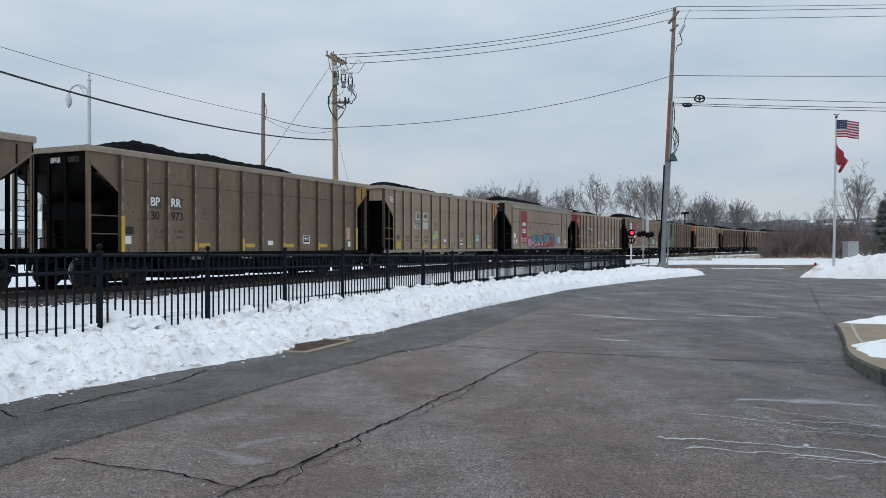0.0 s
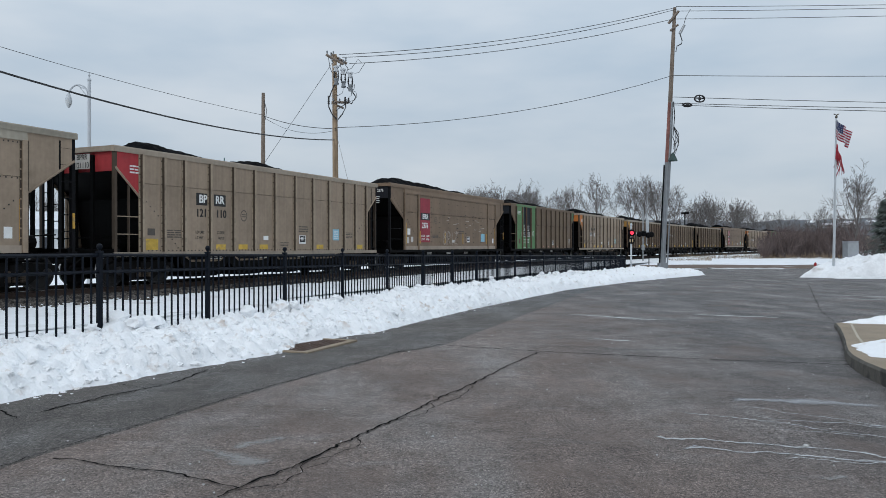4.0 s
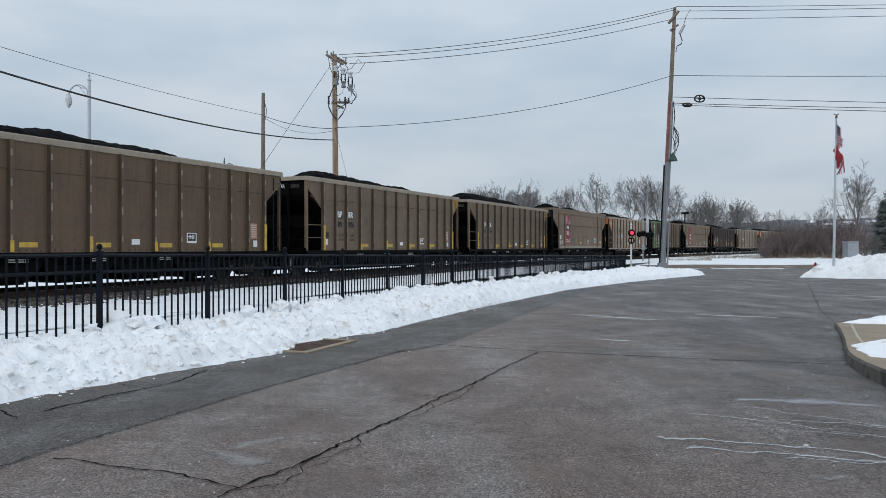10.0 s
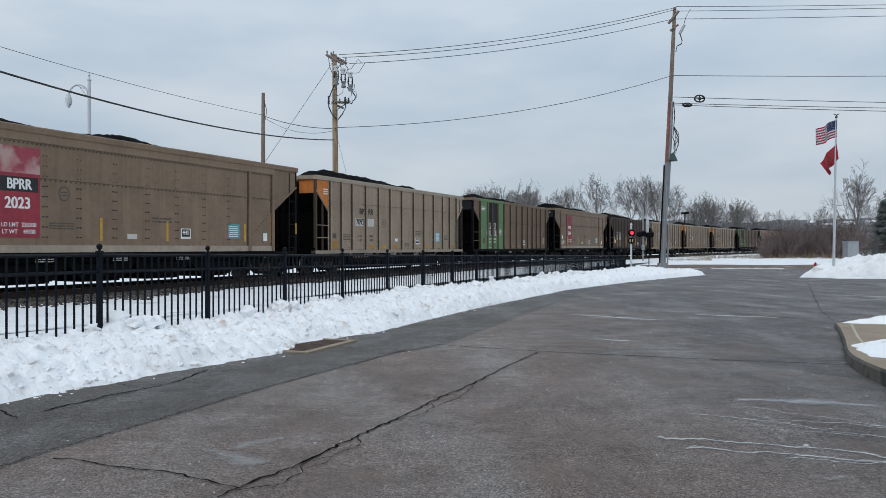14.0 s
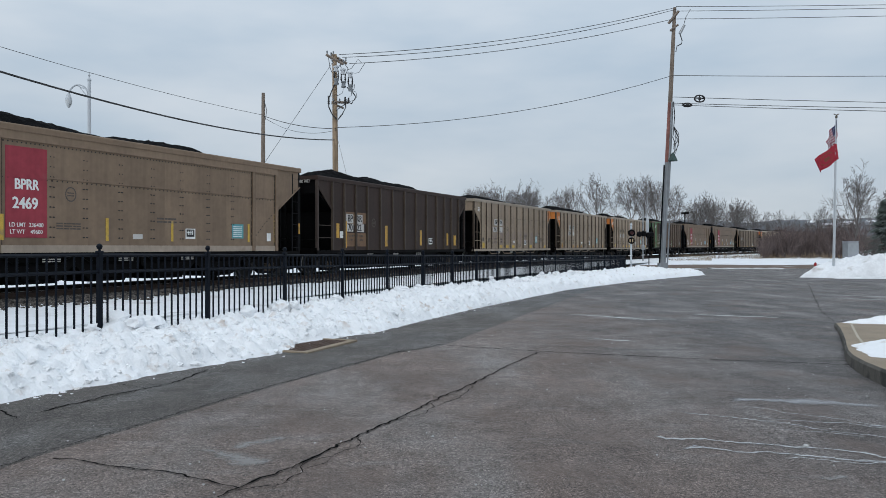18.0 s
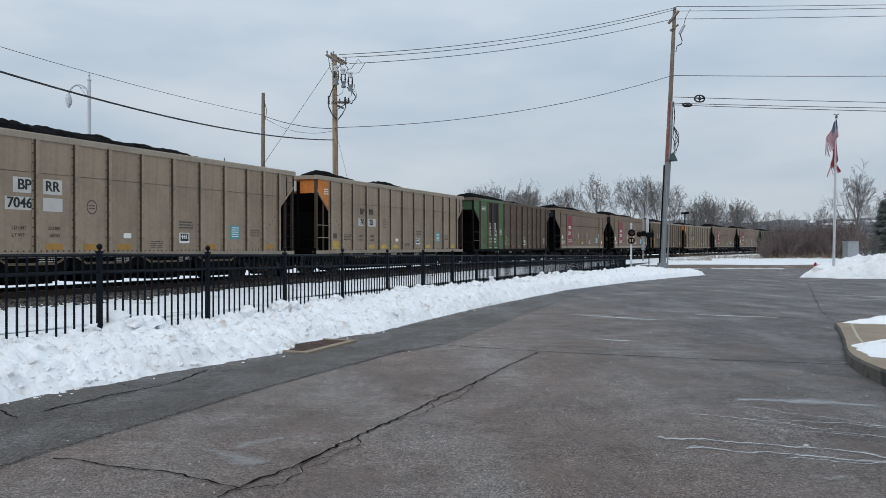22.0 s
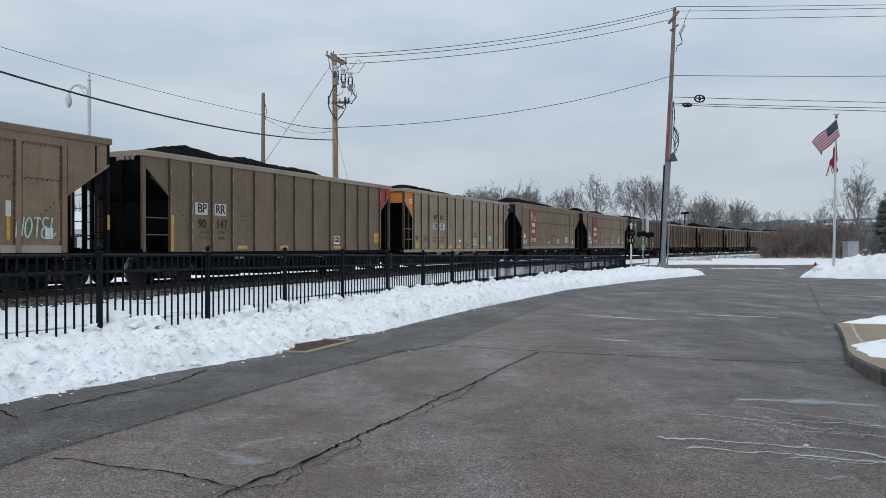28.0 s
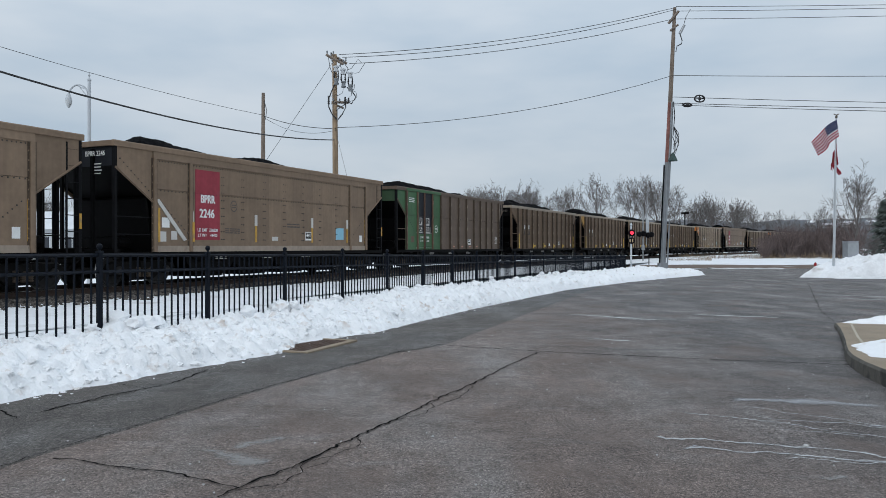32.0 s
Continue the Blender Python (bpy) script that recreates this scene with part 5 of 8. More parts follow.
def decorate(car, ty, hl, xi, rib, spec):
    TOP = TYPES[ty]["top"]
    px = lambda k: (rib[k] + rib[k + 1]) / 2          # middle of panel k
    no = spec.get("no", "")
    if ty == "C":
        at = lambda d: -hl + d
        mark(car, "red_panel", at(3.13), at(4.25), 1.36, 3.58, RED_PANEL, "crimson panel with white lettering", t=0.012)
        cx = at(3.68)
        if spec.get("faded"):
            mark(car, "faded_patch", at(3.13), at(4.25), 2.93, 3.58, RED_FADED, "scraped and faded upper part", t=0.0125)
        if spec.get("plate"):
            mark(car, "label_plate", cx - 0.52, cx + 0.52, 2.48, 2.84, LETTER_DARK, t=0.014)
        letter(car, "BPRR", cx, 2.65, 0.36, WHITE, 0.80, FACE - 0.014)
        letter(car, no, cx - 0.04, 2.19, 0.39, WHITE, 0.88, FACE - 0.014)
        letter(car, "LD LMT  " + spec.get("ld", "236300"), cx, 1.67, 0.145, WHITE, 0.92, FACE - 0.014, False)
        letter(car, "LT WT    " + spec.get("lt", "49700"), cx, 1.50, 0.145, WHITE, 0.92, FACE - 0.014, False)
        part("emblem", ring_mesh(0.17, 0.025, LETTER_GREY), None, car, m=pose(at(4.95), 0, 2.50))
        bars(car, at(4.9), 1.72, 0.75, 3, 0.035, LETTER_GREY, 42)
        bars(car, at(8.3), 1.95, 0.8, 2, 0.05, LETTER_GREY, 43)
        code_label(car, at(9.27), 1.55)
        blue = SKYBLUE if spec.get("blue", True) else TEAL
        mark(car, "blue_label", at(11.2), at(11.78), 1.42, 1.90, blue, "blue label")
        if not spec.get("blue", True):
            bars(car, at(11.49), 1.80, 0.46, 6, 0.03, WHITE, 44, 2.2, FACE - 0.004)
        tick_z = spec.get("tick_z", (1.30, 1.92))
        for k, d in enumerate((1.63, 3.00, 6.1, 9.5 if spec.get("wide") else 8.5, 12.05, 13.5)):
            end = k in (0, 5)
            mark(car, "reflector", at(d) - 0.045, at(d) + 0.045, 1.28 if end else tick_z[0], 2.30 if end else tick_z[1], spec.get("tick", YELLOW_OLD), t=0.07 if k == 1 else 0.012)
            if spec.get("chips") and k in (1, 2, 3, 4):
                mark(car, "paint_chip", at(d) - 0.07, at(d) + 0.06, tick_z[1] - 0.05, tick_z[1] + 0.33, PLATE_GREY, "scraped white patch", t=0.022)
        mark(car, "paper_label", at(1.75), at(2.05), 1.72, 2.02, WHITE)
        mark(car, "paper_label", at(1.66), at(1.92), 1.30, 1.60, PLATE_GREY)
        mark(car, "paper_label", at(2.12), at(2.36), 1.36, 1.62, PLATE_GREY if no != "2262" else WHITE)
        mark(car, "paper_label", hl - 2.0, hl - 1.78, 1.34, 1.62, WHITE)
        mark(car, "paper_label", at(7.0), at(7.35), 1.36, 1.50, PLATE_GREY)
        tagged(part("dot_row", cached(("dc", hl), lambda: dots_mesh("dot_row", [(at(1.75 + 0.13 * k), 2.45 - 0.11 * k) for k in range(9)] + [(hl - 1.75 - 0.12 * k, 2.25 - 0.10 * k) for k in range(9)], LETTER_DARK)), None, car), kind="stuff")
        tagged(part("dot_row", cached(("dg", hl), lambda: dots_mesh("dot_row", [(-hl + 0.2 + 0.13 * k, 3.62 - 0.105 * k) for k in range(9)], LETTER_DARK)), None, car), kind="stuff")
        # end plate writing, posts with reflectors
        part("lettering", text_mesh("BPRR " + no, 0.20, WHITE, 0.85), None, car, m=pose(-hl - 0.012, -0.80, TOP - 0.36, 90, 0, -90))
        tagged(part("stencil_text", cached("end_bars", end_bars), None, car, m=pose(-hl + 0.09, -0.75, TOP - 0.62)), kind="stuff")
        for z in (1.62,):
            mark(car, "reflector", hl - 0.10, hl - 0.03, z, z + 0.4, YELLOW_OLD, y=-HW - 0.04)
        return
    dark_plate = spec.get("plate_color")
    b, r = spec.get("split", (2, 3))
    num = spec.get("no", "")
    cut = spec.get("cut", 2)
    n1, n2 = num[:cut], num[cut:]
    z1, z2 = spec.get("z", (2.65, 2.20))
    sz = spec.get("size", 0.36)
    fm = spec.get("letters", LETTER_DARK)
    ox = spec.get("ox", 0.0)
    xb, xr = px(b) + spec.get("bx", 0.25), px(r) + spec.get("rx", -0.10)
    if dark_plate:
        mark(car, "label_plate", xb - 0.29, xb + 0.26, z1 - 0.19, z1 + 0.19, dark_plate)
        mark(car, "label_plate", xr - 0.26, xr + 0.29, z1 - 0.19, z1 + 0.19, dark_plate)
    letter(car, "BP", xb, z1, sz, spec.get("mark_letters", fm), 0.95, FACE - 0.005)
    letter(car, "RR", xr, z1, sz, spec.get("mark_letters", fm), 0.95, FACE - 0.005)
    np = spec.get("num_plate")
    if np:
        mark(car, "number_field", xb - (0.50 if cut > 3 else 0.40 if cut > 2 else 0.30), xb + 0.26, z2 - 0.16, z2 + 0.16, np)
        mark(car, "number_field", xr - 0.26, xr + (0.30 if cut > 3 else 0.40), z2 - 0.17, z2 + 0.17, np)
    letter(car, n1, xb - (0.12 if cut > 3 else 0.07 if cut > 2 else 0.0), z2, sz * 0.98, fm, 0.95, FACE - 0.005)
    if n2:
        letter(car, n2, xr + (0.06 if len(n2) > 2 else 0.0), z2, sz * 0.98, fm, 0.95, FACE - 0.005)
    small = spec.get("small", LETTER_GREY)
    letter(car, "LD LMT", px(b) + 0.12, 1.60, 0.13, small, 0.9, FACE - 0.003, False)
    letter(car, "LT WT", px(b) + 0.10, 1.42, 0.13, small, 0.9, FACE - 0.003, False)
    letter(car, spec.get("ld", "223300"), px(r) - 0.05, 1.60, 0.13, small, 0.9, FACE - 0.003, False)
    letter(car, spec.get("lt", "48700"), px(r) - 0.03, 1.42, 0.13, small, 0.9, FACE - 0.003, False)
    part("emblem", ring_mesh(0.17, 0.03, spec.get("small", LETTER_GREY)), None, car, m=pose(px(r + 1 if ty != "D" else 3), 0, 2.2 if ty != "D" else 2.05))
    code_label(car, px(8 if ty in "AE" else 7) - 0.08, 1.42)
    if ty == "A":
        mark(car, "reflector", -xi - 0.05, -xi + 0.07, SILL + 0.02, 2.0, YELLOW, "yellow reflector stripe", y=-HW - 0.145, t=0.006)
        mark(car, "reflector", xi - 0.06, xi + 0.06, SILL + 0.02, 1.95, YELLOW, y=-HW - 0.145, t=0.006)
        for k in (3, 5, 7, 9):
            mark(car, "reflector", px(k) - 0.28, px(k) + 0.22, 1.12, 1.25, YELLOW)
        for k in (3, 5, 7, 9):
            mark(car, "reflector", rib[k] - 0.05, rib[k] + 0.05, SILL + 0.02, SILL + (0.3 if k != 5 else 0.42), YELLOW, y=-HW - 0.145, t=0.006)
        mark(car, "paper_label", px(11) - 0.40, px(11) + 0.10, 1.42, 1.95, PLACARD, "faded orange placard")
        bars(car, px(11) - 0.15, 1.87, 0.44, 6, 0.035, PLATE_GREY, 67, 2.2, FACE - 0.004)
        mark(car, "paper_label", px(11) - 0.1, px(11) + 0.1, 1.14, 1.36, WHITE)
        mark(car, "paper_label", px(6) - 0.2, px(6) + 0.1, 1.2, 1.36, WHITE)
        mark(car, "paper_label", px(0) - 0.28, px(0) - 0.06, 1.22, 1.45, WHITE)
        mark(car, "card_holder", px(0) - 0.3, px(0) + 0.02, 1.5, 1.72, LETTER_DARK)
        tagged(part("dot_row", cached(("da", hl), lambda: dots_mesh("dot_row", [(px(0) - 0.2 + 0.2 * k, 2.35 - 0.22 * k) for k in range(3)] + [(rib[m_ + 1] - 0.25, 3.5 - 0.09 * j) for m_ in (2, 4, 6, 8) for j in range(4)] + [(-xi + 0.1 + 0.2 * k, SILL + 0.06) for k in range(int(2 * xi / 0.2))], LETTER_DARK)), None, car), kind="stuff")
        if spec.get("end_no"):
            part("lettering", text_mesh("BPRR", 0.21, WHITE, 0.85), None, car, m=pose(-hl - 0.012, -0.30, TOP - 0.38, 90, 0, -90))
            part("lettering", text_mesh(no, 0.21, LETTER_GREY, 0.85), None, car, m=pose(-hl - 0.012, -0.98, TOP - 0.38, 90, 0, -90))
    elif ty == "B":
        yc = spec.get("yellow", YELLOW)
        for k in (0, 3, 4, 5, 8, 11):
            mark(car, "reflector", px(k) - 0.27, px(k) + 0.2, 1.05, 1.22 if k else 1.38, yc)
        mark(car, "teal_label", px(9) - 0.24, px(9) + 0.22, 1.40, 1.85, spec.get("teal", TEAL), "teal printed label")
        bars(car, px(9), 1.76, 0.36, 5, 0.03, WHITE, 61, 2.4, FACE - 0.004)
        bars(car, px(1) + 0.02, 1.62, 0.6, 4, 0.035, LETTER_GREY, 62)
        bars(car, px(7), 1.88, 0.6, 3, 0.04, LETTER_GREY, 63, 2.2)
        bars(car, px(6), 1.28, 0.5, 4, 0.025, LETTER_GREY, 64, 2.2)
        bars(car, px(10), 1.7, 0.5, 4, 0.03, LETTER_GREY, 65, 2.2)
        mark(car, "paper_label", px(5) - 0.05, px(5) + 0.22, 1.38, 1.52, WHITE)
        mark(car, "card_holder", px(0) - 0.2, px(0) + 0.08, 1.48, 1.68, LETTER_GREY)
        tagged(part("dot_row", cached(("db", hl), lambda: dots_mesh("dot_row", [(px(0) - 0.25 + 0.15 * k, 2.45 - 0.13 * k) for k in range(6)] + [(px(1) - 0.2 + 0.12 * k, 1.5 - 0.13 * k) for k in range(4)] + [(xi - 0.2 - 0.15 * k, 2.2 - 0.13 * k) for k in range(6)] + [(-xi + 0.08 + 0.16 * k, SILL + 0.04) for k in range(int(2 * xi / 0.16))], LETTER_DARK)), None, car), kind="stuff")
        bars(car, -hl + 0.72, 3.42, 0.34, 3, 0.045, WHITE, 66, 2.0, -HW - 0.022)
        pl = part("number_field", box_mesh("number_field_end", (-0.008, 0.0, -0.30, 0.30, -0.22, 0.20), PLATE_GREY), None, car, m=pose(-hl + 0.0, -0.28, TOP - 0.40))
        part("lettering", text_mesh("BPRR", 0.22, LETTER_DARK, 0.85), None, pl, m=pose(-0.014, 0, 0.11, 90, 0, -90))
        part("lettering", text_mesh(no, 0.22, LETTER_DARK, 0.85), None, pl, m=pose(-0.014, 0, -0.12, 90, 0, -90))
    elif ty == "D":
        yc = YELLOW_OLD
        for k in (1, 2):
            mark(car, "green_patch", rib[k] + 0.05, rib[k + 1] - 0.05, SILL + 0.005, 1.78, spec["chord_lead"], "green lower field")
        for k, h in ((0, 0.75), (3, 0.5), (4, 0.45), (6, 0.45), (8, 0.4)):
            mark(car, "reflector", rib[k] + 0.08, rib[k] + 0.17, SILL + 0.04, SILL + 0.04 + h, yc)
        mark(car, "paper_label", px(0) - 0.05, px(0) + 0.25, 1.35, 1.65, RUST)
        mark(car, "white_line", px(1) - 0.45, px(2) + 0.4, 1.82, 1.84, WHITE)
        mark(car, "white_line", px(1) - 0.45, px(2) + 0.4, 1.06, 1.09, WHITE)
        bars(car, px(0), 3.5, 0.6, 3, 0.04, WHITE, 71, 2.2, FACE - 0.008)
        bars(car, xi - 0.35, 1.7, 0.4, 6, 0.035, PLATE_GREY, 72, 2.2)
        for k in (5, 6, 7, 8):
            mark(car, "paper_label", px(k) - 0.1, px(k) + 0.12, 1.1, 1.17, PLACARD)
        tagged(part("dot_row", cached(("dd", hl), lambda: dots_mesh("dot_row", [(px(0) - 0.2 + 0.09 * k, 2.4 - 0.09 * k) for k in range(7)] + [(xi - 0.15 - 0.09 * k, 2.0 - 0.09 * k) for k in range(7)], LETTER_DARK)), None, car), kind="stuff")
        pl = part("number_field", box_mesh("number_field_end", (-0.008, 0.0, -0.30, 0.30, -0.22, 0.20), PLATE_GREY), None, car, m=pose(-hl, -0.1, TOP - 0.42))
        part("lettering", text_mesh("BPRR", 0.22, LETTER_DARK, 0.85), None, pl, m=pose(-0.014, 0, 0.11, 90, 0, -90))
        part("lettering", text_mesh(no, 0.22, LETTER_DARK, 0.85), None, pl, m=pose(-0.014, 0, -0.12, 90, 0, -90))
    elif ty == "E":
        if spec.get("dark"):
            for k, z0, z1 in ((0, 1.5, 2.1), (4, 1.15, 2.1), (7, 1.2, 1.95), (10, 1.2, 1.85), (11, 1.2, 1.75)):
                mark(car, "reflector", px(k) - 0.12, px(k) + (0.1 if k < 11 else 0.2), z0, z1, YELLOW_OLD)
            mark(car, "paper_label", px(0) + 0.15, px(0) + 0.42, 1.5, 1.78, WHITE)
            mark(car, "paint_smear", rib[1] + 0.07, rib[1] + 0.24, 1.10, 2.22, YELLOW_OLD, "runny yellow paint smear", t=0.006)
            mark(car, "paint_patch", rib[1] + 0.07, rib[2] - 0.07, 1.15, 1.72, PATCH_TAN, "tan paint patch", t=0.0015)
            mark(car, "paint_patch", rib[2] + 0.07, rib[3] - 0.1, 1.15, 1.72, PATCH_TAN, t=0.0015)
            mark(car, "paint_patch", rib[1] + 0.07, rib[2] - 0.07, 2.05, 2.60, PATCH_TAN, t=0.0015)
            mark(car, "paint_patch", rib[2] + 0.07, rib[3] - 0.1, 2.12, 2.60, PATCH_TAN, t=0.0015)
        else:
            mark(car, "reflector", -xi - 0.02, -xi + 0.09, SILL + 0.02, 2.1, YELLOW_OLD, y=-HW - 0.1, t=0.006)
            mark(car, "reflector", px(11) + 0.0, px(11) + 0.4, 1.3, 1.75, YELLOW_OLD)
            for k in (3, 5, 8):
                mark(car, "reflector", px(k) - 0.28, px(k) + 0.2, 1.06, 1.18, YELLOW)
        tagged(part("dot_row", cached(("de", hl), lambda: dots_mesh("dot_row", [(px(0) - 0.3 + 0.13 * k, 2.5 - 0.13 * k) for k in range(6)] + [(xi - 0.15 - 0.12 * k, 2.1 - 0.12 * k) for k in range(6)], LETTER_DARK)), None, car), kind="stuff")
        part("lettering", text_mesh("BPRR " + no, 0.17, PLATE_GREY, 0.85), None, car, m=pose(-hl - 0.012, -0.85, TOP - 0.22, 90, 0, -90))


def graffiti(car, ty, kind):
    hl = TYPES[ty]["L"] / 2 - TYPES[ty]["o"]
    xi = hl - TYPES[ty]["gl"]
    rib = rib_places(ty, xi)
    if kind == "mural":
        y = FACE - 0.026
        for k, (d, z, rx, rz) in enumerate(((4.9, 1.42, 0.75, 0.42), (6.1, 1.5, 0.95, 0.44), (7.4, 1.5, 0.8, 0.45), (8.7, 1.62, 0.95, 0.55), (9.75, 1.6, 0.7, 0.55))):
            blob(car, "spray_cloud", -hl + d, z, rx, rz, MAGENTA, 80 + k, y - 0.0006 * k, "magenta sprayed cloud")
        blob(car, "spray_outline", -hl + 4.76, 1.40, 0.44, 0.38, LETTER_DARK, 90, y - 0.004)
        blob(car, "spray_letter", -hl + 4.76, 1.41, 0.39, 0.33, PINK, 90, y - 0.006, "pink sprayed ball")
        blob(car, "spray_letter", -hl + 4.78, 1.44, 0.10, 0.10, CYAN, 91, y - 0.008)
        for text, x0, w_, z0, h_, low, lean in (("MEGYS", 5.28, 2.30, 1.53, 0.62, PINK, 0.05), ("SNIT", 7.82, 2.15, 1.62, 0.76, SPRAY_ORANGE, 0.12)):
            for ch_k, ch in enumerate(text):
                runs = sprayed(ch, -hl + x0 + w_ / len(text) * ch_k, z0, w_ / len(text), h_, lean)
                off = y - 0.008 - 0.006 * ch_k
                strokes(car, "spray_shadow", [[(q[0] + 0.05, q[1] - 0.05) for q in r] for r in runs], 0.26, LETTER_DARK, y=off)
                strokes(car, "spray_outline", runs, 0.27, LETTER_DARK, y=off - 0.0015)
                strokes(car, "spray_letter", runs, 0.19, [CYAN, low], "teal sprayed letter with a warm lower half", off - 0.003, z0 - 0.06)
    elif kind == "outline":
        strokes(car, "spray_line", sprayed("BRIZ", -hl + 5.75, 1.62, 1.85, 0.62, 0.1), 0.020, PALE, "thin pale sprayed outline", FACE - 0.056)
        strokes(car, "spray_line", [[(q[0] + 0.07, q[1] - 0.07) for q in r] for r in sprayed("BRIZ", -hl + 5.75, 1.62, 1.85, 0.62, 0.1)], 0.018, PALE, "", FACE - 0.0565)
        rs = random.Random(17)
        for k in range(16):
            sx, sz = -hl + rs.uniform(6.0, 11.5), rs.uniform(1.9, 2.75)
            strokes(car, "scrape", [[(sx, sz), (sx + rs.uniform(0.15, 0.5), sz + rs.uniform(-0.02, 0.02))]], rs.uniform(0.012, 0.03), PALE, "pale scrape in the paint" if k == 0 else "", FACE - 0.012)
    elif kind == "lime":
        strokes(car, "spray_line", sprayed("GEL", rib[8] + 0.08, 1.55, 0.9, 0.42), 0.03, LIME, "lime sprayed tag")
        cx = (rib[4] + rib[5]) / 2 - 0.1
        rl = random.Random(61)
        for k in range(9):
            blob(car, "spray_cloud", cx + rl.uniform(-0.32, 0.28), 1.58 + rl.uniform(-0.04, 0.05), rl.uniform(0.06, 0.16), rl.uniform(0.04, 0.08), MINT, 61 + k, FACE - 0.006 - 0.0004 * k, "pale green sprayed cloud" if k == 0 else "")
        for k in range(13):
            blob(car, "spray_cloud", cx + rl.uniform(-0.34, 0.34), 1.77 + rl.uniform(-0.13, 0.14), rl.uniform(0.06, 0.17), rl.uniform(0.05, 0.11), LIME, 81 + k, FACE - 0.010 - 0.0004 * k)
    elif kind == "violet":
        for k in range(2, 10):
            for z in (1.92, 1.50):
                strokes(car, "spray_line", sprayed("SEOZ"[k % 4] + "RNGY"[k % 3], rib[k] + 0.15, z, (rib[k + 1] - rib[k]) * 0.72, 0.34, 0.1), 0.026, VIOLET, "faint violet sprayed scrawl")
    elif kind == "tags":
        for k in (4, 7):
            strokes(car, "spray_line", sprayed("GEL", rib[k] + 0.10, 1.50, (rib[k + 1] - rib[k]) * 0.8, 0.52, 0.15), 0.032, LIME, "lime sprayed tag")
    elif kind == "mint":
        strokes(car, "spray_line", sprayed("NOTEL", hl - 2.85, 1.62, 1.15, 0.50, 0.1), 0.04, MINT, "mint sprayed tag", FACE - 0.056)
    elif kind == "white_arm":
        bm = B()
        prism(bm, [(-hl + 1.5, 2.52), (-hl + 1.62, 2.56), (-hl + 2.75, 1.36), (-hl + 2.62, 1.32)], FACE - 0.03, FACE, "y")
        bmesh.ops.recalc_face_normals(bm, faces=bm.faces)
        part("gusset_strap", bm, PLATE_GREY, car, "whitish diagonal bolted strap")


A1 = dict(color=TAN_DARK, chord=CHORD, label="weathered tan hopper car with dark plates, heaped coal", split=(1, 2), z=(2.46, 2.05), plate_color=LETTER_GREY, mark_letters=WHITE, letters=LETTER_DARK, bx=-0.05, rx=-0.19, size=0.36, end_no=True, ld="212500", lt="50500")
B1 = dict(color=TAN, chord=CHORD, front=ORANGE, front_label="orange corner panel", end=ORANGE, label="pale tan hopper car with orange corners, heaped coal", num_plate=PLATE_GREY, rib=RIB_PALE)
C1 = dict(color=TAN_WARM, chord=TAN_WARM, end=NAVY, post=BLACK, label="smooth riveted brown-tan hopper car with a crimson panel", rib=TAN_WARM)
D1 = dict(color=TAN_BROWN, chord=TAN_BROWN, chord_lead=GREEN, end=NAVY, rib=TAN_BROWN, post=BLACK, label="brown hopper car with green and black leading panels", panels={0: GREEN, 1: NAVY, 2: NAVY, 3: GREEN},
          ribs={0: RUST, 1: GREEN, 2: NAVY, 3: GREEN, 4: RUST}, split=(1, 2), z=(2.40, 1.98), plate_color=PLATE_GREY, num_plate=PLATE_GREY, small=WHITE, bx=-0.08, rx=-0.15, size=0.40)
E1 = dict(color=TAN_DARK, chord=CHORD, label="tan hopper car with dotted ribs and a red rear corner", split=(1, 2), z=(2.35, 1.86), plate_color=PLATE_GREY, letters=LETTER_DARK, rear=RED, bx=0.0, rx=-0.10, size=0.40)
E2 = dict(color=BROWN, chord=BROWN, rib=BROWN_RIB, label="dark brown sooty hopper car with amber patches, heaped coal", split=(1, 2), z=(2.32, 1.94), plate_color=PLATE_GREY, num_plate=PLATE_GREY, dark=True, bx=0.02, rx=-0.20, size=0.40)
W = dict(color=TAN_RUST)

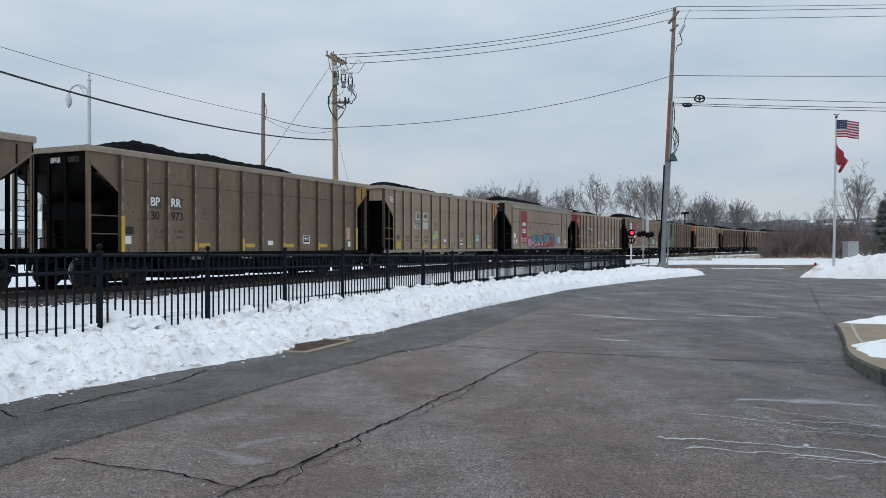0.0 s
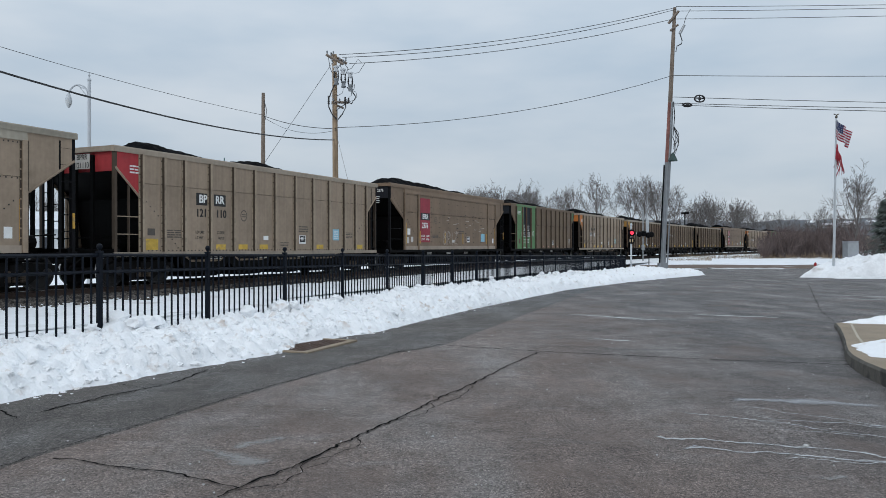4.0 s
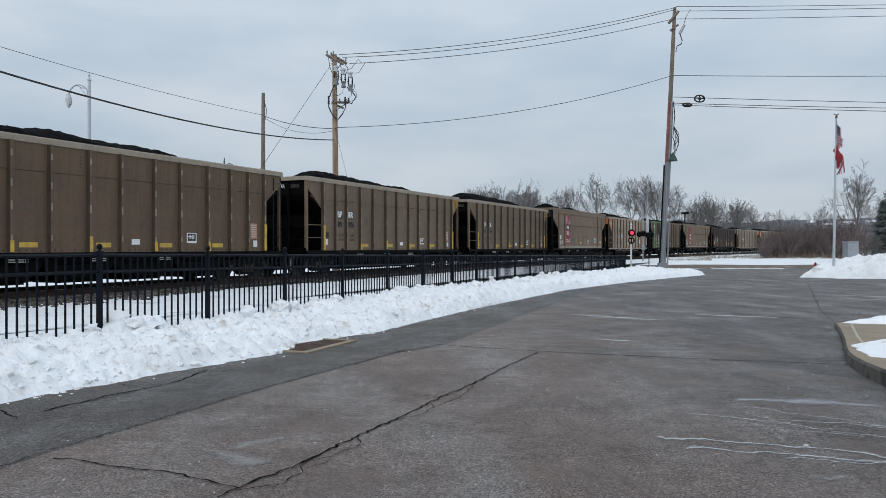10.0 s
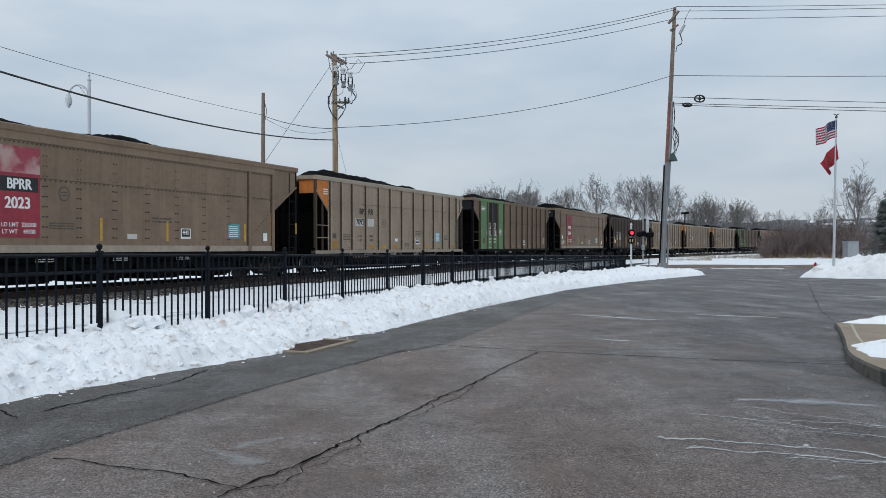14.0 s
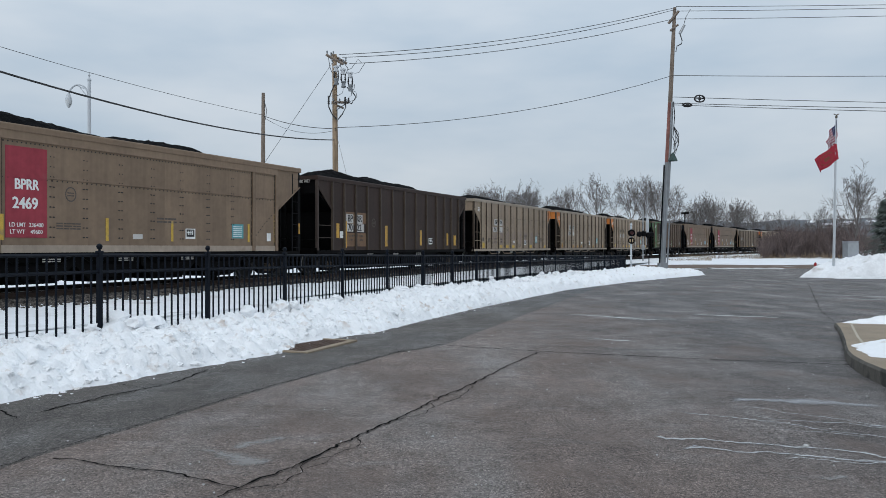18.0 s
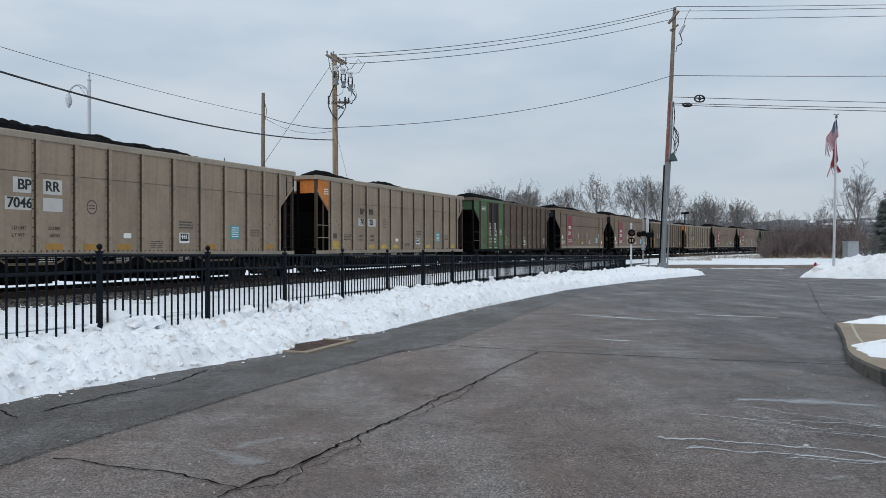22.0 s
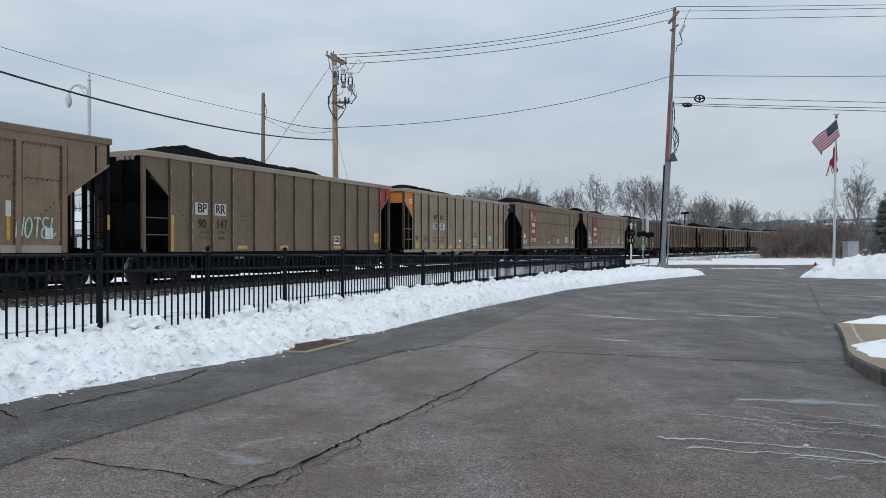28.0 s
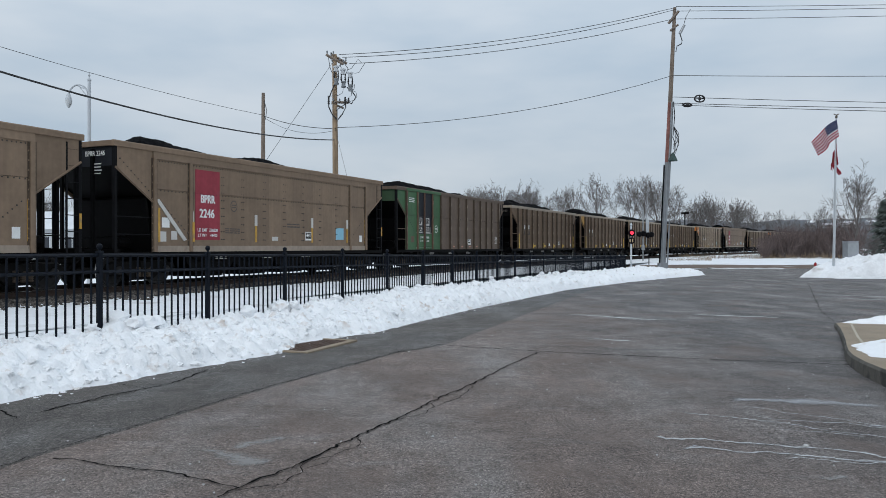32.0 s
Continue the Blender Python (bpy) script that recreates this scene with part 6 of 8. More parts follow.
# leading car first
TRAIN = [
    ("A", A1, dict(no="30951")), ("A", A1, dict(no="30973", rear=YELLOW_OCHRE)), ("B", B1, dict(no="7023", cut=4, plate_color=PLATE_GREY, front=TAN, end=TAN, rear=ORANGE, art="lime")),
    ("C", C1, dict(no="2262", color=TAN, rib=TAN, chord=SILL_LIGHT, art="mural", ld="236600", lt="49400")),
    ("B", B1, dict(no="121110", cut=3, front=RED, end=RED, front_label="red corner panel", teal=SKYBLUE, num_plate=None, plate_color=LETTER_DARK, mark_letters=WHITE, label="pale tan hopper car with red corners, heaped coal")),
    ("C", C1, dict(no="2376", plate=True, art="outline")), ("D", D1, dict(no="95352", cut=3, rear=GREEN)), ("B", B1, dict(no="7077", cut=4)),
    ("A", A1, dict(no="31002", front=YELLOW_OCHRE, end=YELLOW_OCHRE, **W)), ("A", A1, dict(no="30906", rear=YELLOW_OCHRE)), ("A", A1, dict(no="30885", rear=YELLOW_OCHRE)),
    ("C", C1, dict(no="2023", faded=True, plate=True, blue=False)), ("B", B1, dict(no="7092", cut=4, teal=SKYBLUE, yellow=YELLOW_OCHRE)), ("D", D1, dict(no="95321", cut=3)),
    ("C", C1, dict(no="2469", blue=False, tick=YELLOW, ld="236400", lt="49600")), ("E", E2, dict(no="7022")), ("B", B1, dict(no="7013", cut=4, plate_color=PLATE_GREY, front=TAN, end=TAN, rear=ORANGE, art="violet")),
    ("B", B1, dict(no="7046", cut=4, plate_color=PLATE_GREY, yellow=YELLOW_OCHRE)), ("B", B1, dict(no="7028")), ("D", D1, dict(no="95304", front=GREEN_SOFT, end=GREEN_DIM, color=TAN_DEEP, rib=TAN_DEEP, chord=TAN_DEEP, chord_lead=GREEN_SOFT, panels={0: GREEN_SOFT, 1: NAVY, 2: NAVY, 3: GREEN_SOFT}, ribs={0: RUST, 1: GREEN_SOFT, 2: NAVY, 3: GREEN_SOFT, 4: RUST}, art="tags")), ("C", C1, dict(no="2171", chips=True)), ("C", C1, dict(no="2327", chips=True, art="mint")),
    ("E", E1, dict(no="90147")), ("B", B1, dict(no="7031")), ("C", C1, dict(no="2641", faded=True, ld="236200", lt="49800")), ("C", C1, dict(no="2246", chips=True, art="white_arm", wide=True, ld="236800", lt="49400")),
    ("D", D1, dict(no="95318", front=GREEN_AGED, end=GREEN_DIM, color=TAN_DEEP, rib=TAN_DEEP, chord=TAN_DEEP, chord_lead=GREEN_AGED, panels={0: GREEN_AGED, 1: NAVY, 2: NAVY, 3: GREEN_AGED}, ribs={0: RUST, 1: GREEN_AGED, 2: NAVY, 3: GREEN_AGED, 4: RUST})), ("A", A1, dict(no="30930", **W)), ("A", A1, dict(no="31014", front=YELLOW_OCHRE, **W)),
    ("A", A1, dict(no="30966")), ("A", A1, dict(no="30918", **W)), ("B", B1, dict(no="7051")), ("C", C1, dict(no="2188")), ("A", A1, dict(no="30942")),
    ("B", B1, dict(no="7019", cut=4)), ("A", A1, dict(no="30977")),
]
CARS = []
s_at = 13.689 - TYPES["A"]["L"]                    # leading coupler face of the first car along the track at the start
for i, (ty, base, extra) in enumerate(TRAIN):
    spec = {**base, **extra}
    car = build_car(i, ty, spec)
    if "art" in spec:
        graffiti(car, ty, spec["art"])
    CARS.append((car, s_at + TYPES[ty]["L"] / 2, TYPES[ty]["L"] / 2 - TYPES[ty]["o"] - 1.42))
    s_at += TYPES[ty]["L"]


def travel(t):
    """Metres the train has run after t seconds."""
    return 12.0199 * t + 0.00786 * t * (t - 32) + 0.0001 * t * (t - 16) * (t - 32)


def car_pose(centre, h, t):
    c = centre - travel(t)
    p, _ = track(c - h)
    q, _ = track(c + h)
    d = q - p
    return Matrix.Translation((p + q) / 2) @ Matrix.Rotation(math.atan2(d.y, d.x), 4, "Z") @ Matrix.Rotation(-math.atan2(d.z, d.xy.length), 4, "Y")


# ---------------------------------------------------------------- poles and wires
def wire(name, a, b, sag, r, label, mat_=CABLE, n=24):
    a, b = Vector(a), Vector(b)
    bm = B()
    tube(bm, [a.lerp(b, k / n) - Vector((0, 0, sag * 4 * (k / n) * (1 - k / n))) for k in range(n + 1)], r, n=5)
    return thing(name, label, "cable", "overhead wires", data=mesh_of(name, bm, mat_))


PR0, PR1 = (14.477, 50.500, -0.346), (15.337, 50.500, 17.236)


def right_pole():
    ob = thing("utility_pole", "tall leaning wooden utility pole with metal-clad foot and conduits", "utility pole")
    a, b = Vector(PR0) - Vector((0, 0, 0.4)), Vector(PR1)
    at = lambda u: a.lerp(b, u)
    bm = B()
    tube(bm, [at(k / 8 * 0.86) for k in range(5)], 0.19, 0.17, 12)
    part("pole_foot", bm, DULL, ob, "grey metal cladding")
    bm = B()
    tube(bm, [at(0.43 + 0.22 * k / 2) for k in range(3)], 0.165, 0.15, 12)
    part("pole_band", bm, mat("pole_red", (0.22, 0.095, 0.08), 0.9, vary=0.25, scale=2, streak=0.3), ob, "reddish stained section")
    bm = B()
    tube(bm, [at(0.30 + 0.35 * k / 3) + Vector((0.10, -0.10, 0)) for k in range(4)], 0.115, 0.10, 10)
    part("cable_guard", bm, DULL, ob, "grey half-round cable guard")
    rl = random.Random(6)
    for k in range(7):
        bm = B()
        z0, z1 = rl.uniform(8.4, 9.6), rl.uniform(7.3, 8.3)
        w = rl.uniform(0.10, 0.38)
        tube(bm, [(15.16 + w * math.sin(q * 0.5236) * rl.uniform(0.8, 1.1), 50.15, z0 + (z1 - z0) * q / 6) for q in range(7)], 0.018, n=4)
        part("cable_loop", bm, CABLE, ob)
    bm = B()
    tube(bm, [at(0.65 + 0.35 * k / 3) for k in range(4)], 0.15, 0.115, 12)
    part("pole_top", bm, WOOD_POLE, ob, "weathered wood")
    for dx, r, u0, u1 in ((0.27, 0.05, 0, 0.22), (-0.25, 0.05, 0.0, 0.42), (0.10, 0.06, 0, 0.1)):
        bm = B()
        o = Vector((dx, -0.2, 0))
        tube(bm, [at(u0) + o, at(u1) + o], r, n=8)
        part("conduit", bm, DULL if dx > 0 else BLACK, ob)
    bm = B()
    box(bm, PR0[0] - 0.24, PR0[0] + 0.28, PR0[1] - 0.30, PR0[1] + 0.2, PR0[2] - 0.3, PR0[2] + 0.7, 0.03)
    part("foot_guard", bm, DULL, ob, "grey metal guard round the foot")
    for (p, q, r) in (((14.866, 50.300, 16.129), (15.537, 50.300, 16.949), 0.09), ((14.978, 50.300, 15.645), (15.500, 50.300, 16.055), 0.07)):
        bm = B()
        tube(bm, [p, q], r, n=4)
        part("cross_arm", bm, WOOD_POLE, ob)
    bm = B()
    tube(bm, [(15.612, 50.300, 15.459), (15.910, 50.300, 16.017)], 0.09, n=8)
    part("cutout", bm, GALV, ob, "fuse cutout")
    bm = B()
    tube(bm, [(15.872, 50.300, 16.017), (16.021, 50.300, 16.576), (16.320, 50.300, 17.061)], 0.02, n=5)
    tube(bm, [(15.612, 50.300, 15.459), (15.761, 50.300, 15.011), (15.723, 50.300, 14.788), (15.425, 50.300, 14.639), (15.351, 50.300, 14.266)], 0.035, n=5)
    part("jumper", bm, CABLE, ob)
    bm = B()
    lathe(bm, [(0.06, 0.5), (0.16, 0.3), (0.30, 0.0), (0.30, -0.05)], (15.134, 50.200, 7.101), 10)
    part("siren", bm, mat("dark_green_metal", (0.02, 0.05, 0.045), 0.5), ob, "small dark bell-shaped fixture")
    bm = B()
    tube(bm, [(15.097, 50.200, 8.663), (15.283, 50.200, 8.179), (15.246, 50.200, 7.696), (15.134, 50.200, 7.398)], 0.03, n=5)
    tube(bm, [(15.172, 50.200, 10.968), (15.246, 50.200, 10.039), (15.134, 50.200, 8.737)], 0.03, n=5)
    part("cable_loop", bm, CABLE, ob)


right_pole()
PL0, PL1 = (-6.020, 43.000, 0.185), (-6.116, 43.000, 12.225)


def left_pole():
    ob = thing("utility_pole", "wooden utility pole with crossarms, transformers and drop cables behind the track", "utility pole")
    a, b = Vector((PL0[0], PL0[1], 0)), Vector(PL1)
    bm = B()
    tube(bm, [a, b], 0.19, 0.13, 12)
    part("pole", bm, WOOD_TAN, ob)
    for p, q, r in (((-6.547, 42.700, 12.149), (-5.567, 42.700, 11.611), 0.075), ((-6.304, 43.200, 12.276), (-5.440, 43.200, 11.764), 0.075), ((-6.246, 42.800, 9.511), (-5.326, 42.800, 9.480), 0.07), ((-6.304, 43.200, 9.524), (-5.632, 43.200, 9.236), 0.06)):
        bm = B()
        tube(bm, [p, q], r, n=4)
        part("cross_arm", bm, WOOD_POLE, ob)
    bm = B()
    for p, q in (((-6.356, 42.900, 12.041), (-6.038, 42.900, 11.469)), ((-5.625, 42.900, 11.723), (-6.038, 42.900, 11.405)), ((-6.197, 42.900, 9.435), (-6.038, 42.900, 9.054)), ((-5.466, 42.900, 9.435), (-6.038, 42.900, 9.054))):
        tube(bm, [p, q], 0.03, n=4)
    part("brace", bm, GALV, ob)
    k = 42.7 / 1350
    for u, v in ((595, 121), (607.5, 126), (620, 132)):
        x, z = (u - 784) * k, 1.3 + (440 - v) * k
        bm = B()
        lathe(bm, [(0.05, 0.12), (0.16, 0.10), (0.17, 0.02), (0.12, 0.0), (0.12, -0.12), (0.15, -0.14), (0.15, -0.20)], (x, 42.65, z), 12)
        unit = part("recloser", bm, mat("porcelain_grey", (0.50, 0.52, 0.54), 0.45, vary=0.08), ob, "pale grey recloser head")
        bm = B()
        lathe(bm, [(0.11, -0.58), (0.15, -0.60), (0.15, -0.68), (0.11, -0.70), (0.11, -0.84), (0.14, -0.86), (0.12, -0.95)], (x + 0.02, 42.65, z), 12)
        part("tank", bm, DULL, unit, "grey tank under the head")
        for dx in (-0.10, 0.12):
            bm = B()
            tube(bm, [(x + dx, 42.62, z - 0.2), (x + dx + 0.01, 42.62, z - 0.62)], 0.035, n=6)
            lathe(bm, [(0.03, 0.0), (0.06, 0.05), (0.03, 0.1), (0.06, 0.15), (0.03, 0.2)], (x + dx, 42.62, z - 0.55), 8)
            part("bushing", bm, CABLE, unit)
    for u, v0, v1 in ((582, 172, 186), (611, 172, 184), (617, 174, 184)):
        bm = B()
        x = (u - 784) * k
        z0, z1 = 1.3 + (440 - v1) * k, 1.3 + (440 - v0) * k
        lathe(bm, [(0.03, z0), (0.065, z0 + 0.06), (0.045, z0 + 0.12), (0.065, z0 + 0.18), (0.045, z0 + 0.25), (0.05, z1 - 0.03), (0.02, z1)], (x, 42.65, 0), 8)
        part("cable_end", bm, CABLE, ob, "black cable termination")
    for pts in (((621, 160), (630, 164), (632, 172), (628, 178), (618, 181)), ((608, 157), (606, 166), (598, 170), (586, 171)), ((623, 161), (622, 170), (617, 174)), ((628, 150), (627, 158), (623, 163)),
                ((614, 126), (622, 122), (630, 112), (634, 106), (641, 118 - 5)), ((628, 131), (636, 129), (640, 122), (646, 113))):
        bm = B()
        tube(bm, [((u - 784) * k, 42.62, 1.3 + (440 - v) * k) for u, v in pts], 0.014, n=5)
        part("jumper", bm, CABLE, ob)
    for pts in (((-5.377, 42.700, 10.314), (-5.092, 42.700, 10.093), (-4.871, 42.700, 9.777), (-5.124, 42.700, 9.397), (-5.345, 42.700, 9.524)), ((-6.421, 42.700, 9.840), (-6.389, 42.700, 9.207), (-6.199, 42.700, 8.796), (-5.915, 42.700, 8.512)),
                ((-5.472, 42.700, 9.713), (-5.440, 42.700, 9.207), (-5.630, 42.700, 8.828), (-5.883, 42.700, 8.512)), ((-6.073, 42.700, 10.473), (-6.199, 42.700, 10.156), (-6.358, 42.700, 9.777))):
        bm = B()
        tube(bm, list(pts), 0.035, n=5)
        part("drop_cable", bm, CABLE, ob)


left_pole()
for u, v in ((579, 95), (586, 98), (601, 107), (608, 111), (590, 96), (612, 108), (590, 179), (601, 180), (612, 180)):
    bm = B()
    lathe(bm, [(0.03, -0.02), (0.05, 0.04), (0.035, 0.08), (0.05, 0.12), (0.015, 0.17)], ((u - 784) / 1350 * 42.75, 42.75, 1.3 + (440 - v) / 1350 * 42.75), 8)
    part("insulator", bm, DULL, bpy.data.objects["utility_pole.001"])
for pts in (((-5.535, 42.700, 11.675), (-5.314, 42.700, 11.358), (-5.440, 42.700, 11.042)), ((-5.788, 42.700, 11.864), (-5.725, 42.700, 11.485), (-5.598, 42.700, 11.168)), ((-6.199, 42.700, 11.105), (-6.326, 42.700, 11.421), (-6.421, 42.700, 12.054))):
    bm = B()
    tube(bm, list(pts), 0.018, n=5)
    part("jumper", bm, CABLE, bpy.data.objects["utility_pole.001"])
mid = thing("utility_pole", "plain dark wooden pole behind the track", "utility pole")
bm = B()
tube(bm, [((-11.815, 50.000, 0.189)[0], 50, -0.1), (-11.778, 50.000, 11.485)], 0.18, 0.11, 10)
part("pole", bm, WOOD_POLE, mid)
bm = B()
tube(bm, [(-11.680, 49.900, 10.910), (-11.532, 49.900, 10.356), (-11.606, 49.900, 9.728)], 0.02, n=5)
part("cable_loop", bm, CABLE, mid)

NEXT = 46.0
for u0, v0, u1, v1 in ((1196, 12, 1900, 2), (1199, 20, 1900, 6), (1196, 34, 1900, 20)):
    wire("power_line", ((u0 - 784) / 1350 * 50.3, 50.3, 1.3 + (440 - v0) / 1350 * 50.3), ((u1 - 784) / 1350 * NEXT, NEXT, 1.3 + (440 - v1) / 1350 * NEXT), 0.08, 0.018, "thin dark overhead power line between poles")
for u0, v0, u1, v1 in ((1192, 134, 1900, 132), (1192, 172, 1900, 186), (1192, 183, 1900, 195), (1192, 186, 1900, 203)):
    wire("telephone_line", ((u0 - 784) / 1350 * 50.3, 50.3, 1.3 + (440 - v0) / 1350 * 50.3), ((u1 - 784) / 1350 * NEXT, NEXT, 1.3 + (440 - v1) / 1350 * NEXT), 0.08, 0.02, "dark communication cable strung between poles")
for u0, v0, u1, v1, sag in ((600, 97, 1194, 14, 0.52), (606, 102, 1196, 17, 0.60), (618, 113, 1187, 35, 0.48)):
    wire("power_line", ((u0 - 784) / 1350 * 42.8, 42.8, 1.3 + (440 - v0) / 1350 * 42.8), ((u1 - 784) / 1350 * 50.3, 50.3, 1.3 + (440 - v1) / 1350 * 50.3), sag, 0.018, "thin dark overhead power line between poles")
wire("telephone_line", (-5.929, 42.800, 8.085), (15.127, 50.300, 12.701), 0.72, 0.017, "dark communication cable strung between poles")
wire("telephone_line", (-6.024, 42.800, 8.021), (-11.680, 49.900, 9.949), 0.2, 0.02, "thin dark cable to the far pole")
wire("telephone_line", (-6.024, 42.800, 7.93), (-11.680, 49.900, 9.85), 0.5, 0.012, "thin slack cable to the far pole")
wire("telephone_line", (-11.754, 49.900, 10.023), (-19.333, 25.000, 9.411), 0.28, 0.012, "thin dark overhead cable")
wire("telephone_line", (-6.087, 42.800, 7.387), (-12.373, 16.000, 5.981), 0.60, 0.030, "thick black overhead cable")
wire("guy_wire", (-6.228, 42.900, 11.723), (-11.721, 46.000, 5.048), 0.0, 0.012, "thin steel guy wire of the pole")
wire("guy_wire", (-5.974, 42.900, 7.656), (-4.978, 40.000, 4.856), 0.0, 0.008, "thin steel guy wire of the pole")
for u, v, w_, h_ in ((1238, 175, 9, 6), (1216, 186, 8, 3)):
    bm = B()
    x, z, k = (u - 784) / 1350 * 50, 1.3 + (440 - v) / 1350 * 50, 50 / 1350
    n = 20
    ring = [(x + w_ * k * math.cos(2 * math.pi * i / n), 50, z + h_ * k * math.sin(2 * math.pi * i / n)) for i in range(n + 1)]
    tube(bm, ring, 0.05, n=5, cap=False)
    for i in range(0, n, 5):
        tube(bm, [(x, 50, z), ring[i]], 0.03, n=4)
    tube(bm, [(x - 0.08, 50, z), (x + 0.08, 50, z)], 0.1, n=6)
    thing("cable_coil", "spare black cable coiled on the line", "cable coil", "overhead wires", data=mesh_of("cable_coil", bm, CABLE))


# ---------------------------------------------------------------- lamps behind the track
def crook_lamp(x, y, top, flip, col, name_label, shade_col):
    lamp = thing("street_lamp", name_label, "street lamp", m=pose(x, y, 0))
    bm = B()
    tube(bm, [(0, 0, -0.1), (0, 0, top)], 0.09, 0.06, 10)
    lathe(bm, [(0.06, top), (0.09, top + 0.06), (0.03, top + 0.16), (0.05, top + 0.24), (0.01, top + 0.34)], n=8)
    part("post", bm, col, lamp)
    bm = B()
    s = -1 if flip else 1
    arc = [(s * 0.05, 0, top - 0.55)] + [(s * (0.55 - 0.5 * math.cos(a)) * 0.76, 0, top - 0.55 + 0.42 * math.sin(a)) for a in [math.pi * k / 10 for k in range(1, 10)]] + [(s * 0.81, 0, top - 0.45)]
    tube(bm, arc, 0.035, n=6)
    tube(bm, [(0, 0, top - 0.35), (s * 0.5, 0, top - 0.16)], 0.02, n=5)
    tube(bm, [(0, 0, top - 0.7), (s * 0.35, 0, top - 0.25)], 0.02, n=5)
    part("arm", bm, col, lamp, "curved scroll arm")
    bm = B()
    lathe(bm, [(0.05, top - 0.45), (0.08, top - 0.55), (0.12, top - 0.68), (0.135, top - 0.75)], (s * 0.81, 0, 0), 12)
    part("shade", bm, shade_col, lamp)
    bm = B()
    lathe(bm, [(0.13, top - 0.75), (0.12, top - 0.86), (0.07, top - 0.98), (0.02, top - 1.04)], (s * 0.81, 0, 0), 12)
    part("globe", bm, mat("lamp_globe", (0.55, 0.57, 0.58), 0.25, vary=0.05), lamp, "unlit frosted globe")


WHITE_METAL = mat("white_metal", (0.50, 0.53, 0.56), 0.5, vary=0.06)
GREEN_METAL = mat("green_lamp_metal", (0.025, 0.09, 0.085), 0.5, vary=0.1)
LX = (-13.911, 30.000, 7.967)
crook_lamp(LX[0], 30, LX[2] - 0.1, True, WHITE_METAL, "pale scroll-armed street lamp, unlit", WHITE_METAL)
LG = (-17.773, 62.000, 8.327)
crook_lamp(LG[0], 62, LG[2], False, GREEN_METAL, "dark green gooseneck street lamp, unlit", GREEN_METAL)


# ---------------------------------------------------------------- drain, kerb island
def drain():
    ob = thing("drain_grate", "rusty iron drain grate in a concrete frame, half under snow", "drain")
    base = on_lot(-1.67, 9.43, 0)
    ax = (on_lot(-1.20, 10.72, 0) - base).normalized()
    ay = Vector((-ax.y, ax.x, 0))
    m = Matrix(((ax.x, ay.x, 0, base.x), (ax.y, ay.y, 0, base.y), (0, 0, 1, base.z), (0, 0, 0, 1)))
    ob.matrix_world = m
    bm = B()
    for d in ((0, 1.37, 0, 0.10), (0, 1.37, 0.78, 0.88), (0, 0.08, 0.10, 0.78), (1.29, 1.37, 0.10, 0.78)):
        box(bm, *d, -0.1, 0.022, 0.006)
    part("frame", bm, CONCRETE, ob, "tan concrete frame")
    bm = B()
    box(bm, 0.08, 1.29, 0.10, 0.78, -0.12, -0.10)
    part("well", bm, CRACK, ob)
    rust = mat("grate_rust", (0.085, 0.055, 0.042), 0.85, vary=0.3, scale=10)
    for k in range(15):
        bm = B()
        x = 0.085 + k * 0.086
        box(bm, x, x + 0.03, 0.10, 0.78, -0.05, 0.014)
        part("bar", bm, rust, ob)
    for k in range(8):
        bm = B()
        y = 0.12 + k * 0.088
        box(bm, 0.08, 1.29, y, y + 0.028, -0.05, 0.010)
        part("bar", bm, rust, ob)


drain()

KP = [(7.0, 13.1), (6.62, 12.9), (6.2, 11.95), (5.72, 10.95), (5.28, 10.05), (4.95, 9.4), (4.68, 8.85), (4.47, 8.35), (4.30, 7.8), (4.14, 7.1), (4.0, 6.2), (3.92, 4.0), (3.92, -6.0)]


def walk_z(y):
    """Top of the concrete walk: it dips towards its far corner."""
    return 0.152 - 0.0195 * max(0.0, y - 7.1)


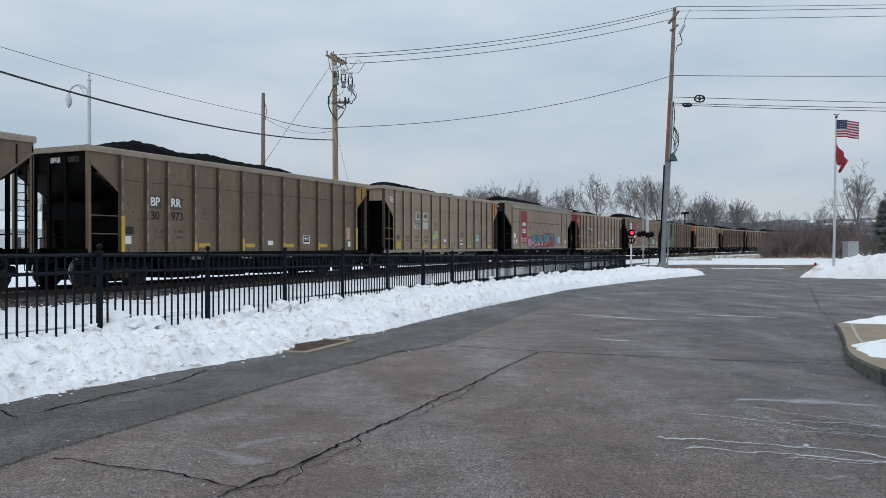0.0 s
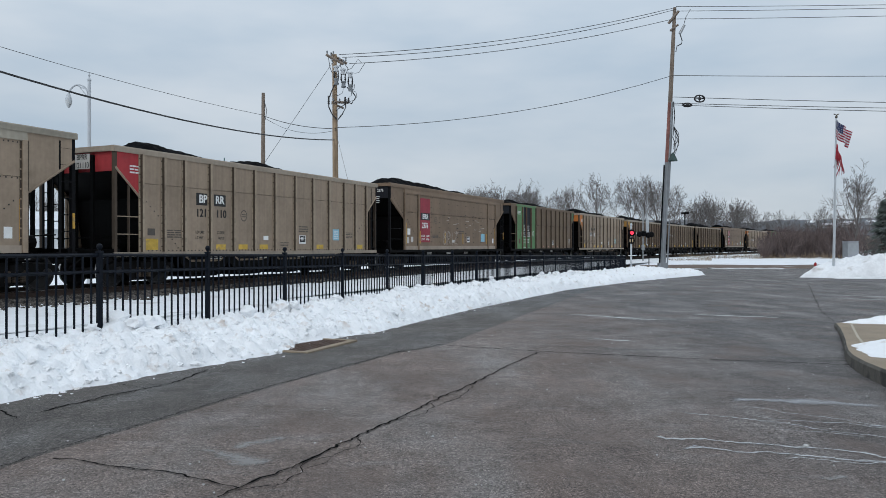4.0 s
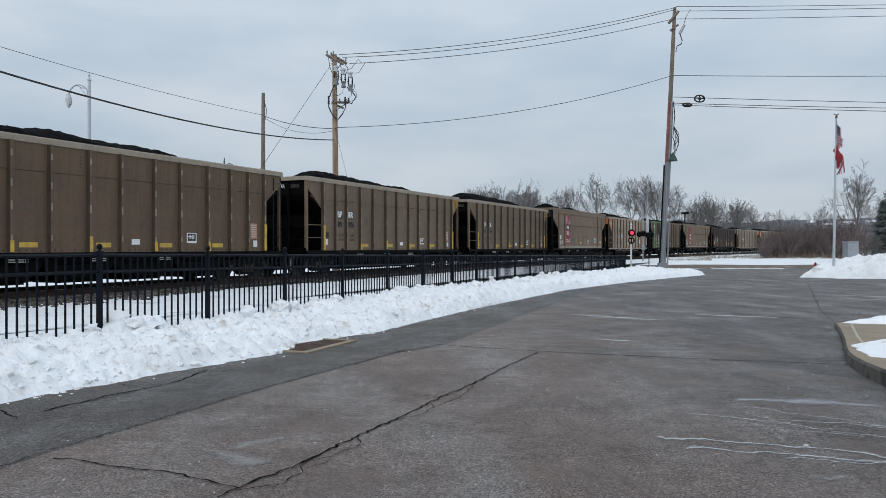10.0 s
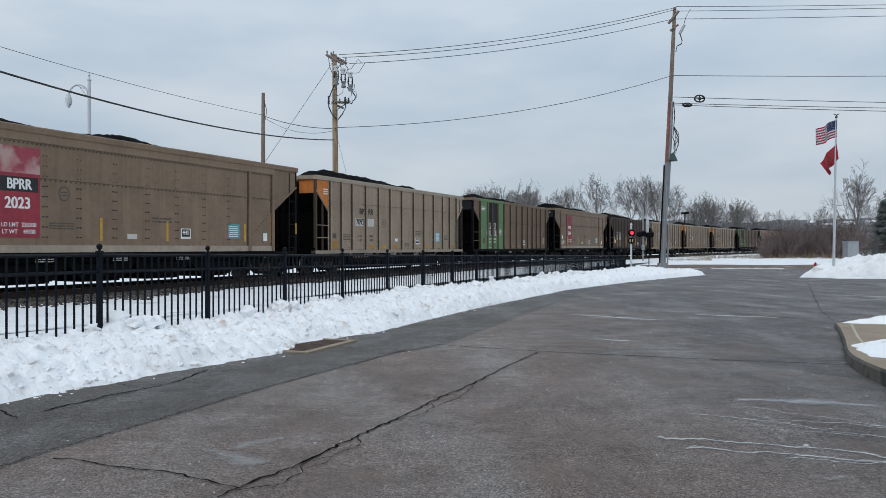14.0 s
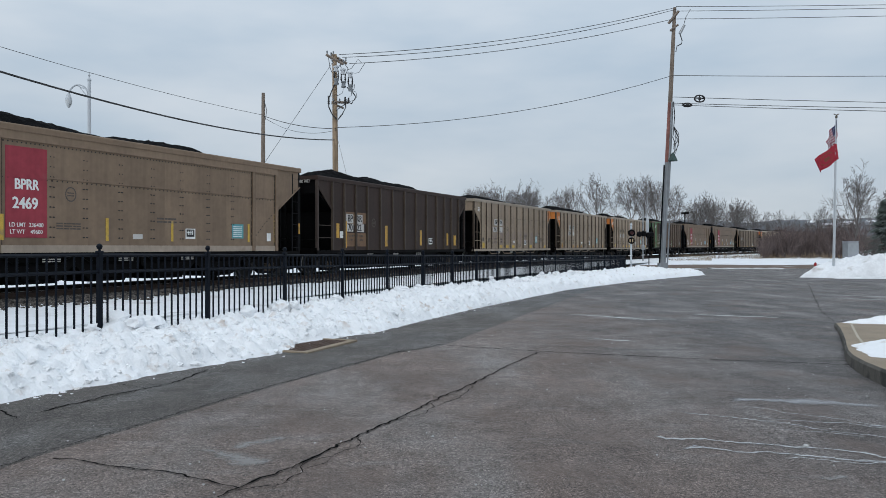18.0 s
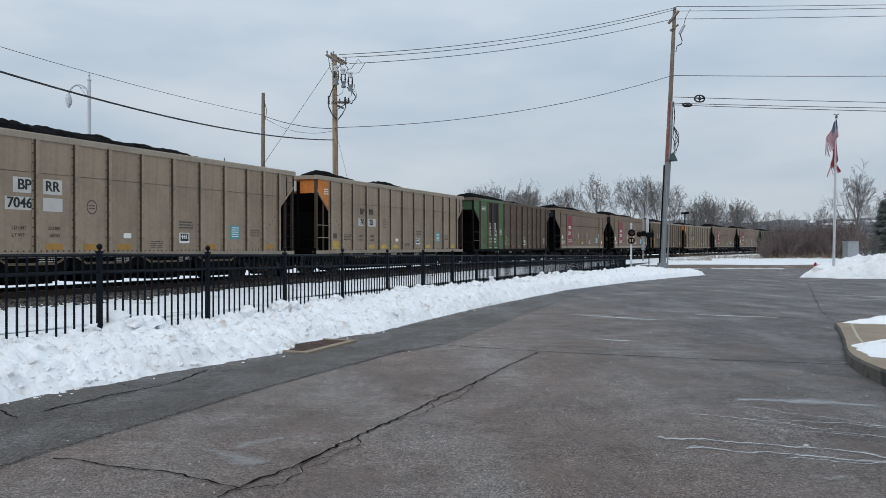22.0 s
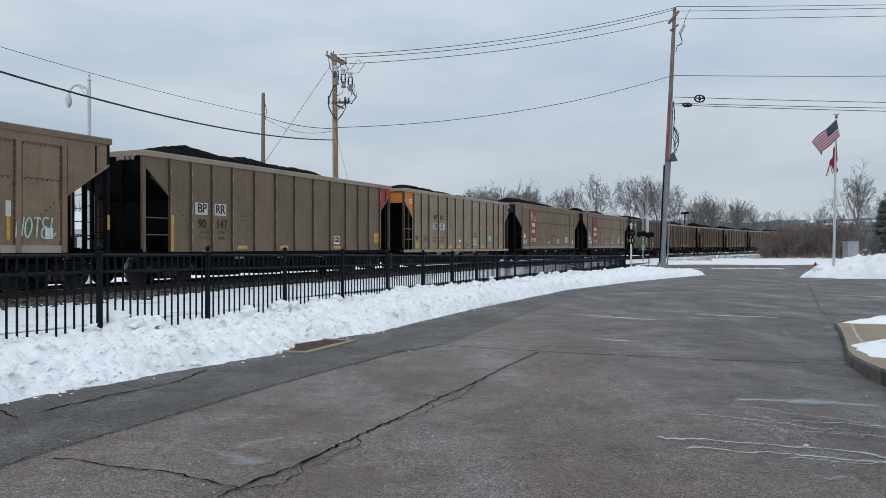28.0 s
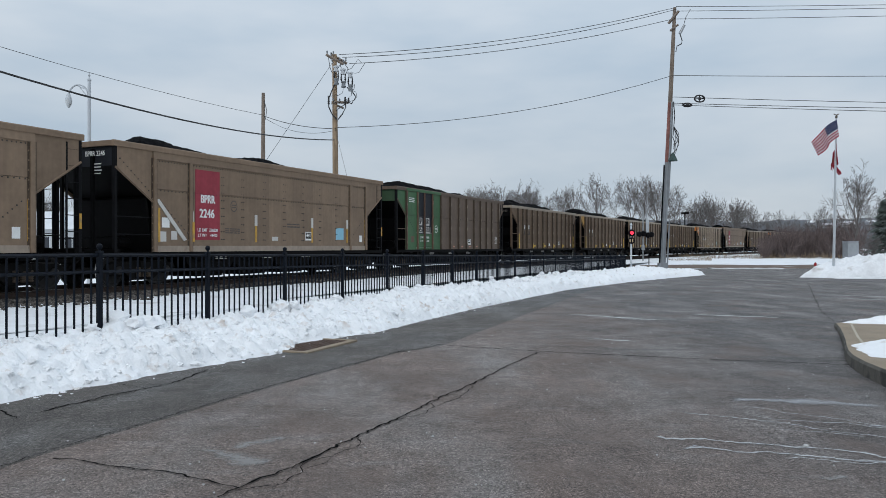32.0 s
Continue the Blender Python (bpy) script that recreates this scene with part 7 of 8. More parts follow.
def island():
    ob = thing("kerb_island", "raised tan concrete walk with a worn stone kerb", "kerb island", kind="structure")
    bm = B()
    outline = [(p[0] + 0.16, p[1] - 0.05 * (i == 0)) for i, p in enumerate(KP)] + [(14, -6.0), (14, 7.1), (14, 13.05)]
    top = [bm.verts.new((x, y, walk_z(y))) for x, y in outline]
    low = [bm.verts.new((x, y, -0.25)) for x, y in outline]
    bm.faces.new(top)
    for i in range(len(outline)):
        k = (i + 1) % len(outline)
        bm.faces.new((top[i], low[i], low[k], top[k]))
    bmesh.ops.recalc_face_normals(bm, faces=bm.faces)
    bmesh.ops.triangulate(bm, faces=bm.faces)
    part("walk_slab", bm, CONCRETE, ob, "tan concrete walk")
    bm = B()
    ribbon(bm, [(x, y, walk_z(y) + 0.004) for x, y in ((6.92, 12.95), (6.30, 11.7), (5.66, 10.4), (5.2, 9.4))], 0.035)
    part("joint", bm, mat("joint_filler", (0.42, 0.37, 0.29), 0.9, vary=0.15, scale=6), ob, "pale filled joint in the walk")
    for (x0, y0), (x1, y1) in zip(KP, KP[1:]):
        l = math.hypot(x1 - x0, y1 - y0)
        n = max(1, round(l / 1.2))
        for k in range(n):
            a, b = (k + 0.003) / n, (k + 0.997) / n
            pa, pb = Vector((x0 + (x1 - x0) * a, y0 + (y1 - y0) * a, 0)), Vector((x0 + (x1 - x0) * b, y0 + (y1 - y0) * b, 0))
            d = (pb - pa).normalized()
            s = Vector((-d.y, d.x, 0))
            if s.x < 0:
                s = -s
            bm = B()
            rows = []
            for off, drop in ((-0.015, None), (0.0, 0.028), (0.022, 0.0)):
                row = []
                for p, side in ((pa, off), (pb, off), (pb, 0.165), (pa, 0.165)):
                    q = p + s * side
                    row.append(bm.verts.new((q.x, q.y, -0.12 if drop is None else walk_z(p.y) + 0.004 - drop)))
                rows.append(row)
            bm.faces.new(rows[2])
            for r0, r1 in zip(rows, rows[1:]):
                for i in range(4):
                    bm.faces.new((r0[i], r0[(i + 1) % 4], r1[(i + 1) % 4], r1[i]))
            bmesh.ops.recalc_face_normals(bm, faces=bm.faces)
            for fc in bm.faces:
                fc.material_index = int(fc.normal.z > 0.8)
            part("kerb_stone", bm, [KERB, CONCRETE], ob)


island()


def heap(name, label, cx, cy, rx, ry, h, seed, z0, material=SNOW, n=60, rough=1.0, power=1.5, grain=0.0):
    """A mound of snow with an uneven rim."""
    vs, fs = [(cx, cy, z0 + h)], []
    rings = n // 2
    for i in range(1, rings + 1):
        u = i / rings
        for k in range(n):
            a = 2 * math.pi * k / n
            rim = 1 + 0.16 * noise.noise((math.cos(a) * 2 + seed, math.sin(a) * 2, 0)) + 0.07 * noise.noise((math.cos(a) * 7 + seed, math.sin(a) * 7, 0))
            x, y = cx + rx * u * rim * math.cos(a), cy + ry * u * rim * math.sin(a)
            q = Vector((x, y, seed))
            s = min(rx, ry)
            z = h * (1 - u ** power) + rough * (1 - u ** 4) * (0.16 * h * noise.noise(q * 1.6 / s * 2) + 0.10 * h * noise.noise(q * 4.5 / s * 2) + 0.02 * noise.noise(q * 14) + grain * (noise.noise(q * 2.2) + 0.7 * noise.noise(q * 4.7) + 0.4 * noise.noise(q * 9)))
            vs.append((x, y, z0 + max(-0.04 if u > 0.97 else 0.0, z) - 0.03 * (u > 0.97)))
    for k in range(n):
        fs.append((0, 1 + k, 1 + (k + 1) % n))
    for i in range(rings - 1):
        o = 1 + i * n
        fs += [(o + k, o + n + k, o + n + (k + 1) % n, o + (k + 1) % n) for k in range(n)]
    m = bpy.data.meshes.new(name)
    m.from_pydata(vs, [], fs)
    m.materials.append(material)
    m.polygons.foreach_set("use_smooth", [True] * len(m.polygons))
    return thing(name, label, "snow", "snow heaps", data=m)


heap("snow_patch", "white snow lying on the concrete walk", 6.42, 8.12, 1.78, 1.74, 0.17, 1, 0.115, power=3, n=110, rough=2.0)
heap("snow_patch", "white snow along the far edge of the walk", 9.45, 12.85, 2.75, 0.40, 0.19, 2, 0.03, power=3, n=100, rough=2.0)
heap("snow_mound", "large ploughed snow heap at the car park's edge", 26.9, 41.5, 7.5, 2.6, 1.10, 3, -0.28, n=220, power=6.0, rough=0.9, grain=0.26, material=HEAP_SNOW)
heap("snow_mound", "high ploughed snow heap, grey at its foot", 35.2, 50.0, 8.0, 4.0, 2.0, 4, -0.28, n=150, power=1.8, rough=1.5, grain=0.14, material=HEAP_SNOW)
heap("snow_mound", "sunken dirty snow heap beside the street", 23.4, 39.25, 3.4, 0.34, 0.15, 5, -0.26, DIRTY_SNOW)

# ---------------------------------------------------------------- flagpole and cabinet
FP0, FP1 = (20.986, 41.000, 0.389), (21.138, 41.000, 8.285)
pole = thing("flagpole", "white metal flagpole with a small eagle on top", "flagpole")
bm = B()
tube(bm, [(FP0[0], 41, -0.3), FP1], 0.075, 0.045, 10)
part("pole", bm, WHITE_METAL, pole)
bm = B()
lathe(bm, [(0.02, 0), (0.07, 0.05), (0.07, 0.1), (0.02, 0.15)], FP1, 8)
tube(bm, [(FP1[0] - 0.13, 41, FP1[2] + 0.24), (FP1[0], 41, FP1[2] + 0.17), (FP1[0] + 0.13, 41, FP1[2] + 0.24)], 0.03, n=5)
part("finial", bm, mat("finial_bronze", (0.12, 0.10, 0.08), 0.5, 0.4), pole, "dark eagle finial")
cab = thing("utility_cabinet", "grey metal utility cabinet behind the snow heap", "utility cabinet", m=pose((22.965, 43.000, 0.822)[0], 43, 0.2))
bm = B()
box(bm, -0.30, 0.30, -0.3, 0.3, 0, 1.46, 0.02)
part("body", bm, GALV, cab)
bm = B()
box(bm, -0.32, 0.32, -0.33, 0.33, 1.46, 1.50, 0.01)
part("lid", bm, GALV, cab)
bm = B()
box(bm, -0.30, 0.30, -0.315, -0.30, 0.1, 1.42, 0.005)
part("door", bm, GALV, cab)


# ---------------------------------------------------------------- trees
def branch(bm, p, d, length, r0, r1, n, bend, rnd, sides):
    """A limb that bends upwards as it goes; gives its points."""
    pts = [p]
    for k in range(n):
        d = (d + Vector((rnd.uniform(-0.10, 0.10), rnd.uniform(-0.10, 0.10), bend))).normalized()
        pts.append(pts[-1] + d * length / n)
    tube(bm, pts, r0, r1, sides, cap=False)
    return pts, d


def aside(d, angle, rnd):
    """A direction turned away from d by an angle, on a random side."""
    s = d.cross(Vector((rnd.uniform(-1, 1), rnd.uniform(-1, 1), rnd.uniform(-1, 1)))).normalized()
    return (d * math.cos(angle) + s * math.sin(angle)).normalized()


def tree_meshes(h, seed, spread, limbs, bole, rise):
    """A short bole that opens into a fan of ascending limbs, forked three times into fine twigs."""
    rnd = random.Random(seed)
    a, b = B(), B()
    trunk, up = branch(a, Vector((0, 0, -0.3)), Vector((0, 0, 1)), h * bole, h * 0.012, h * 0.009, 5, 0.12, rnd, 7)
    leader, _ = branch(a, trunk[-1], up, h * (0.88 - bole), h * 0.0075, 0.010, 8, 0.10, rnd, 5)

    def fork(pts, count, low, length, angle, r0, r1, sides, bm, bend):
        res = []
        n = len(pts) - 1
        for j in range(count):
            v = low + (1 - low) * (j + rnd.random()) / count
            m = min(n - 1, int(v * n))
            q = pts[m].lerp(pts[m + 1], min(1, v * n - m))
            d = aside((pts[m + 1] - pts[m]).normalized(), radians(rnd.uniform(*angle)), rnd)
            L = length * rnd.uniform(0.7, 1.15) * (1.15 - 0.55 * v)
            res.append((branch(bm, q, d, L, r0 * (1.2 - 0.5 * v), r1, 4 if L > 1.5 else 3, bend, rnd, sides)[0], L))
        return res
    mains = [(leader, h * 0.5)]
    for k in range(limbs):
        u = (k + rnd.random()) / limbs
        q = trunk[-1].lerp(leader[5], u * 0.9)
        az = k * 2.4 + rnd.uniform(-0.4, 0.4)
        th = radians(spread * rnd.uniform(0.8, 1.15) * (1.1 - 0.55 * u))
        d = Vector((math.cos(az) * math.sin(th), math.sin(az) * math.sin(th), math.cos(th)))
        L = h * rise * rnd.uniform(0.9, 1.1) * (1.0 - 0.42 * u)
        mains.append((branch(a, q, d, L, h * 0.0046 * (1.2 - 0.5 * u), 0.010, 6, 0.07, rnd, 5)[0], L))
    for pts, L in mains:
        for p2, l2 in fork(pts, 8, 0.18, L * 0.46, (22, 46), 0.021, 0.009, 4, a, 0.05):
            for p3, l3 in fork(p2, 5, 0.15, l2 * 0.55, (22, 50), 0.016, 0.008, 3, b, 0.04):
                fork(p3, 4, 0.12, l3 * 0.60, (20, 50), 0.010, 0.005, 3, b, 0.03)
    return mesh_of("trunk", a, BARK), mesh_of("crown", b, BARK)


# seed, spread of the limbs in degrees, their number, height of the bole, length of the limbs
TREES = [tree_meshes(12, *q) for q in ((11, 50, 10, 0.26, 0.52), (12, 42, 11, 0.30, 0.50), (13, 56, 12, 0.24, 0.50), (14, 24, 11, 0.18, 0.50), (15, 46, 9, 0.32, 0.48))]


def tree(x, y, h, kind, turn, label="bare leafless winter tree with fine grey-brown twigs"):
    ob = thing("tree", label, "tree", "bare trees", m=Matrix.Translation((x, y, ground_z(x, y) - 0.1)) @ Matrix.Rotation(turn, 4, "Z") @ Matrix.Scale(h / 12, 4))
    part("trunk", TREES[kind][0], None, ob)
    part("crown", TREES[kind][1], None, ob)


rnd = random.Random(21)
for u, v, y in ((838, 333, 186), (858, 329, 180), (915, 329, 172), (932, 327, 165), (985, 333, 175), (1003, 329, 168), (1058, 311, 150), (1128, 316, 156), (1141, 311, 148), (1166, 322, 160), (1192, 332, 160),
                (1236, 346, 165), (1254, 350, 170), (1275, 346, 160), (1298, 353, 162), (1316, 358, 165), (1336, 366, 160), (1452, 366, 122), (1509, 298, 90), (1548, 348, 100), (1600, 330, 95),
                (872, 334, 178), (846, 336, 174), (900, 334, 178), (922, 332, 168), (945, 334, 172), (1222, 356, 168), (1265, 352, 172), (1306, 360, 170), (780, 350, 200), (700, 352, 200), (620, 350, 190), (540, 350, 190), (1385, 374, 180), (1365, 384, 180), (1425, 387, 170)):
    x = (u - 784) / 1350 * y
    top = 1.3 + (440 - v) / 1350 * y
    tree(x, y, (top - ground_z(x, y)) * 1.10, 3 if u == 1509 else rnd.randrange(5), rnd.uniform(0, 6.28))


tree((25.794, 46.000, 1.300)[0], 46, 2.9, 2, 1.0, "small bare sapling rising from the snow heap")


def twig_stuff(name, label, places, material, seed, category="shrubs"):
    rnd = random.Random(seed)
    vs, fs = [], []

    def spike(p, d, l, r):
        o = len(vs)
        q = p + d * l
        for k in range(3):
            a = k * 2.094
            vs.append((p.x + r * math.cos(a), p.y + r * math.sin(a), p.z))
        vs.append((q.x, q.y, q.z))
        fs.extend(((o, o + 1, o + 3), (o + 1, o + 2, o + 3), (o + 2, o, o + 3)))
    for x, y, z, h in places:
        p = Vector((x, y, z))
        d = Vector((rnd.uniform(-0.5, 0.5), rnd.uniform(-0.4, 0.4), 1)).normalized()
        spike(p, d, h, 0.012 + h * 0.006)
        for _ in range(6):
            b = p + d * h * rnd.uniform(0.25, 0.9)
            e = (d + Vector((rnd.uniform(-1, 1), rnd.uniform(-1, 1), rnd.uniform(-0.2, 0.6)))).normalized()
            spike(b, e, h * rnd.uniform(0.18, 0.4), 0.006 + h * 0.0025)
    m = bpy.data.meshes.new(name)
    m.from_pydata(vs, [], fs)
    m.materials.append(material)
    return thing(name, label, category, kind="stuff", data=m)


def scatter(n, u0, u1, y0, y1, h0, h1, seed):
    rnd = random.Random(seed)
    res = []
    for _ in range(n):
        y = rnd.uniform(y0, y1)
        x = (rnd.uniform(u0, u1) - 784) / 1350 * y
        res.append((x, y, ground_z(x, y) - 0.1, rnd.uniform(h0, h1) * (0.7 + 0.5 * noise.noise((x * 0.25, y * 0.25, 2)))))
    return res


def shrub_meshes(seed, stems, splay):
    """Many stems that fan out from one root, with side shoots and twigs; four metres high."""
    rnd = random.Random(seed)
    a, b = B(), B()
    for k in range(stems):
        az, th = k * 2.4 + rnd.uniform(-0.4, 0.4), radians(splay * math.sqrt((k + 0.5) / stems) * rnd.uniform(0.7, 1.2))
        d = Vector((math.cos(az) * math.sin(th), math.sin(az) * math.sin(th), math.cos(th)))
        pts, _ = branch(a, Vector((0.25 * math.cos(az) * rnd.random(), 0.25 * math.sin(az) * rnd.random(), -0.2)), d, 4.2 * rnd.uniform(0.6, 1.0), 0.034, 0.012, 5, 0.03, rnd, 4)
        for q in range(8):
            v = 0.2 + 0.8 * (q + rnd.random()) / 8
            m = min(4, int(v * 5))
            p0 = pts[m].lerp(pts[m + 1], min(1, v * 5 - m))
            p2, e = branch(b, p0, aside(d, radians(rnd.uniform(18, 48)), rnd), rnd.uniform(0.5, 1.2) * (1.2 - 0.5 * v), 0.018, 0.009, 3, 0.04, rnd, 3)
            for _ in range(4):
                branch(b, p2[rnd.randrange(1, 4)], aside(e, radians(rnd.uniform(20, 50)), rnd), rnd.uniform(0.2, 0.5), 0.012, 0.007, 2, 0.03, rnd, 3)
    return mesh_of("trunk", a, BRUSH), mesh_of("crown", b, BRUSH)


SHRUBS = [shrub_meshes(*q) for q in ((61, 14, 42), (62, 18, 34), (63, 12, 50), (64, 20, 38))]


def shrub(x, y, h, kind, turn):
    ob = thing("shrub", "bare reddish-brown shrub beside the railway line", "shrub", "scrub by the line", m=Matrix.Translation((x, y, ground_z(x, y) - 0.05)) @ Matrix.Rotation(turn, 4, "Z") @ Matrix.Scale(h / 4, 4))
    part("trunk", SHRUBS[kind][0], None, ob)
    part("crown", SHRUBS[kind][1], None, ob)


rnd = random.Random(31)
for k in range(62):
    y = rnd.uniform(97, 124)
    u = 1350 + 160 * (k + rnd.random()) / 62
    # low towards the street, higher towards the car park's end
    shrub((u - 784) / 1350 * y, y, rnd.uniform(2.2, 4.0) * float(np.interp(u, (1350, 1385, 1440, 1510), (0.85, 1.15, 1.2, 1.55))), rnd.randrange(4), rnd.uniform(0, 6.28))
for u, y, h in ((1490, 88, 3.0), (1516, 86, 3.4), (1538, 90, 3.2), (1560, 86, 3.6), (1590, 90, 4.0), (1625, 88, 3.6)):
    shrub((u - 784) / 1350 * y, y, h, u % 4, u)
twig_stuff("brushwood", "low bare reddish-brown undergrowth beside the line", scatter(700, 1345, 1560, 98, 124, 0.5, 1.7, 30), BRUSH, 33)
# twigs paler than the near bark: distance haze is in the colour
twig_stuff("far_woods", "leafless woods behind the railway, their haze put into a paler grey", scatter(2600, 400, 1460, 205, 260, 7, 13, 35), mat("far_twigs", (0.17, 0.16, 0.165), 0.95, vary=0.2, scale=0.1, island=0.2), 36, "woods")
twig_stuff("dry_grass", "dry tan grass at the edge of the snow", scatter(900, 1180, 1500, 92, 102, 0.4, 1.0, 37) + scatter(300, 1180, 1260, 78, 84, 0.2, 0.5, 38), DRYGRASS, 39, "grass")


twig_stuff("woods_behind_track", "grey leafless woods behind the buildings", scatter(1500, -260, 460, 92, 130, 6, 11, 41), mat("grey_twigs", (0.15, 0.14, 0.14), 0.95, vary=0.2, scale=0.2, island=0.25), 42, "woods")


def spruce(x, y, h):
    ob = thing("spruce_tree", "dark green conifer at the edge of the car park", "tree", m=pose(x, y, ground_z(x, y)))
    bm = B()
    tube(bm, [(0, 0, -0.2), (0, 0, h * 0.95)], 0.16, 0.03, 8)
    part("trunk", bm, BARK, ob)
    rnd = random.Random(8)
    vs, fs = [], []
    for k in range(1900):
        u = rnd.random() ** 0.8
        z = h * (0.06 + 0.93 * u)
        rmax = ((1 - u) ** 0.8 * h * 0.30 + 0.1) * (0.8 + 0.25 * math.sin(u * 60))
        a = rnd.uniform(0, 6.28)
        r = rmax * rnd.uniform(0.45, 1.05) ** 0.7
        c = Vector((r * math.cos(a), r * math.sin(a), z - 0.25 * r))
        t = Vector((-math.sin(a), math.cos(a), 0))
        o = Vector((math.cos(a), math.sin(a), -0.35)).normalized()
        l, w = rnd.uniform(0.25, 0.5), rnd.uniform(0.08, 0.16)
        i = len(vs)
        vs += [tuple(c - o * l * 0.4 + t * w), tuple(c - o * l * 0.4 - t * w), tuple(c + o * l), tuple(c + Vector((0, 0, 0.07)))]
        fs += [(i, i + 1, i + 3), (i + 1, i + 2, i + 3), (i + 2, i, i + 3)]
    m = bpy.data.meshes.new("crown")
    m.from_pydata(vs, [], fs)
    m.materials.append(NEEDLES)
    part("crown", m, None, ob)


spruce((38.329, 66.000, 1.300)[0], 66, 5.8)

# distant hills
# bluish grey of the hills holds painted haze
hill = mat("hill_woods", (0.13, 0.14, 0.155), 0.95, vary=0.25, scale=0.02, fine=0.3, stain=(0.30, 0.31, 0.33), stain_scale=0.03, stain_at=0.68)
def hill_top(x):
    return 39 + 5 * noise.noise((x * 0.004, 1, 0)) + 3 * noise.noise((x * 0.03, 5, 0)) + 2.2 * noise.noise((x * 0.21, 9, 0))


bm = B()
prev = None
for i in range(481):
    x = -1200 + 5 * i
    top = hill_top(x)
    cur = [bm.verts.new((x, 880, -2)), bm.verts.new((x, 905, top * 0.75)), bm.verts.new((x, 1000, top))]
    if prev:
        bm.faces.new((prev[0], cur[0], cur[1], prev[1]))
        bm.faces.new((prev[1], cur[1], cur[2], prev[2]))
    prev = cur
thing("backdrop", "low wooded hills on the horizon, snow-flecked, haze painted into their colour", "hills", kind="structure", data=mesh_of("backdrop", bm, hill, True))


# snow-roofed houses on the hillside
HOUSE_WALL = mat("far_house_wall", (0.36, 0.37, 0.39), 0.8, vary=0.1, scale=0.3)
HOUSE_ROOF = mat("far_house_roof", (0.78, 0.80, 0.83), 0.8, vary=0.05, scale=0.3)
HOUSE_DARK = mat("far_house_window", (0.05, 0.055, 0.06), 0.3, vary=0.0)


def far_house(x, y, z, w, h, roof_h):
    ob = thing("house", "far hillside house with a snow-covered roof", "house", "houses on the hill", m=pose(x, y, z))
    bm = B()
    box(bm, -w / 2, w / 2, 0, 9, -1, h)
    part("wall", bm, HOUSE_WALL, ob)
    bm = B()
    prism(bm, [(-0.6, h), (4.5, h + roof_h), (9.6, h)], -w / 2 - 0.5, w / 2 + 0.5, "x")
    part("roof", bm, HOUSE_ROOF, ob, "roof under snow")
    for k in range(3):
        bm = B()
        box(bm, (k - 1) * w / 3.4 - 0.7, (k - 1) * w / 3.4 + 0.7, -0.08, 0.02, h * 0.35, h * 0.8)
        part("window", bm, HOUSE_DARK, ob)


for hx, hy, hw, hh, hr in ((478, 899, 17, 3.0, 4.2), (455, 898, 12, 2.4, 3.0), (437, 901, 8, 2.4, 2.4), (508, 901, 9, 2.6, 2.6), (360, 901, 9, 2.4, 2.4), (570, 899, 13, 2.8, 3.4)):
    far_house(hx, hy, 0.03 * hill_top(hx) * (hy + 4.5 - 880), hw, hh, hr)


# ---------------------------------------------------------------- crossing signal
def crossing_signal():
    ob = thing("crossing_signal", "railway crossing signal with red flashing light on a white mast", "crossing signal", m=pose((12.333, 50.000, -0.107)[0], 50, (12.333, 50.000, -0.107)[2]))
    bm = B()
    tube(bm, [(0, 0, -0.3), (0, 0, 2.9)], 0.06, n=10)
    lathe(bm, [(0.16, -0.1), (0.16, 0.02), (0.08, 0.12)], n=10)
    lathe(bm, [(0.06, 2.9), (0.10, 2.94), (0.05, 3.05), (0.02, 3.1)], n=8)
    part("mast", bm, WHITE_METAL, ob, "white metal mast")
    bm = B()
    tube(bm, [(-0.12, -0.05, 2.35), (0.12, 0.0, 2.35)], 0.03, n=6)
    part("cross_arm", bm, BLACK, ob)
    for x, y, z, r in ((0.0, -0.14, 2.42, 0.235),):
        bm = B()
        lathe(bm, [(0.05, y + 0.12), (0.12, y + 0.1), (r, y + 0.02), (r, y)], (x, 0, z), 20, "y")
        part("back_disc", bm, BLACK, ob, "black round backing disc")
        bm = B()
        n = 10
        for k in range(n):
            a0, a1 = math.pi * k / n, math.pi * (k + 1) / n
            bm.faces.new([bm.verts.new((x + 0.15 * math.cos(a), yy, z + 0.15 * math.sin(a))) for a, yy in ((a0, y), (a1, y), (a1, y - 0.22), (a0, y - 0.22))])
        part("hood", bm, BLACK, ob)
    bm = B()
    lathe(bm, [(0.22, -0.10), (0.22, -0.07)], (0, 0, 1.92), 20, "y")
    part("sign_disc", bm, BLACK, ob, "round dark sign with a pale mark")
    bm = B()
    for x in (-0.1, 0.07):
        box(bm, x - 0.03, x + 0.04, -0.106, -0.10, 1.82, 2.02)
    part("sign_mark", bm, mat("sign_tan", (0.45, 0.33, 0.2), 0.7), ob)
    drum = B()
    lathe(drum, [(0.10, -0.03), (0.115, 0.0)], (0, 0, 0), 18, "y", 0)
    lathe(drum, [(0.115, 0.002), (0.10, 0.03)], (0, 0, 0), 18, "y", 1)
    glow = mat("signal_red", (1.0, 0.03, 0.06), 0.3, vary=0, emit=2.2)
    dark = mat("signal_dark_lens", (0.06, 0.012, 0.012), 0.3, vary=0)
    lens = part("lamp", drum, [glow, dark], ob, "red signal lamp")
    lens.location = (0, -0.19, 2.42)
    return lens


LAMP = crossing_signal()


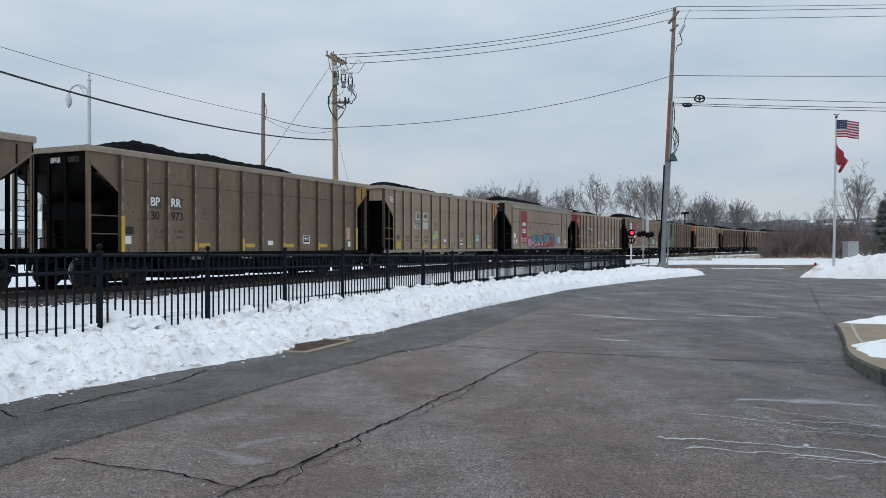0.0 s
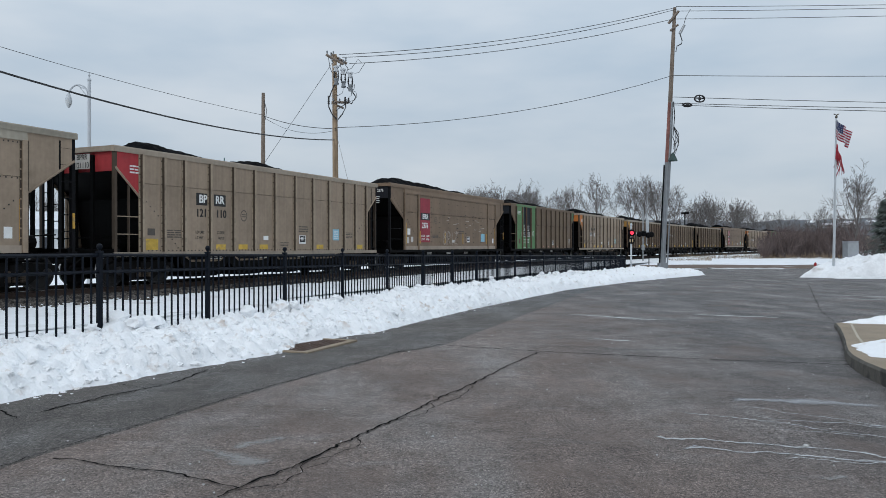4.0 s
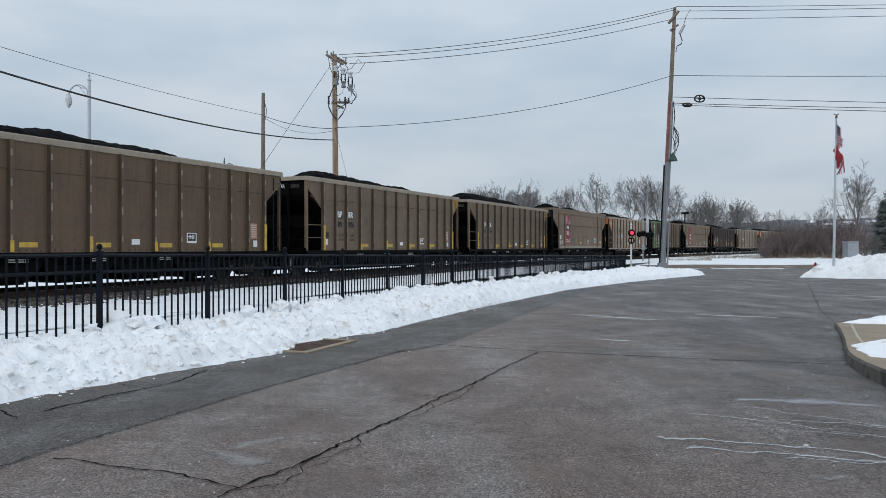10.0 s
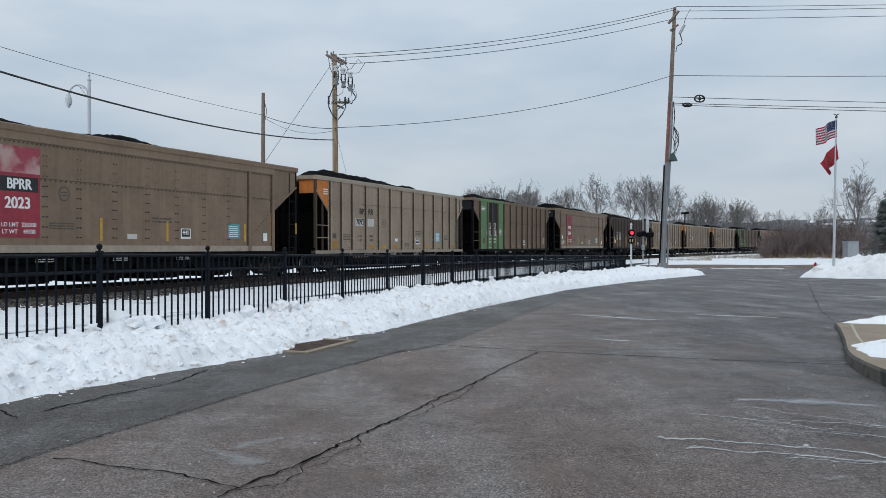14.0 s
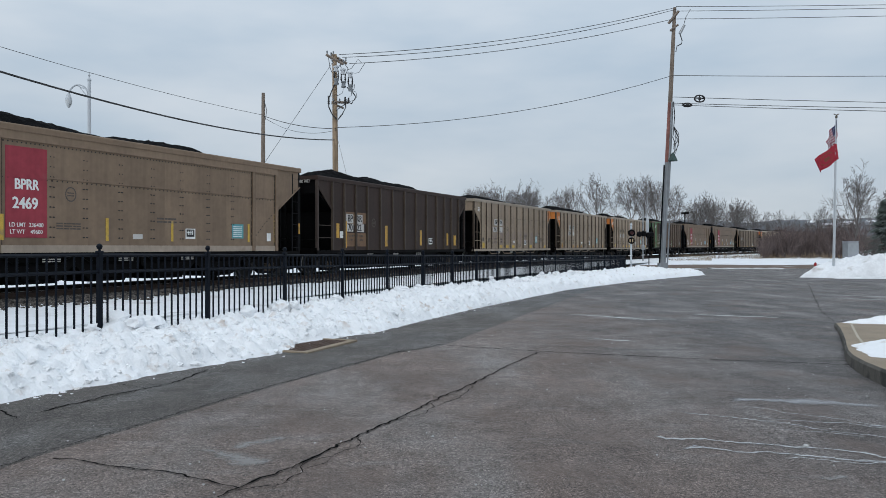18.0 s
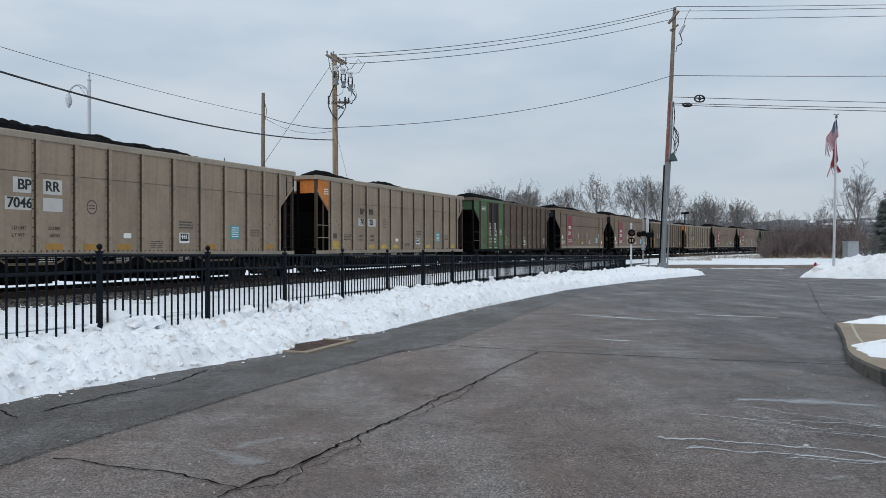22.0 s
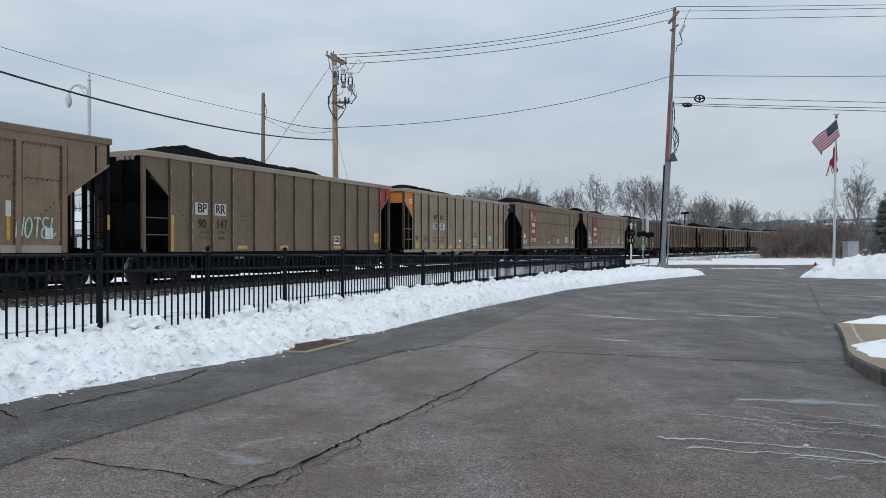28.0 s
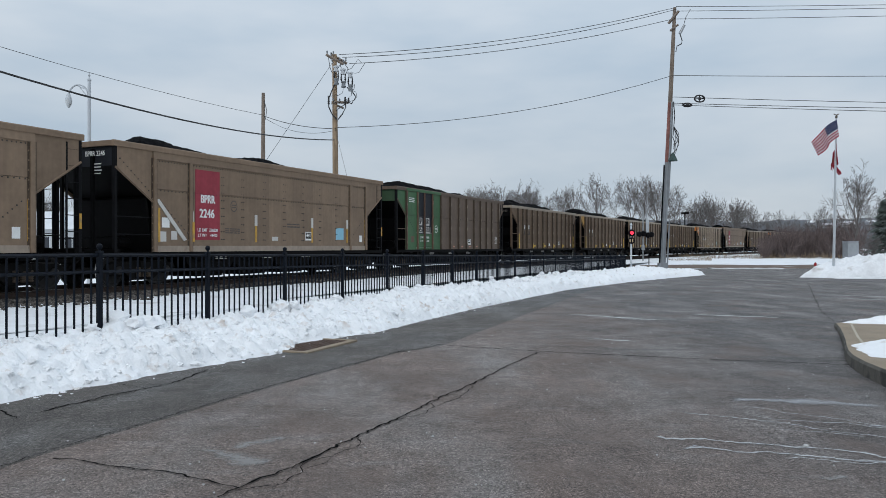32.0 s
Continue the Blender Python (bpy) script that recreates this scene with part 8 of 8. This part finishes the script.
def far_signal():
    ob = thing("crossing_gate", "grey crossing mast with raised gate arm and signal lamps", "crossing gate", m=pose((15.209, 58.000, 0.656)[0], 58, (15.209, 58.000, 0.656)[2]))
    bm = B()
    tube(bm, [(0, 0, -0.3), (0, 0, 3.6)], 0.045, n=8)
    part("mast", bm, GALV, ob)
    bm = B()
    tube(bm, [(0.25, 0, 0.9), (0.32, 0, 4.6)], 0.035, 0.02, n=6)
    part("gate_arm", bm, GALV, ob, "thin raised gate arm")
    bm = B()
    box(bm, -0.1, 0.12, -0.1, 0.1, 0.5, 0.9, 0.03)
    part("gate_motor", bm, GALV, ob, "grey gate drive")
    bm = B()
    lathe(bm, [(0.02, 0.85), (0.10, 0.6), (0.13, 0.2), (0.13, -0.2), (0.10, -0.6), (0.02, -0.85)], (0.34, 0.05, 2.35), 10)
    part("crossbuck", bm, WHITE_METAL, ob, "white crossbuck boards turned edge-on")
    bm = B()
    tube(bm, [(0.45, 0, -0.6), (0.45, 0, 1.5)], 0.035, n=6)
    part("counterweight_arm", bm, BLACK, ob)
    for x, z in ((-0.30, 1.72), (0.02, 1.78), (0.36, 1.66), (0.62, 1.70)):
        bm = B()
        lathe(bm, [(0.06, 0.2), (0.19, 0.05), (0.22, 0.0), (0.22, -0.06), (0.15, -0.2)], (x, -0.05, z), 12, "y")
        part("signal_lamp", bm, BLACK, ob, "black hooded signal lamp")
    bm = B()
    tube(bm, [(-0.32, 0, 1.74), (0.64, 0, 1.70)], 0.035, n=5)
    part("lamp_arm", bm, BLACK, ob)


far_signal()

bm = B()
stake = thing("marker_stake", "short red marker stake in the snow by the street", "marker stake", m=pose((27.336, 56.000, -0.110)[0], 56, (27.336, 56.000, -0.110)[2]))
tube(bm, [(0, 0, -0.2), (0, 0, 0.42)], 0.03, 0.02, 6)
part("post", bm, RED, stake)
bm = B()
box(bm, -0.09, 0.09, -0.015, 0.015, 0.12, 0.34, 0.01)
part("plate", bm, RED, stake, "small red reflector plate")
# tall area light seen over the train
far_lamp = thing("parking_lamp", "tall dark double parking lot lamp far off", "street lamp", m=pose((38.044, 120.000, 1.300)[0], 120, 0.5))
bm = B()
tube(bm, [(0, 0, 0), (0, 0, 6.3)], 0.09, n=8)
tube(bm, [(-0.75, 0, 0), (-0.75, 0, 5.2)], 0.07, n=8)
part("post", bm, BLACK, far_lamp)
bm = B()
box(bm, -0.5, 0.55, -0.3, 0.3, 6.2, 6.5, 0.03)
part("lamp_head", bm, BLACK, far_lamp)


# ---------------------------------------------------------------- building and trees behind the track
def pale_building(x0, x1, y, h, name_label):
    ob = thing("building", name_label, "building")
    wall = mat("pale_siding", (0.50, 0.52, 0.53), 0.8, vary=0.06, scale=1, fine=8)
    roofm = mat("snowy_roof", (0.66, 0.69, 0.72), 0.8, vary=0.08, scale=0.6)
    bm = B()
    box(bm, x0, x1, y, y + 9, -0.2, h)
    part("wall", bm, wall, ob)
    bm = B()
    prism(bm, [(y - 0.5, h), (y + 4.5, h + 2.0), (y + 9.5, h)], x0 - 0.5, x1 + 0.5, "x")
    part("roof", bm, roofm, ob, "snow-covered low roof")
    glass = mat("dim_glass", (0.03, 0.035, 0.045), 0.15, vary=0)
    n = int((x1 - x0) / 2.6)
    for k in range(n):
        x = x0 + (k + 0.5) * (x1 - x0) / n
        bm = B()
        box(bm, x - 0.55, x + 0.55, y - 0.05, y, 1.0, 2.5)
        w = part("window", bm, WHITE_METAL, ob)
        for dx in (-0.26, 0.26):
            bm = B()
            box(bm, x + dx - 0.21, x + dx + 0.21, y - 0.07, y - 0.05, 1.08, 2.42)
            part("pane", bm, glass, w)


pale_building(-66, -30, 76, 3.2, "long pale low building with snowy roof behind the track")
for k in range(26):
    r_ = random.Random(300 + k)
    y = r_.uniform(78, 120)
    x = (r_.uniform(-150, 420) - 784) / 1350 * y
    tree(x, y, r_.uniform(6.0, 8.5), r_.randrange(5), r_.uniform(0, 6))


# ---------------------------------------------------------------- flags in rigid strips
STRIPS = 26
FLY_A, FLY_B = 1.75, 1.50


def flag(name, label, hoist, fly, top, build):
    ob = thing(name, label, "flag", m=pose(FP1[0] - 0.02, 40.92, top, 0, 0, -27))
    return ob, [part("cloth_strip", build(k, fly / STRIPS, hoist), None, ob) for k in range(STRIPS)]


F_RED = mat("flag_red", (0.34, 0.022, 0.05), 0.8, vary=0.08)
F_WHITE = mat("flag_white", (0.56, 0.56, 0.59), 0.8, vary=0.05)
F_BLUE = mat("flag_blue", (0.025, 0.035, 0.10), 0.8, vary=0.08)
F_CRIMSON = mat("flag_crimson", (0.36, 0.02, 0.04), 0.8, vary=0.1)
F_DARK = mat("flag_emblem", (0.20, 0.06, 0.035), 0.8, vary=0.1)


def striped(k, w, h):
    bm = B()
    for r in range(13):
        blue = k < 11 and r < 7
        box(bm, 0, w + 0.010, -0.005, 0.005, -h * (r + 1) / 13, -h * r / 13, mi=2 if blue else r % 2)
    bmesh.ops.remove_doubles(bm, verts=bm.verts, dist=0.0001)
    if k < 11 and k % 2:
        for r in range(5):
            z = -h * 0.54 * (r + 0.6) / 5
            box(bm, w * 0.5 - 0.014, w * 0.5 + 0.014, -0.009, 0.009, z - 0.014, z + 0.014, mi=1)
    return mesh_of("cloth_strip", bm, [F_RED, F_WHITE, F_BLUE])


def crimson(k, w, h):
    bm = B()
    box(bm, 0, w + 0.010, -0.005, 0.005, -h, 0)
    if 6 <= k <= 19:
        half = math.sqrt(max(0.0, 52 - (k - 12.5) ** 2)) / 7.2 * 0.30
        box(bm, 0, w, -0.007, 0.007, -h / 2 - half, -h / 2 - half + 0.05, mi=1)
        box(bm, 0, w, -0.007, 0.007, -h / 2 + half - 0.05, -h / 2 + half, mi=1)
        if 10 <= k <= 15:
            box(bm, 0, w, -0.007, 0.007, -h / 2 - 0.10, -h / 2 + 0.10, mi=1)
    return mesh_of("cloth_strip", bm, [F_CRIMSON, F_DARK])


FLAG_A, STRIPS_A = flag("striped_flag", "red and white striped flag with a blue starred corner, blowing", 0.92, FLY_A, 8.20, striped)
FLAG_B, STRIPS_B = flag("crimson_flag", "crimson flag with a dark round emblem, drooping", 0.84, FLY_B, 6.92, crimson)
# seconds, and how far the free edge stands to the right (+) or left (-) of the pole and below its hoist, in metres
WIND_A = [(0, 1.20, 0.05), (0.5, 0.0, 0.7), (1, 0.55, 0.45), (2, 0.15, 0.75), (3, 0.95, 0.58), (4.5, 0.8, 0.5), (5.5, 0.65, 0.5), (6, 1.35, 0.40), (7, -0.1, 0.55), (8, 1.36, 0.66), (9, -0.2, 0.9), (10, 0.35, 0.95), (11, 0.60, 0.33),
          (12, 0.78, 0.68), (13, -0.4, 0.35), (14, -1.15, 0.25), (14.5, -0.35, 0.5), (15.5, -1.0, 0.4), (16.5, -1.5, 0.45), (17, -1.62, 0.40), (18, -0.58, 1.0), (18.5, -0.9, 0.9), (19, -1.25, 0.82), (20, -0.55, 1.1),
          (21, -1.12, 0.92), (22, -0.6, 1.15), (23, -0.78, 1.0), (24, -0.72, 1.15), (25, -0.83, 1.15), (25.5, -0.75, 1.15), (27.5, -0.92, 1.2), (28, -1.35, 1.05), (29, -1.12, 0.92), (30, -1.36, 1.05), (31, -0.83, 1.0), (32, -1.38, 1.05)]
WIND_B = [(0, 0.62, 0.85), (0.5, -0.3, 0.9), (1, -0.68, 0.85), (2, 0.38, 1.0), (3, 0.32, 0.95), (4.5, 0.2, 1.1), (5.5, 0.12, 1.2), (6, 0.32, 1.15), (7, 0.25, 1.2), (8, -0.18, 1.1), (9, 0.28, 1.0), (10, 0.38, 0.95), (11, -0.32, 1.0),
          (12, 0.12, 1.15), (13, 0.12, 1.2), (14, -0.88, 0.95), (14.5, -0.7, 0.9), (15.5, -1.2, 0.6), (16.5, -1.35, 0.58), (17, -1.38, 0.40), (18, -1.2, 0.72), (18.5, -0.7, 0.8), (19, 0.18, 1.0), (19.5, 0.3, 0.95), (20, -0.38, 1.2),
          (21, -0.88, 0.80), (22, -0.32, 1.15), (23, -0.92, 0.88), (24, -1.0, 0.98), (25, -0.92, 0.85), (25.5, -0.72, 0.9), (27.5, -0.8, 0.9), (28, -0.36, 1.0), (29, -0.32, 1.15), (30, -0.95, 0.98), (31, -0.42, 0.9), (32, -0.32, 1.05)]


def flag_rows(wind, fly, seed):
    """Chained poses of the strips, every tenth of a second."""
    tt = [w[0] for w in wind]
    res = [[] for _ in range(STRIPS)]
    w = fly / STRIPS
    for i in range(321):
        t = i / 10
        reach, fall = float(np.interp(t, tt, [a[1] for a in wind])) * 0.9 / fly, float(np.interp(t, tt, [a[2] for a in wind])) / fly
        psi, droop = math.acos(max(-0.98, min(0.98, reach))), math.asin(min(0.90, fall))
        for _ in range(8):
            chain = []
            p = Vector((0, 0, 0))
            ripple = 0.15 + 0.65 * math.sin(psi) ** 2
            for k in range(STRIPS):
                u = k / (STRIPS - 1)
                a = psi + ripple * (0.35 + 0.65 * u) * math.sin(5.2 * t - 0.42 * k + seed)
                d = droop * (0.80 + 0.35 * u) + radians(6) * math.sin(3.9 * t - 0.26 * k + seed)
                turn = Matrix.Rotation(a, 4, "Z")
                chain.append(Matrix.Translation(p + Vector((0, -0.002 * k, 0))) @ turn @ Matrix.Rotation(d * (0.30 + 0.45 * u), 4, "Y"))
                p = p + (turn @ Matrix.Rotation(d, 4, "Y")).to_3x3() @ Vector((w, 0, 0))
            # the free edge has to come to where the wind holds it
            psi = min(2.98, max(0.16, psi + 0.8 * (p.x / fly - reach)))
            droop = min(1.2, max(-0.2, droop + 0.8 * (fall + p.z / fly)))
        for k in range(STRIPS):
            res[k].append((t, chain[k]))
    return res


# ---------------------------------------------------------------- what moves
def motions():
    times = [k * 1.0 for k in range(33)]
    for ob, centre, h in CARS:
        walk(ob, [(t, car_pose(centre, h, t)) for t in times])
    # wheels turn while their car is in the near part of the track
    for ob, i, dx in SPINNERS:
        base = ob.location.copy()
        centre = CARS[i][1]
        near = [k for k in range(0, 961) if -22 < centre - travel(k / 30) < 30]
        if not near:
            continue
        ks = sorted({0, *near, 960})
        ang = lambda k: -travel(min(max(k, near[0]), near[-1]) / 30) / 0.457
        walk(ob, [(k / 30, Matrix.Translation(base) @ Matrix.Rotation(ang(k), 4, "Y")) for k in ks])
    for strips, wind, fly, seed in ((STRIPS_A, WIND_A, FLY_A, 0.0), (STRIPS_B, WIND_B, FLY_B, 2.0)):
        for ob, rows in zip(strips, flag_rows(wind, fly, seed)):
            walk(ob, rows)
    # the signal lamp turns its lit face forwards and back
    base = LAMP.location.copy()
    rows, k = [(0.0, 0)], 0
    while k * 1.23 + 1.3 < 32:
        t = k * 1.23
        for dt, a in ((0.56, 0), (0.60, 60), (0.64, 120), (0.68, 180), (1.12, 180), (1.16, 240), (1.20, 300), (1.24, 360)):
            rows.append((t + dt - 0.03, a + 360 * k))
        k += 1
    rows.append((32.0, 360 * k))
    walk(LAMP, [(t, Matrix.Translation(base) @ Matrix.Rotation(radians(a), 4, "Z")) for t, a in rows])


motions()
